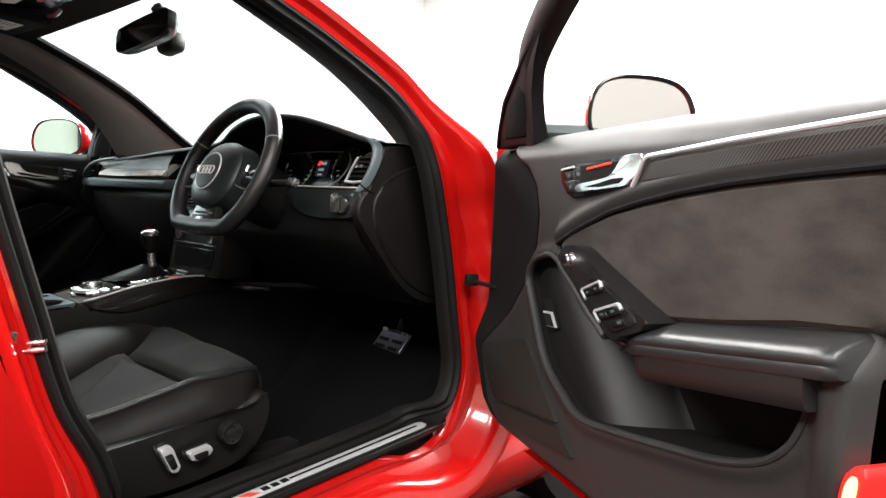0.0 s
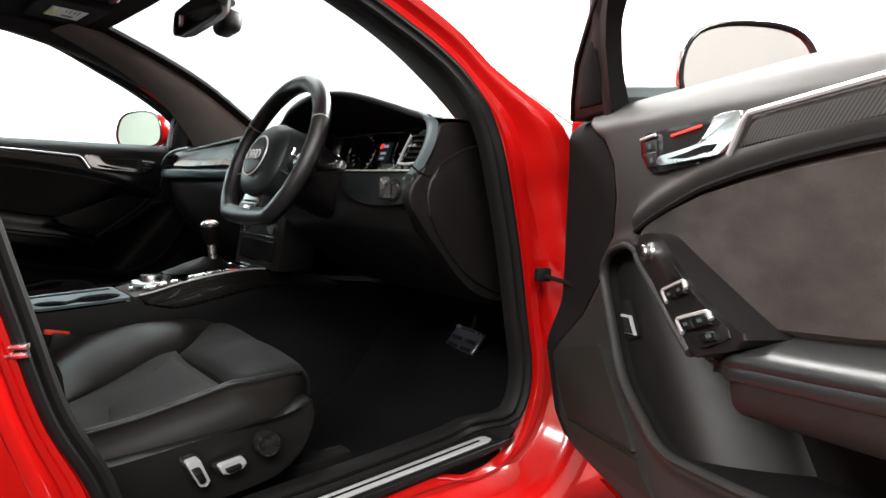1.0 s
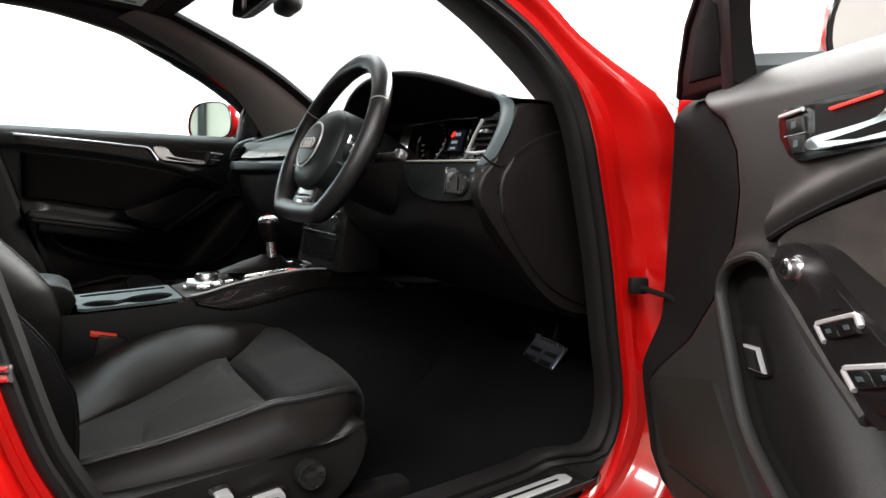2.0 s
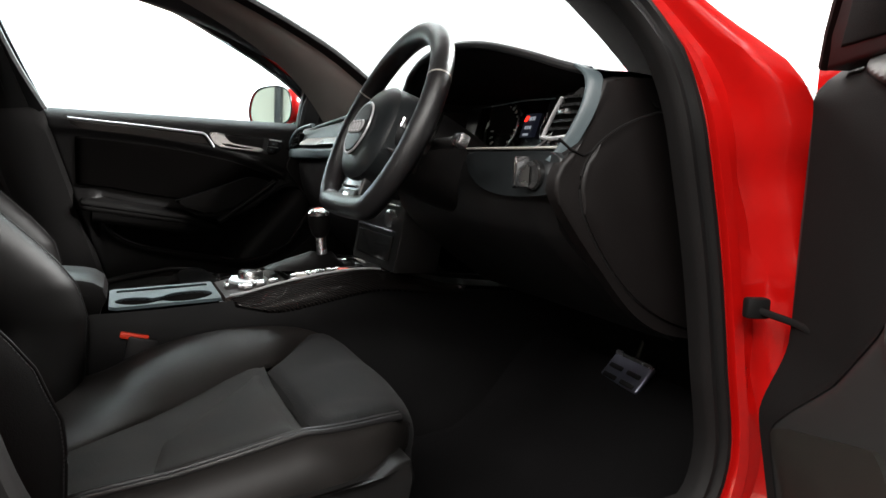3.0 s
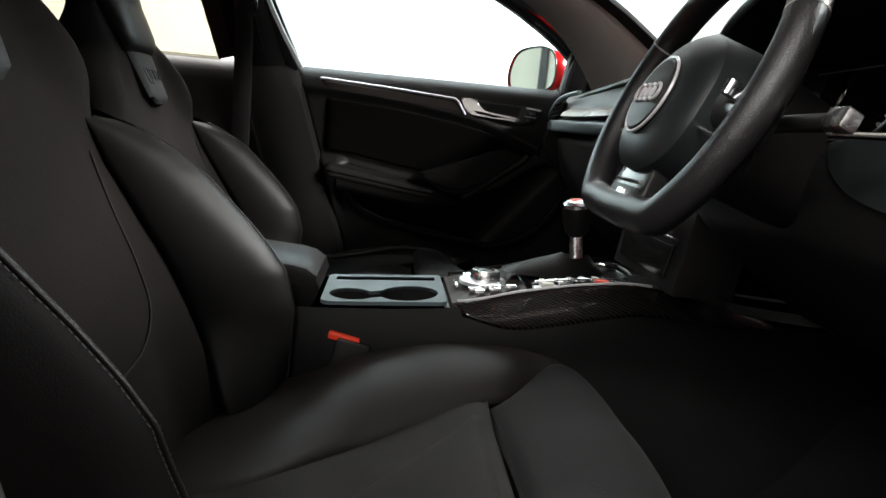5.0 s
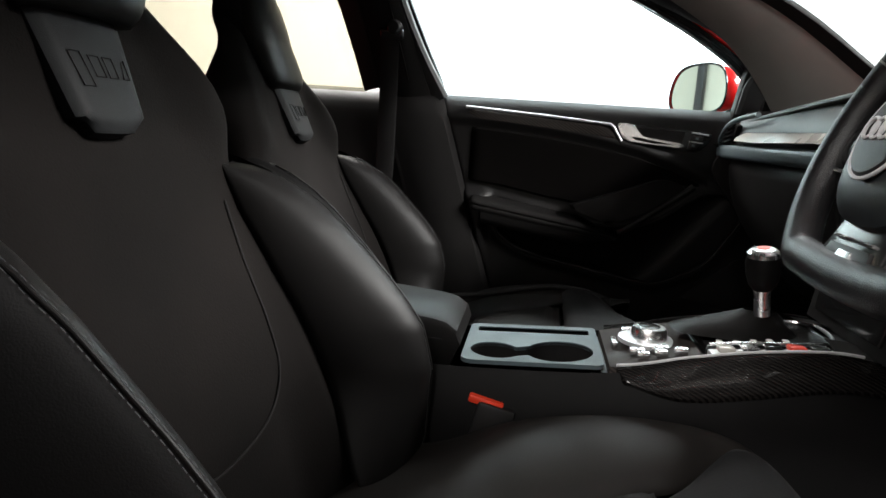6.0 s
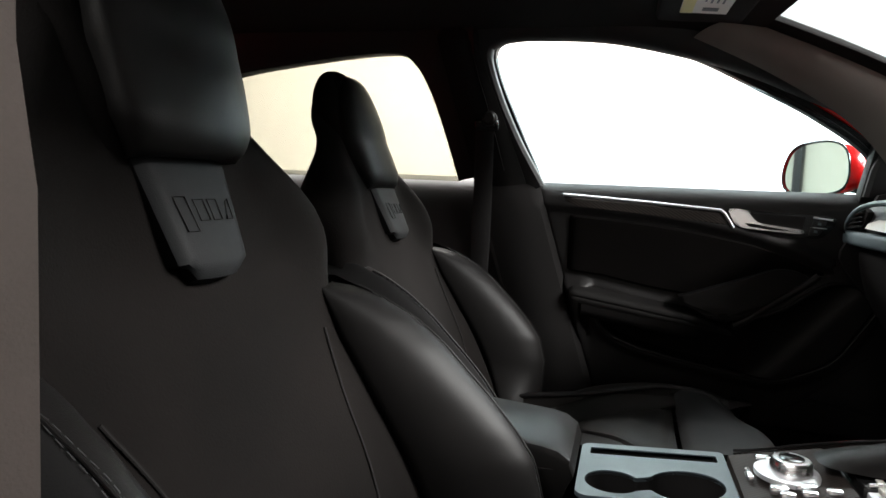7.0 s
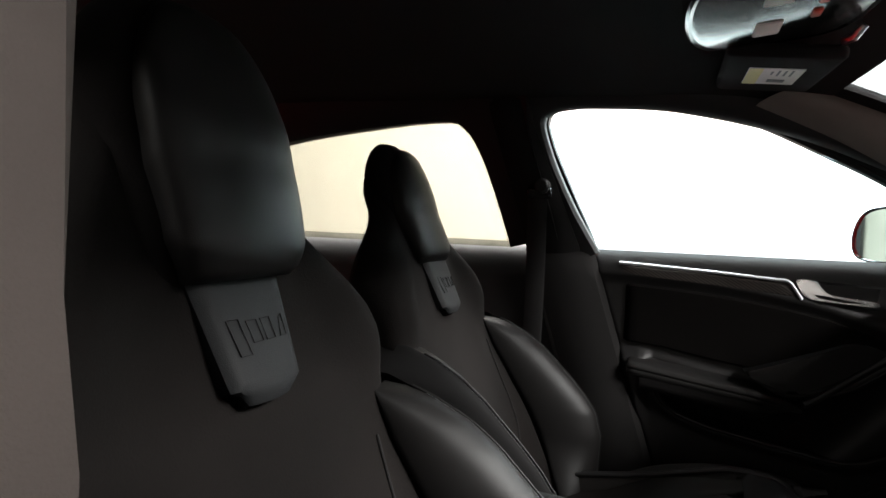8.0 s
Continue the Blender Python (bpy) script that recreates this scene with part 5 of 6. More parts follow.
    part("head_cushion", pad(BM(), head, -1, 1, 0, 1, 26, 34, 0.016, 0.035, 0.14, (0, 1, 0)), LEATHER, seat, "black leather head cushion", 60)

    def badge(u, v):
        z = 0.897 + 0.115 * v
        w = 0.050 + 0.018 * v - 0.016 * smooth(0.12, 0.0, v)
        return Vector((cx - w * u, spine(z) + 0.011 + 0.005 * (1 - u * u) + oy, z + oz))
    bp = part("badge_pad", pad(BM(), badge, -1, 1, 0, 1, 18, 18, 0.008, 0.03, 0.16, (0, 1, 0)), DULLLEATHER, seat, "black leather pad with an embossed badge")
    for pts in ([(-0.66, 0.34), (-0.40, 0.34), (-0.47, 0.60), (-0.70, 0.60)], [(-0.28, 0.42), (-0.04, 0.42), (-0.08, 0.58), (-0.32, 0.58)], [(0.06, 0.42), (0.30, 0.42), (0.26, 0.58), (0.02, 0.58)], [(0.46, 0.42), (0.66, 0.42), (0.62, 0.58), (0.54, 0.56)]):
        loop = [badge(u, v) + Vector((0, 0.001, 0)) for u, v in pts]
        part("embossed_outline", tube(BM(), loop, 0.0006, 0.0006, 6, True), LINER, bp)
    return seat


car_seat(0.405, 0.0, 0.0, 1, "black sports seat, suede centre, leather bolsters, chrome switches", 1.0)
car_seat(-0.405, -0.092, -0.020, -1, "black sports seat with suede centre and leather bolsters beside the armrest", 0.0, 0.06, 0.020, 0.85, 0.026)

buckle = thing("belt_buckle", "black belt buckle with a red release button", "belt buckle")
part("buckle_body", rbox(BM(), pose(0.112, -0.325, 0.505, -12, 0, 0), (0.028, 0.055, 0.09), 0.006), PLASTIC, buckle)
part("release_button", rbox(BM(), pose(0.112, -0.332, 0.551, -12, 0, 0), (0.02, 0.05, 0.012), 0.003), REDTAG, buckle, "red release button")


# ---- steering wheel ----
def steering_wheel():
    wheel = thing("steering_wheel", "black leather sports steering wheel with a flattened bottom", "steering wheel")
    base = pose(0.401, 0.032, 0.945, -23.8, 0, 0)
    at = lambda x, z, y=0.0: base @ Vector((x, y, z))
    a = 0.1695
    flat = []
    for k in range(96):
        th = 2 * math.pi * k / 96 + math.pi / 2
        x, z = a * math.cos(th), a * math.sin(th)
        lo = -0.136
        if z < lo:
            z = lo + (z - lo) * 0.12
        flat.append((x, z))
    pts = spline([(x, 0, z) for x, z in flat], 120, True)
    up = base.to_3x3() @ Vector((0, 1, 0))
    part("rim", tube(BM(), [at(p.x, p.z) for p in pts], 0.0180, 0.0190, 18, True, ref=up), RIMLEATHER, wheel, "black leather rim")
    for k in (22, 98):
        i = k
        p, q = pts[i], pts[(i + 1) % 120]
        part("rim_seam", tube(BM(), [at(p.x, p.z), at(p.x + (q.x - p.x) * 0.25, p.z + (q.z - p.z) * 0.25)], 0.0184, 0.0194, 18, False, ref=up), INLAY, wheel, "pale rim stitching")
    # hub and airbag cover, set a little low in the rim
    at = lambda x, z, y=0.0: base @ Vector((x, y, z - 0.020))
    def cover(u, v):
        th = v * 2 * math.pi
        r = u
        x = 0.088 * r * math.copysign(abs(math.cos(th)) ** 0.8, math.cos(th))
        z = 0.080 * r * math.copysign(abs(math.sin(th)) ** 0.8, math.sin(th)) + 0.004
        return at(x, z, -0.004 - 0.030 * math.sqrt(max(0, 1 - (r * 0.96) ** 2.4)))
    bm = BM()
    rows = [[cover(r, k / 40) for k in range(40)] for r in (0.02, 0.25, 0.5, 0.7, 0.82, 0.9, 0.96, 1.0)]
    rows.append([at(0.092 * math.copysign(abs(math.cos(2 * math.pi * k / 40)) ** 0.8, math.cos(2 * math.pi * k / 40)), 0.084 * math.copysign(abs(math.sin(2 * math.pi * k / 40)) ** 0.8, math.sin(2 * math.pi * k / 40)) + 0.004, 0.03) for k in range(40)])
    vs = loft(bm, rows, False, True)
    cap(bm, vs[0][::-1])
    part("airbag_cover", bm, KEYPANEL, wheel, "black grained airbag cover")
    disc = base @ Matrix.Translation((0, -0.0335, -0.018)) @ pose(0, 0, 0, 90, 0, 0)
    emb = part("badge_disc", turned(BM(), disc, [(0.044, -0.006), (0.044, 0.0), (0.040, 0.0035), (0.02, 0.005)], 40), PLASTIC, wheel, "dark round badge")
    part("badge_ring", tube(BM(), [disc @ Vector((0.0445 * math.cos(2 * math.pi * k / 48), 0.0445 * math.sin(2 * math.pi * k / 48), 0.001)) for k in range(48)], 0.0018, 0.0018, 8, True, ref=up), SATIN, emb, "chrome badge ring")
    for k in range(4):
        c = (k - 1.5) * 0.0145
        part("badge_loop", tube(BM(), [disc @ Vector((c + 0.0095 * math.cos(2 * math.pi * j / 28), 0.0095 * math.sin(2 * math.pi * j / 28), 0.006)) for j in range(28)], 0.0019, 0.0019, 6, True, ref=up), SATIN, emb, "chrome ring")
    # spokes
    for s in (1, -1):
        def spoke(u, v, s=s):
            x = 0.070 + 0.088 * u
            z = 0.012 + (v - 0.5) * (0.060 - 0.012 * math.sin(math.pi * u)) - 0.006 * u
            return at(s * x, z, 0.004 - 0.008 * math.sin(math.pi * v))
        part("spoke", pad(BM(), spoke, 0, 1, 0, 1, 10, 8, 0.004, 0.02, 0.15, (0, -1, 0)), GLOSS, wheel, "gloss black spoke")
        part("spoke_roller", tube(BM(), [at(s * 0.108, 0.014, -0.006), at(s * 0.108, 0.028, -0.006)], 0.006, 0.006, 12, ref=up), CHROME, wheel, "chrome thumb roller")
        part("spoke_edging", tube(BM(), [at(s * 0.088, -0.020, -0.004), at(s * 0.12, -0.026, -0.003), at(s * 0.150, -0.024, 0.0)], 0.002, 0.002, 6, ref=up), CHROME, wheel)
        part("shift_paddle", plate(BM(), [(s * 0.09, -0.02), (s * 0.14, -0.045), (s * 0.150, 0.0), (s * 0.145, 0.055), (s * 0.09, 0.035)][::s], lambda p, q, h: at(p, q, h), 0.026, 0.034, 0.002), GLOSS, wheel, "gloss black shift paddle")
    part("lower_spoke", plate(BM(), [(-0.060, -0.116), (0.060, -0.116), (0.040, -0.05), (-0.040, -0.05)], lambda p, q, h: at(p, q, -h), -0.012, 0.006, 0.004), GLOSS, wheel, "gloss black lower spoke")
    part("lower_spoke_plate", plate(BM(), [(-0.046, -0.113), (0.046, -0.113), (0.038, -0.094), (-0.038, -0.094)], lambda p, q, h: at(p, q, -h), 0.004, 0.009, 0.002), PLASTIC, wheel, "black badge plate")
    part("lower_spoke_badge", plate(BM(), [(-0.014, -0.110), (0.014, -0.110), (0.012, -0.099), (-0.012, -0.099)], lambda p, q, h: at(p, q, -h), 0.008, 0.0105, 0.001), CHROME, wheel, "chrome wheel badge")
    part("lower_spoke_edging", tube(BM(), [at(-0.036, -0.088, -0.008), at(0.036, -0.088, -0.008)], 0.0018, 0.0018, 6, ref=up), CHROME, wheel)
    part("column_shroud", turned(BM(), base @ Matrix.Translation((0, 0.02, -0.005)) @ pose(0, 0, 0, -90, 0, 0), [(0.060, 0.0), (0.072, 0.02), (0.074, 0.07), (0.070, 0.13), (0.06, 0.20)], 30), PLASTIC, wheel, "black column shroud")
    for s, c in ((1, 1), (-1, 1)):
        st = part("stalk", tube(BM(), [at(s * 0.06, 0.01, 0.05), at(s * 0.15, 0.012, 0.045), at(s * 0.205, 0.012, 0.042)], 0.008, 0.008, 12, ref=up), PLASTIC, wheel, "black control stalk")
        part("stalk_tip", rbox(BM(), base @ Matrix.Translation((s * 0.218, 0.042, -0.006)), (0.026, 0.016, 0.018), 0.003), CHROME, st, "chrome stalk tip")


steering_wheel()


# ---- dashboard ----
dash = thing("dashboard", "black grained dashboard with a cowled instrument cluster", "dashboard")
LIP = spline([(-0.775, 0.20, 0.945), (-0.74, 0.185, 0.965), (-0.66, 0.175, 0.981), (-0.45, 0.172, 0.995), (-0.18, 0.172, 1.010), (0.02, 0.172, 1.018), (0.14, 0.165, 1.030), (0.24, 0.142, 1.058), (0.34, 0.128, 1.076),
              (0.44, 0.126, 1.081), (0.53, 0.136, 1.074), (0.62, 0.158, 1.052), (0.68, 0.176, 1.033), (0.72, 0.188, 1.022), (0.762, 0.202, 1.014)], 90)


def dash_top():
    rows = []
    for k in range(13):
        f = k / 12
        row = []
        for p in LIP:
            back = Vector((p.x * 0.97, 0.60 - 0.10 * (p.x / 0.78) ** 2, 0.985))
            q = p.lerp(back, f)
            q.z += 0.012 * math.sin(math.pi * min(1, f * 1.6)) * (1 - f)
            row.append(q)
        rows.append(row)
    bm = BM()
    loft(bm, rows)
    part("dash_top", bm, DASHTOP, dash, "black grained dash top")
    part("dash_lip", tube(BM(), [p + Vector((0, 0.004, -0.003)) for p in LIP if p.x < 0.735], 0.006, 0.006, 10), DASHTOP, dash)


dash_top()


def passenger_dash():
    def roll(u, v):
        x = -0.775 + 0.63 * u
        th = v * math.pi
        return Vector((x, 0.178 - 0.022 * math.sin(th) + 0.03 * (1 - smooth(0.0, 0.10, u)), 0.985 + 0.015 * u - 0.10 * v))
    part("dash_front", sheet(BM(), roll, 0, 1.0, 0, 1.0, 30, 12), DASHTOP, dash)
    inl = [(-0.640, 0.944), (-0.600, 0.958), (-0.45, 0.966), (-0.15, 0.972), (-0.15, 0.934), (-0.45, 0.932), (-0.62, 0.934)]
    part("inlay", plate(BM(), inl, lambda p, q, h: (p, 0.176 - h + 1.1 * (q - 0.95), q), -0.004, 0.022, 0.004), INLAY, dash, "pale satin dash inlay")
    part("dash_ledge", rbox(BM(), pose(-0.455, 0.166, 0.909), (0.65, 0.05, 0.032), 0.010, 3), GREYTRIM, dash, "satin grey dash ledge")
    part("far_vent_edging", tube(BM(), spline([(-0.775, 0.150, 0.926), (-0.755, 0.145, 0.945), (-0.70, 0.145, 0.970), (-0.62, 0.147, 0.984), (-0.50, 0.150, 0.990)], 24), 0.006, 0.006, 8), GREYTRIM, dash, "satin grey vent edging")
    part("far_vent_recess", plate(BM(), [(-0.765, 0.930), (-0.735, 0.955), (-0.665, 0.975), (-0.640, 0.968), (-0.665, 0.930)], lambda p, q, h: (p, 0.160 - h, q), 0, 0.012, 0.001), LINER, dash)
    for k in range(4):
        z = 0.934 + 0.010 * k
        part("vent_slat", rbox(BM(), pose(-0.705 + 0.008 * k, 0.146, z, 0, -6, 0), (0.085 - 0.012 * k, 0.012, 0.003), 0.001), GLOSS, dash, "black vent slat")

    def glovebox(u, v):
        x = -0.76 + 0.62 * u
        return Vector((x, 0.165 + 0.05 * v + 0.18 * v * v - 0.015 * math.sin(math.pi * v), 0.893 - 0.33 * v))
    part("glovebox", pad(BM(), lambda u, v: glovebox(u, 1 - v), 0, 1, 0, 1, 24, 20, 0.008, 0.05, 0.06), PLASTIC, dash, "black glovebox lid")


passenger_dash()


def centre_stack():
    at = lambda p, q, h: (p, 0.205 - h + 0.25 * (0.95 - q) * -0.2 + 0.0 - 0.12 * (0.9 - q), q)
    part("stack_body", plate(BM(), [(-0.145, 1.0), (0.145, 1.0), (0.140, 0.66), (-0.140, 0.66)], at, -0.10, 0.0, 0.006), PLASTIC, dash, "black centre stack")
    part("display", plate(BM(), [(-0.10, 0.99), (0.10, 0.99), (0.10, 0.925), (-0.10, 0.925)], at, 0.0, 0.006, 0.003), GLOSS, dash, "dark central display")
    for x in (-0.07, 0.07):
        v = part("centre_vent", plate(BM(), [(x - 0.058, 0.915), (x + 0.058, 0.915), (x + 0.055, 0.862), (x - 0.055, 0.862)], at, 0.0, 0.012, 0.003), GLOSS, dash, "black centre air vent")
        for k in range(4):
            part("vent_slat", plate(BM(), [(x - 0.05, 0.907 - 0.011 * k), (x + 0.05, 0.907 - 0.011 * k), (x + 0.05, 0.902 - 0.011 * k), (x - 0.05, 0.902 - 0.011 * k)], at, 0.01, 0.016, 0.001), PLASTIC, v)
        part("vent_edging", tube(BM(), [Vector(at(px, pz, 0.014)) for px, pz in ((x - 0.057, 0.914), (x - 0.054, 0.863), (x + 0.054, 0.863), (x + 0.057, 0.914))], 0.002, 0.002, 6), SATIN, v, "chrome vent edging")
    for q in (0.852, 0.800, 0.745):
        part("stack_edging", tube(BM(), [Vector(at(-0.12, q, 0.004)), Vector(at(0.12, q, 0.004))], 0.002, 0.002, 6), CHROME, dash, "thin chrome line")
    for k in range(6):
        x = -0.095 + 0.038 * k
        part("climate_button", plate(BM(), [(x - 0.015, 0.838), (x + 0.015, 0.838), (x + 0.015, 0.812), (x - 0.015, 0.812)], at, 0.0, 0.008, 0.002), GLOSS, dash, "black climate button")
    for x in (-0.09, 0.09):
        part("climate_knob", turned(BM(), Matrix.Translation(at(x, 0.772, 0.0)) @ pose(0, 0, 0, 90, 0, 0), [(0.019, 0), (0.019, 0.014), (0.015, 0.017)], 24), CHROME, dash, "chrome climate knob")
    part("radio_panel", plate(BM(), [(-0.11, 0.735), (0.11, 0.735), (0.105, 0.680), (-0.105, 0.680)], at, 0.0, 0.006, 0.003), GLOSS, dash, "gloss black radio panel")


centre_stack()


def cluster():
    at = lambda p, q, h: (p, 0.345 - h + 0.30 * (q - 0.97), q)
    part("cowl_inside", loft_bm([[Vector((p.x, p.y + 0.010, p.z - 0.010)) for p in LIP if p.x > 0.11], [Vector((0.13 + (p.x - 0.11) * 0.94, 0.36, 1.020 - 0.03 * smooth(0.5, 0.72, p.x))) for p in LIP if p.x > 0.11]]), LINER, dash)
    back = part("cluster_face", plate(BM(), [(0.13, 1.03), (0.62, 1.03), (0.66, 0.90), (0.13, 0.90)], at, -0.02, 0.0, 0.003), GLOSS, dash, "dark instrument cluster face")
    for x in (0.265, 0.475):
        part("dial_ring", tube(BM(), [Vector(at(x + 0.060 * math.cos(2 * math.pi * k / 48), 0.968 + 0.052 * math.sin(2 * math.pi * k / 48), 0.012)) for k in range(48)], 0.0028, 0.0028, 8, True), CHROME, back, "chrome dial ring")
        part("dial_face", turned(BM(), Matrix.Translation(at(x, 0.968, 0.002)) @ pose(0, 0, 0, 107, 0, 0), [(0.054, 0), (0.054, 0.003), (0.05, 0.004)], 36), LINER, back, "black dial face")
        for k in range(15):
            th = math.radians(225 - 270 * k / 14)
            part("dial_tick", plate(BM(), [(x + r * math.cos(th + e), 0.968 + 0.88 * r * math.sin(th + e)) for r, e in ((0.050, -0.03), (0.050, 0.03), (0.042, 0.03), (0.042, -0.03))], at, 0.004, 0.0075, 0), LABEL, back)
    scr = part("cluster_screen", plate(BM(), [(0.341, 0.992), (0.380, 0.992), (0.380, 0.948), (0.341, 0.948)], at, 0.0, 0.010, 0.001), SCREEN, back, "lit driver information screen")
    part("screen_badge", plate(BM(), [(0.343, 0.978), (0.349, 0.988), (0.357, 0.988), (0.352, 0.978)], at, 0.009, 0.0112, 0), REDGLOW, scr)
    for x0, x1, z0, z1 in ((0.360, 0.368, 0.979, 0.986), (0.371, 0.379, 0.979, 0.986), (0.352, 0.357, 0.963, 0.969), (0.360, 0.365, 0.963, 0.969), (0.368, 0.373, 0.963, 0.969), (0.352, 0.370, 0.951, 0.955)):
        part("screen_mark", plate(BM(), [(x0, z1), (x1, z1), (x1, z0), (x0, z0)], at, 0.009, 0.0112, 0), SCREENTEXT, scr)
    # side vent at the door end
    v_at = lambda p, q, h: (p, 0.172 - h + 0.10 * (q - 0.95), q)
    vent = part("side_vent", plate(BM(), [(0.680, 0.930), (0.738, 0.930), (0.748, 0.988), (0.736, 0.994), (0.712, 0.984)], v_at, -0.03, 0.0, 0.003), LINER, dash, "black side air vent")
    for k in range(5):
        z = 0.942 + 0.010 * k
        part("vent_slat", plate(BM(), [(0.690 + 0.006 * k, z + 0.0018), (0.738 + 0.002 * k, z + 0.0018), (0.738 + 0.002 * k, z - 0.0018), (0.690 + 0.006 * k, z - 0.0018)], v_at, -0.01, 0.009, 0), GLOSS, vent, "black vent slat")
    part("vent_tab", plate(BM(), [(0.712, 0.966), (0.728, 0.967), (0.728, 0.961), (0.712, 0.960)], v_at, 0.0, 0.013, 0.001), CHROME, vent, "chrome vent tab")
    part("vent_edging", tube(BM(), [Vector(v_at(p, q, 0.010)) for p, q in ((0.714, 0.982), (0.696, 0.957), (0.681, 0.932))], 0.0022, 0.0035, 8), SATIN, vent, "chrome vent edging")
    part("vent_edging", tube(BM(), [Vector(v_at(p, q, 0.010)) for p, q in ((0.680, 0.931), (0.705, 0.929), (0.736, 0.931))], 0.0028, 0.0040, 8), SATIN, vent, "chrome vent edging")
    inner = spline([(0.712, 0.180, 1.024), (0.738, 0.180, 1.006), (0.744, 0.174, 0.975), (0.738, 0.162, 0.940), (0.726, 0.150, 0.912), (0.716, 0.144, 0.900)], 28)
    outer = spline([(0.722, 0.198, 1.023), (0.752, 0.197, 1.008), (0.760, 0.188, 0.974), (0.755, 0.174, 0.938), (0.744, 0.160, 0.908), (0.734, 0.150, 0.894)], 28)
    part("cowl_side", loft_bm([[a + (c - a) * f + Vector((0.0, -0.008, 0.003)) * math.sin(math.pi * f) for a, c in zip(inner, outer)] for f in [k / 8 for k in range(9)]]), GREYTRIM, dash, "satin grey cowl side")
    rim = [(0.398, 0.922), (0.440, 0.922), (0.478, 0.934), (0.505, 0.957), (0.514, 0.985), (0.502, 1.005)]
    part("cluster_lens_rim", tube(BM(), spline([(x, 0.300 + 0.30 * (z - 0.96), z) for x, z in rim], 40), 0.0016, 0.0016, 8), SATIN, back, "thin bright cluster rim")
    part("cluster_lens_line", tube(BM(), [(0.20, 0.300, 1.004), (0.40, 0.300, 1.010), (0.49, 0.305, 1.008)], 0.0012, 0.0012, 6), GREYTRIM, back)
    part("cluster_sill", loft_bm([[Vector((x, y, z)) for x in np.linspace(0.13, 0.712, 20)] for y, z in ((0.35, 0.915), (0.20, 0.918), (0.165, 0.916), (0.155, 0.910))]), DASHTOP, dash)
    part("cluster_edging", tube(BM(), [Vector((x, 0.158, 0.917)) for x in np.linspace(0.44, 0.730, 14)], 0.0022, 0.004, 8), INLAY, dash, "pale line under the cluster")


cluster()


def driver_lower():
    def knee(u, v):
        x = 0.15 + 0.57 * u
        return Vector((x, 0.152 - 0.012 * math.sin(math.pi * min(1, v * 3)) + 0.02 * v + 0.21 * max(0, v - 0.35) ** 1.3 / 0.57, 0.908 - 0.27 * v))
    part("knee_panel", pad(BM(), lambda u, v: knee(u, 1 - v), 0, 1, 0, 1, 24, 24, 0.008, 0.04, 0.05), PLASTIC, dash, "black lower dash panel")
    part("switch_strip", plate(BM(), [(q.x, q.y) for q in spline([(0.49, 0.908, 0), (0.60, 0.911, 0), (0.740, 0.910, 0), (0.752, 0.882, 0), (0.742, 0.858, 0), (0.62, 0.850, 0), (0.53, 0.866, 0)], 36, True)], lambda p, q, h: (p, 0.146 - h + 0.1 * (q - 0.9), q), -0.02, 0.004, 0.004, 3), KEYPANEL, dash, "satin dark grey key panel")
    cap_o = spline([(0.196, 1.004, 0), (0.25, 1.010, 0), (0.40, 1.005, 0), (0.44, 0.85, 0), (0.42, 0.68, 0), (0.36, 0.662, 0), (0.279, 0.693, 0), (0.20, 0.772, 0), (0.138, 0.848, 0), (0.133, 0.880, 0), (0.150, 0.908, 0), (0.178, 0.935, 0), (0.188, 0.975, 0)], 60, True)
    for side in (1, -1):
        bm = BM()
        plate(bm, [(p.x, p.y) for p in cap_o], lambda p, q, h: (side * h, p, q), 0.738, 0.760, 0.006, 4)
        part("dash_end", bm, ENDCOVER, dash, "black dash end")
        cover = spline([(0.42, 0.985, 0), (0.319, 0.975, 0), (0.252, 0.958, 0), (0.200, 0.930, 0), (0.172, 0.893, 0), (0.172, 0.842, 0), (0.212, 0.778, 0), (0.268, 0.722, 0), (0.335, 0.686, 0), (0.40, 0.672, 0), (0.43, 0.70, 0), (0.435, 0.90, 0)], 60, True)
        part("cover_gap", tube(BM(), [Vector((side * 0.7605, p.x, p.y)) for p in cover], 0.0022, 0.0022, 6, True), LINER, dash)
        part("end_seam", tube(BM(), [Vector((side * 0.7605, y, z)) for y, z in ((0.132, 0.926), (0.150, 0.914), (0.170, 0.908), (0.186, 0.914))], 0.0018, 0.0018, 6), LINER, dash)
        bm = BM()
        plate(bm, [(p.x, p.y) for p in cover], lambda p, q, h: (side * h, p, q), 0.74, 0.7655, 0.006, 4)
        part("end_cover", bm, ENDCOVER, dash, "smooth black dash end cover")
    kp = lambda p, q, h: (0.692 + 0.5 * p + 0.35 * h, 0.132 - h, 0.882 + q)
    key = part("key_fob", plate(BM(), [(-0.008, -0.020), (0.009, -0.017), (0.011, 0.014), (0.0, 0.022), (-0.009, 0.015)], kp, 0.0, 0.026, 0.004, 3), CHROME, dash, "chrome and black key fob in its slot")
    part("key_tag", plate(BM(), [(-0.013, -0.012), (-0.008, -0.014), (-0.008, 0.010), (-0.013, 0.006)], kp, 0.006, 0.020, 0.001), REDTAG, key, "red key edge")
    part("key_face", plate(BM(), [(-0.005, -0.015), (0.006, -0.013), (0.0075, 0.011), (0.0, 0.017), (-0.006, 0.011)], kp, 0.022, 0.0255, 0.001), GLOSS, key)
    part("key_slot", turned(BM(), pose(0.702, 0.140, 0.880, 90, 0, 0), [(0.020, -0.004), (0.020, 0.006), (0.017, 0.008), (0.010, 0.006)], 28), GLOSS, dash, "round black key slot")


driver_lower()

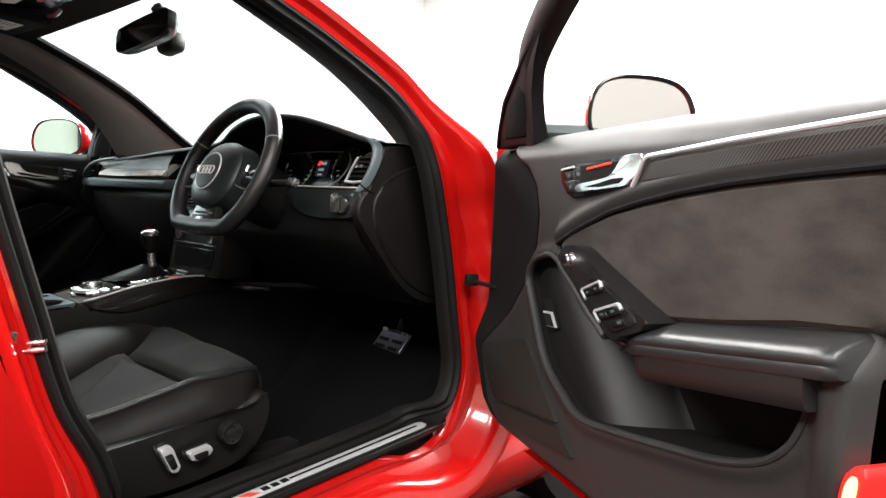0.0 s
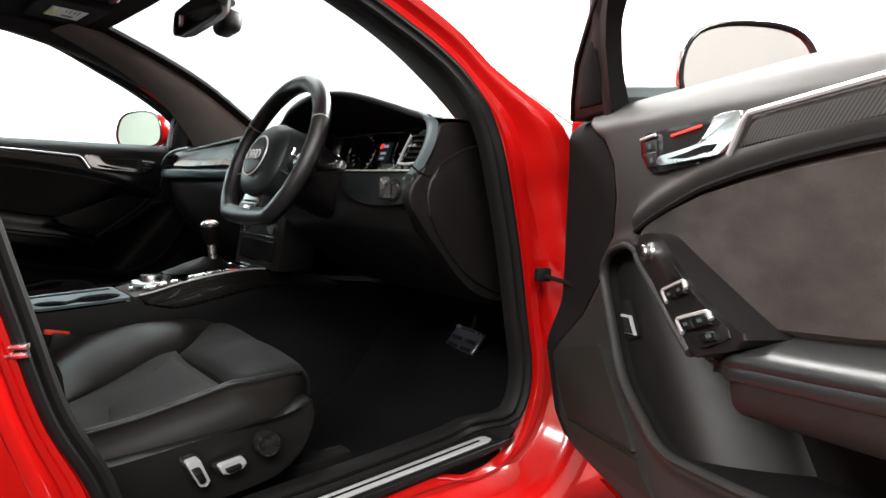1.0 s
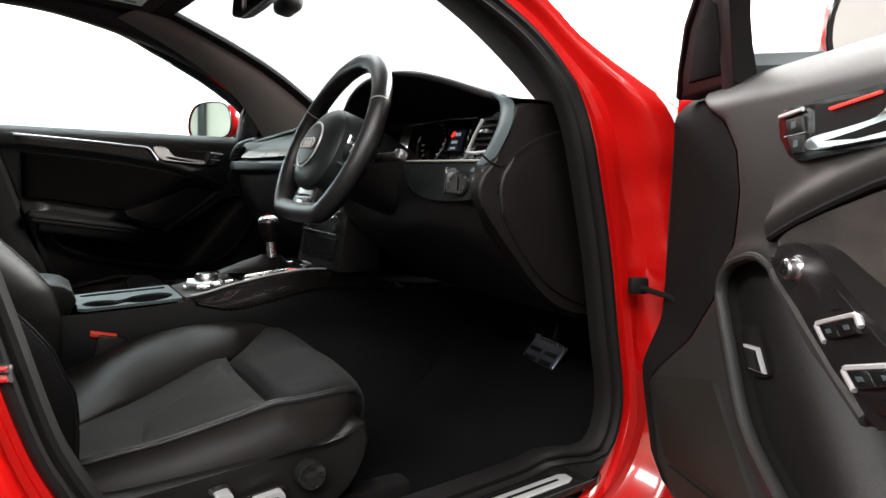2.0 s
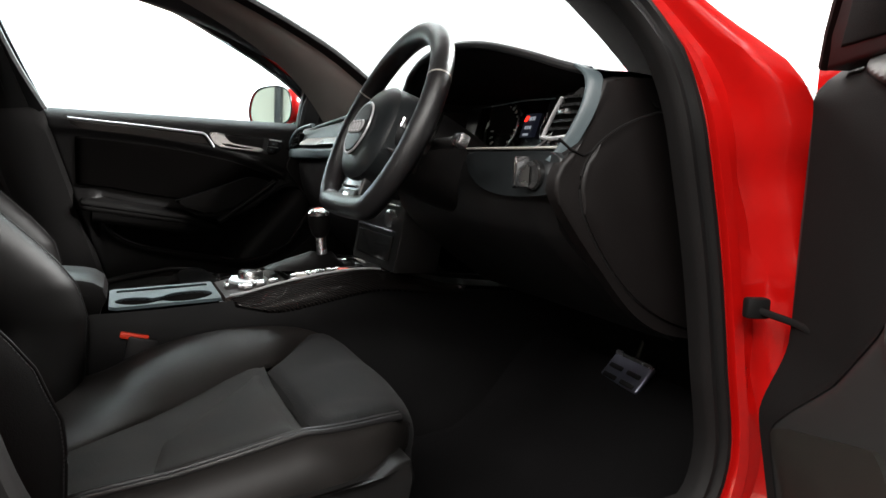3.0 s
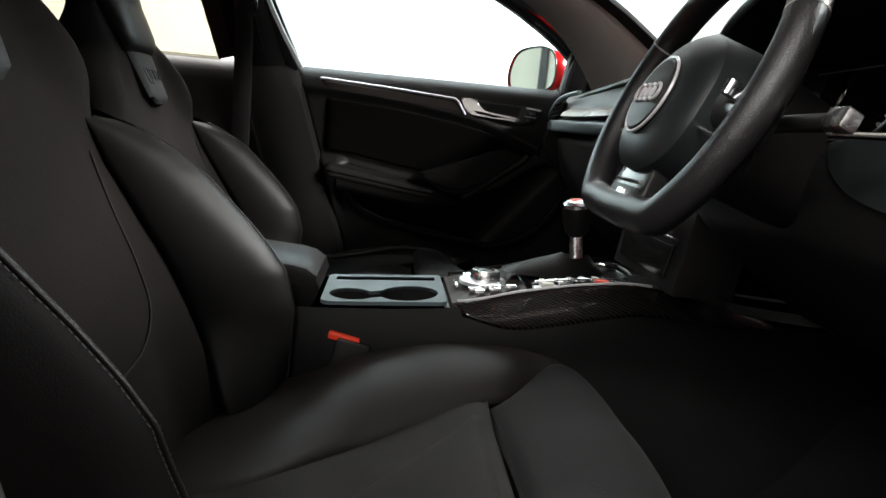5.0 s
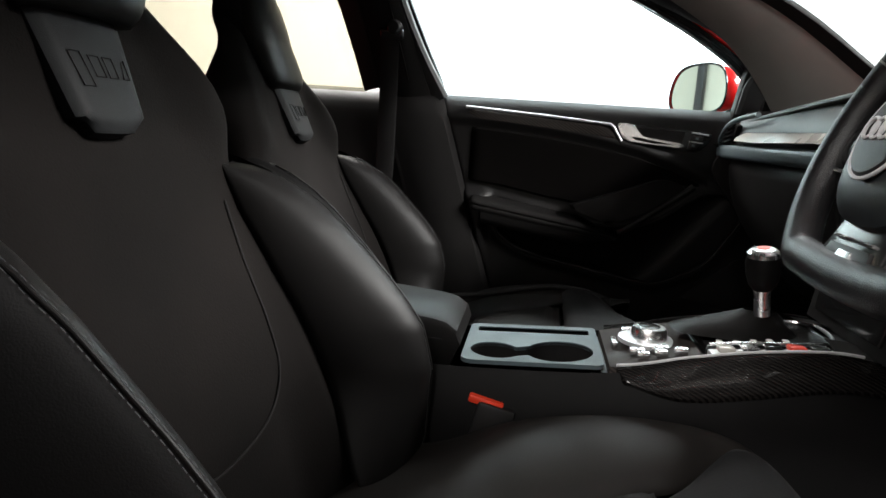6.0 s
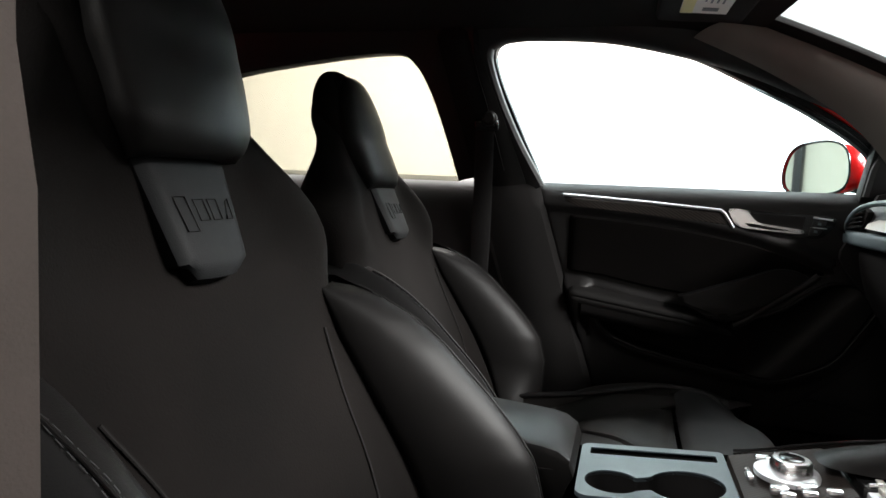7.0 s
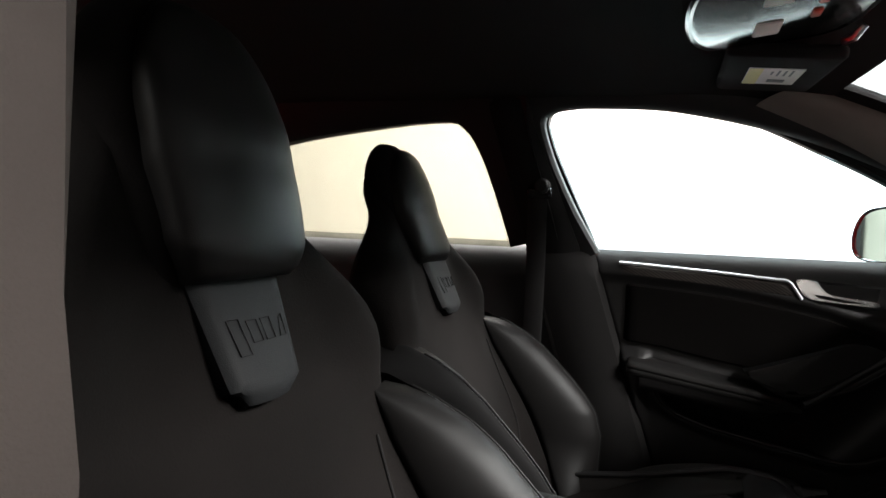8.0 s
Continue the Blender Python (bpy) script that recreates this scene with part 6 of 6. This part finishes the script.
# ---- centre console ----
console = thing("centre_console", "black centre console with cup holders and carbon fibre flanks", "centre console")


def build_console():
    def top_z(y):
        return lerp_table([(-0.40, 0.600), (-0.30, 0.601), (-0.165, 0.613), (-0.10, 0.628), (-0.03, 0.644), (0.03, 0.653), (0.128, 0.660), (0.17, 0.672), (0.26, 0.715)], y)
    def top(u, v):
        y = -0.40 + 0.62 * v
        return Vector((0.105 * u, y, top_z(y) - 0.012 - 0.004 * u * u))
    part("console_top", sheet(BM(), top, -1, 1, 0.36, 1, 10, 24), PLASTIC, console, "black console top")
    EDGE = [(p.x, p.y) for p in spline([(-0.62, 0.596, 0), (-0.37, 0.598, 0), (-0.165, 0.612, 0), (-0.065, 0.635, 0), (0.03, 0.653, 0), (0.128, 0.661, 0), (0.22, 0.646, 0), (0.32, 0.624, 0), (0.46, 0.612, 0), (0.64, 0.604, 0)], 60)]
    DROP = [(p.x, p.y) for p in spline([(-0.168, 0.012, 0), (-0.13, 0.032, 0), (-0.08, 0.052, 0), (0.0, 0.056, 0), (0.10, 0.048, 0), (0.22, 0.036, 0), (0.36, 0.012, 0)], 40)]
    for s in (1, -1):
        def side(u, v, s=s):
            y = -0.62 + 1.26 * u
            return Vector((s * (0.104 + 0.050 * smooth(0.0, 1.0, v) + 0.010 * math.sin(math.pi * min(1.0, v * 3))), y, lerp_table(EDGE, y) - 0.004 - 0.36 * v))
        part("console_side", sheet(BM(), side, 0, 1, 0, 1, 40, 16), CONSOLESIDE, console, "black console side")

        def flank(u, v, s=s):
            y = -0.160 + 0.515 * u
            return Vector((s * (0.100 + 0.020 * math.sin(math.pi * 0.5 * v)), y + 0.02 * v * (1 - u), lerp_table(EDGE, y) + 0.004 - lerp_table(DROP, y) * v))
        part("carbon_flank", pad(BM(), flank, 0, 1, 0, 1, 60, 10, 0.003, 0.010, 0.04, (s, 0, 0)), SHADEDCARBON, console, "lacquered carbon fibre flank")
        part("flank_edging", tube(BM(), [Vector((s * 0.098, y, lerp_table(EDGE, y) + 0.005)) for y in np.linspace(-0.16, 0.15, 24)], 0.0022, 0.0022, 6), SATIN if s > 0 else GLOSS, console, "thin flank edging")
        part("console_shoulder", sheet(BM(), lambda u, v, s=s: Vector((s * (0.102 - 0.06 * v), 0.12 + 0.52 * u, lerp_table(EDGE, 0.12 + 0.52 * u) + 0.003 + 0.006 * v)), 0, 1, 0, 1, 20, 4), LINER, console)
    # cup holder tray
    out = [(-0.085, -0.375), (0.085, -0.375), (0.095, -0.365), (0.095, -0.175), (-0.095, -0.175), (-0.095, -0.365)]
    zt = lambda p, q, h: (p, q, h + top_z(q) - 0.004)
    cups = []
    for cx, cy, r, s in ((0.034, -0.235, 0.049, 1), (0.040, -0.328, 0.037, -1)):
        gap = math.asin(0.021 / r)
        for k in range(25):
            th = gap + (2 * math.pi - 2 * gap) * k / 24 - math.pi / 2
            cups.append((cx + s * r * math.cos(th), cy + s * r * math.sin(th)))
    tray = part("cup_tray", frame_with_holes(out, [cups, [(-0.052, -0.362), (-0.052, -0.186), (-0.078, -0.186), (-0.078, -0.362)]], zt), GREYTRIM, console, "satin grey cup holder frame")
    part("cup_well", well(cups, zt, 0.07), LINER, tray, "black cup well")
    part("coin_slot", well([(-0.052, -0.362), (-0.052, -0.186), (-0.078, -0.186), (-0.078, -0.362)], zt, 0.03), LINER, tray, "black slot")
    # control panel with knob and keys
    pan = [(0.092, -0.168), (0.092, -0.045), (-0.092, -0.045), (-0.092, -0.168)]
    panel = part("control_panel", plate(BM(), pan, zt, -0.01, 0.004, 0.002), CARBON, console, "dark lacquered control panel")
    m = Matrix.Translation((0.0, -0.105, top_z(-0.105) + 0.0))
    knob = part("control_knob", turned(BM(), m, [(0.030, 0), (0.030, 0.004), (0.026, 0.008), (0.0255, 0.020), (0.023, 0.024), (0.016, 0.0245)], 36), CHROME, panel, "chrome rotary control knob")
    part("knob_cap", turned(BM(), m, [(0.0155, 0.0240), (0.0155, 0.0255), (0.012, 0.0268)], 24), GLOSS, knob)
    part("knob_ring", turned(BM(), m, [(0.044, 0.0), (0.044, 0.006), (0.034, 0.008)], 36), ALU, panel, "silver knob surround")
    for x, y, w, d, rz in ((0.052, -0.128, 0.014, 0.022, 0), (0.052, -0.098, 0.014, 0.024, 0), (-0.052, -0.128, 0.014, 0.022, 0), (-0.052, -0.098, 0.014, 0.024, 0), (0.072, -0.122, 0.012, 0.018, 0), (0.072, -0.098, 0.012, 0.018, 0), (0.0, -0.154, 0.034, 0.008, 0), (0.072, -0.072, 0.012, 0.018, 0)):
        part("control_key", rbox(BM(), pose(x, y, top_z(y) + 0.006, 4, 0, rz), (w, d, 0.010), 0.003), CHROME, panel, "chrome control key")
    # gear lever with gaiter
    gate = part("lever_surround", plate(BM(), [(0.050, -0.035), (0.054, 0.10), (0.03, 0.135), (-0.05, 0.135), (-0.070, 0.10), (-0.066, -0.035)], zt, -0.01, 0.006, 0.003), GLOSS, console, "gloss black lever surround")
    part("surround_edging", tube(BM(), [Vector(zt(p, q, 0.007)) for p, q in spline2([(0.050, -0.03), (0.053, 0.10), (0.03, 0.137), (-0.05, 0.137), (-0.070, 0.10), (-0.066, -0.03)], 30)], 0.003, 0.003, 8), CHROME, gate, "chrome lever surround edging")
    for k in range(5):
        part("gear_mark", rbox(BM(), pose(0.040, -0.015 + 0.022 * k, top_z(-0.015 + 0.022 * k) + 0.004), (0.010, 0.008, 0.002), 0.0005), LABEL, gate)
    kp = part("key_plate", plate(BM(), [(0.062, -0.035), (0.062, 0.125), (0.088, 0.125), (0.088, -0.035)], zt, -0.01, 0.005, 0.002), ALU, console, "silver key plate")
    for k, c in enumerate((INLAY, CHROME, GLOSS, REDTAG, GLOSS)):
        part("plate_key", rbox(BM(), pose(0.075, -0.015 + 0.030 * k, top_z(-0.015 + 0.030 * k) + 0.004), (0.018, 0.022, 0.008), 0.002), c, kp)
    g0 = Vector((0.0, 0.045, top_z(0.04)))
    bm = BM()
    rows = []
    for k in range(9):
        f = k / 8
        w = 0.036 * (1 - f) ** 1.2 + 0.012
        row = []
        for i in range(20):
            th = 2 * math.pi * i / 20
            rr = w * (1 + 0.05 * math.sin(th * 5 + k))
            row.append(g0 + Vector((rr * 1.05 * math.cos(th) - 0.006 * (1 - f), rr * 1.9 * math.sin(th) - 0.034 * (1 - f) ** 1.3, 0.038 * f ** 0.8)))
        rows.append(row)
    loft(bm, rows, False, True)
    lever = thing("gear_lever", "leather and chrome gear lever on the console", "gear lever")
    part("gaiter", bm, LEATHER, lever, "black leather gaiter")
    lm = Matrix.Translation(g0 + Vector((0.012, 0.0, 0.034))) @ pose(0, 0, 0, 8, 6, 0)
    part("lever_shaft", turned(BM(), lm, [(0.011, 0), (0.011, 0.035), (0.013, 0.04)], 20), CHROME, lever, "chrome lever shaft")
    part("lever_knob", turned(BM(), lm, [(0.013, 0.038), (0.019, 0.046), (0.023, 0.062), (0.024, 0.078), (0.022, 0.088)], 28), LEATHER, lever, "black leather knob")
    part("lever_cap", turned(BM(), lm, [(0.0225, 0.087), (0.022, 0.093), (0.016, 0.098), (0.008, 0.099)], 28), CHROME, lever, "chrome knob cap")
    part("lever_badge", turned(BM(), lm, [(0.009, 0.0985), (0.009, 0.1003), (0.006, 0.1005)], 18), REDTAG, lever)
    # armrest
    arm = thing("armrest", "padded leather centre armrest behind the cup holders", "armrest")
    prof = spline([(-0.385, 0.600, 0), (-0.378, 0.628, 0), (-0.40, 0.650, 0), (-0.46, 0.658, 0), (-0.56, 0.664, 0), (-0.70, 0.668, 0), (-0.70, 0.56, 0), (-0.43, 0.560, 0)], 40, True)
    rows = []
    for x, k in ((-0.083, 0.80), (-0.080, 0.93), (-0.070, 1.0), (0.0, 1.01), (0.070, 1.0), (0.080, 0.93), (0.083, 0.80)):
        rows.append([Vector((x - 0.035 + 0.03, -0.54 + (p.x + 0.54) * (0.97 + 0.03 * k), 0.60 + (p.y - 0.60) * k)) for p in prof])
    bm = BM()
    vs = loft(bm, rows, False, True)
    cap(bm, vs[0])
    cap(bm, vs[-1])
    part("armrest_pad", bm, LEATHER, arm, "black leather pad")
    part("armrest_base", rbox(BM(), pose(-0.005, -0.56, 0.555), (0.15, 0.30, 0.07), 0.012, 3), PLASTIC, arm, "black plastic armrest base")
    part("armrest_seam", tube(BM(), [Vector((x, y, 0.622)) for x, y in ((-0.09, -0.66), (-0.0895, -0.50), (-0.087, -0.405), (-0.078, -0.381), (0.068, -0.381), (0.077, -0.405), (0.0795, -0.50), (0.08, -0.66))], 0.0016, 0.0016, 6), LINER, arm)


def spline2(pts, n):
    return [(p.x, p.y) for p in spline([(a, b, 0) for a, b in pts], n)]


def frame_with_holes(outer, holes, place):
    """A flat frame around rectangular openings, with raised rims."""
    bm = BM()
    edges = []
    for poly in [rounded(outer)] + [rounded(h, 0.004) for h in holes]:
        vs = [bm.verts.new((p, q, 0)) for p, q in poly]
        for i in range(len(vs)):
            edges.append(bm.edges.new((vs[i], vs[(i + 1) % len(vs)])))
    bmesh.ops.triangle_fill(bm, edges=edges, use_beauty=True)
    r = bmesh.ops.extrude_face_region(bm, geom=list(bm.faces))
    for v in [g for g in r["geom"] if isinstance(g, bmesh.types.BMVert)]:
        v.co.z = 0.006
    for v in bm.verts:
        v.co = Vector(place(*v.co))
    return bm


def well(poly, place, depth):
    """An open-topped hollow."""
    bm = BM()
    p = rounded(poly, 0.004)
    vs = loft(bm, [[Vector(place(a, b, 0.004)) for a, b in p], [Vector(place(a, b, -depth)) for a, b in p]], False, True)
    cap(bm, vs[-1])
    return bm


build_console()

# ---- pedal, mirror, visor, roof console ----
pedal = thing("brake_pedal", "brushed metal brake pedal with black rubber pads", "pedal")
pm = pose(0.374, 0.604, 0.476, -40, 0, -6)
part("pedal_plate", rbox(BM(), pm, (0.132, 0.012, 0.066), 0.005, 3), STEEL, pedal, "polished metal plate")
for k in range(2):
    for j in range(2):
        part("rubber_pad", rbox(BM(), pm @ Matrix.Translation((-0.031 + 0.062 * k, -0.007, -0.024 + 0.024 * j)), (0.044, 0.006, 0.010), 0.002), RUBBER, pedal, "black rubber pad")
# Chrome roll added to draw the highlight along the plate's top.
part("pedal_glint", tube(BM(), [pm @ Vector((-0.064, -0.003, 0.032)), pm @ Vector((0.064, -0.003, 0.032))], 0.006, 0.006, 10), CHROME, pedal, "chrome roll added for the glint on the pedal top")
part("pedal_arm", tube(BM(), [(0.374, 0.625, 0.48), (0.372, 0.652, 0.55), (0.370, 0.645, 0.66)], 0.010, 0.008, 8), PLASTIC, pedal)

mirror = thing("rear_view_mirror", "black rear-view mirror hanging at the windscreen", "mirror")
mm = pose(0.062, -0.005, 1.292, -8, -9, 8)
bm = BM()
prof = spline([(-0.115, 0.020, 0), (-0.105, 0.032, 0), (0.0, 0.036, 0), (0.105, 0.032, 0), (0.118, 0.012, 0), (0.112, -0.026, 0), (0.06, -0.036, 0), (-0.06, -0.036, 0), (-0.112, -0.028, 0)], 44, True)
vs = loft(bm, [[mm @ Vector((p.x * k, d, p.y * k)) for p in prof] for d, k in ((-0.012, 0.95), (-0.013, 0.99), (-0.008, 1.0), (0.010, 0.98), (0.026, 0.84), (0.034, 0.55))], False, True)
cap(bm, vs[-1])
part("mirror_housing", bm, GLOSS, mirror, "black mirror housing")
bm = BM()
vs = loft(bm, [[mm @ Vector((p.x * k, -0.0122, p.y * k)) for p in prof] for k in (0.955, 0.5, 0.05)], False, True)
cap(bm, vs[-1])
part("mirror_glass", bm, MIRROR, mirror, "mirror glass")
part("mirror_arm", tube(BM(), [mm @ Vector((0.0, 0.02, 0.01)), mm @ Vector((0.0, 0.07, 0.05)), Vector((0.02, 0.04, 1.372))], 0.016, 0.02, 10), PLASTIC, mirror, "black mirror arm")
part("sensor_pod", rbox(BM(), mm @ Matrix.Translation((0.005, 0.070, -0.006)), (0.075, 0.05, 0.055), 0.016, 3), PLASTIC, mirror, "black sensor pod")

visor = thing("sun_visor", "black sun visor with a white and yellow warning label", "sun visor")
vm = pose(-0.42, -0.215, 1.345, -4, 3, 0)
part("visor_panel", rbox(BM(), vm, (0.40, 0.17, 0.022), 0.009, 3), LINER, visor, "dark cloth visor")
part("warning_label", rbox(BM(), vm @ Matrix.Translation((0.025, 0.0, -0.0118)), (0.16, 0.085, 0.0012), 0), LABEL, visor, "white warning label")
part("label_band", rbox(BM(), vm @ Matrix.Translation((0.025, -0.031, -0.0127)), (0.16, 0.022, 0.0008), 0), YELLOW, visor, "yellow label band")
for k, w in enumerate((0.055, 0.048, 0.052, 0.030)):
    part("label_bar", rbox(BM(), vm @ Matrix.Translation((0.065, 0.026 - 0.010 * k, -0.0128)), (w, 0.0035, 0.0006), 0), GREYTRIM, visor)
part("label_symbol", rbox(BM(), vm @ Matrix.Translation((-0.015, 0.010, -0.0128)), (0.028, 0.028, 0.0006), 0), GREYTRIM, visor)
part("visor_clip", tube(BM(), [(-0.225, -0.14, 1.345), (-0.205, -0.13, 1.345), (-0.195, -0.12, 1.36)], 0.006, 0.006, 8), CHROME, visor, "chrome visor clip")

over = thing("roof_console", "gloss black roof console with reading lamps", "roof console")
om = pose(-0.06, -0.235, 1.360, 8, 0, 0)
bm = BM()
prof = spline([(-0.18, 0.0, 0), (-0.16, 0.09, 0), (0.0, 0.115, 0), (0.16, 0.09, 0), (0.18, 0.0, 0), (0.15, -0.10, 0), (0.0, -0.125, 0), (-0.15, -0.10, 0)], 44, True)
vs = loft(bm, [[om @ Vector((p.x * k, p.y * k, d)) for p in prof] for d, k in ((0.02, 1.04), (-0.006, 1.03), (-0.010, 1.0), (-0.008, 0.96), (-0.012, 0.9), (-0.014, 0.3))], False, True)
cap(bm, vs[-1])
part("console_cover", bm, GLOSS, over, "gloss black cover")
for x in (-0.07, 0.07):
    part("reading_lamp", rbox(BM(), om @ Matrix.Translation((x, -0.02, -0.014)), (0.06, 0.035, 0.006), 0.003), LABEL, over, "white reading lamp lens")
for x in (-0.03, 0.03):
    part("lamp_switch", rbox(BM(), om @ Matrix.Translation((x, 0.035, -0.014)), (0.03, 0.012, 0.006), 0.002), REDTAG, over, "red-lit lamp switch")
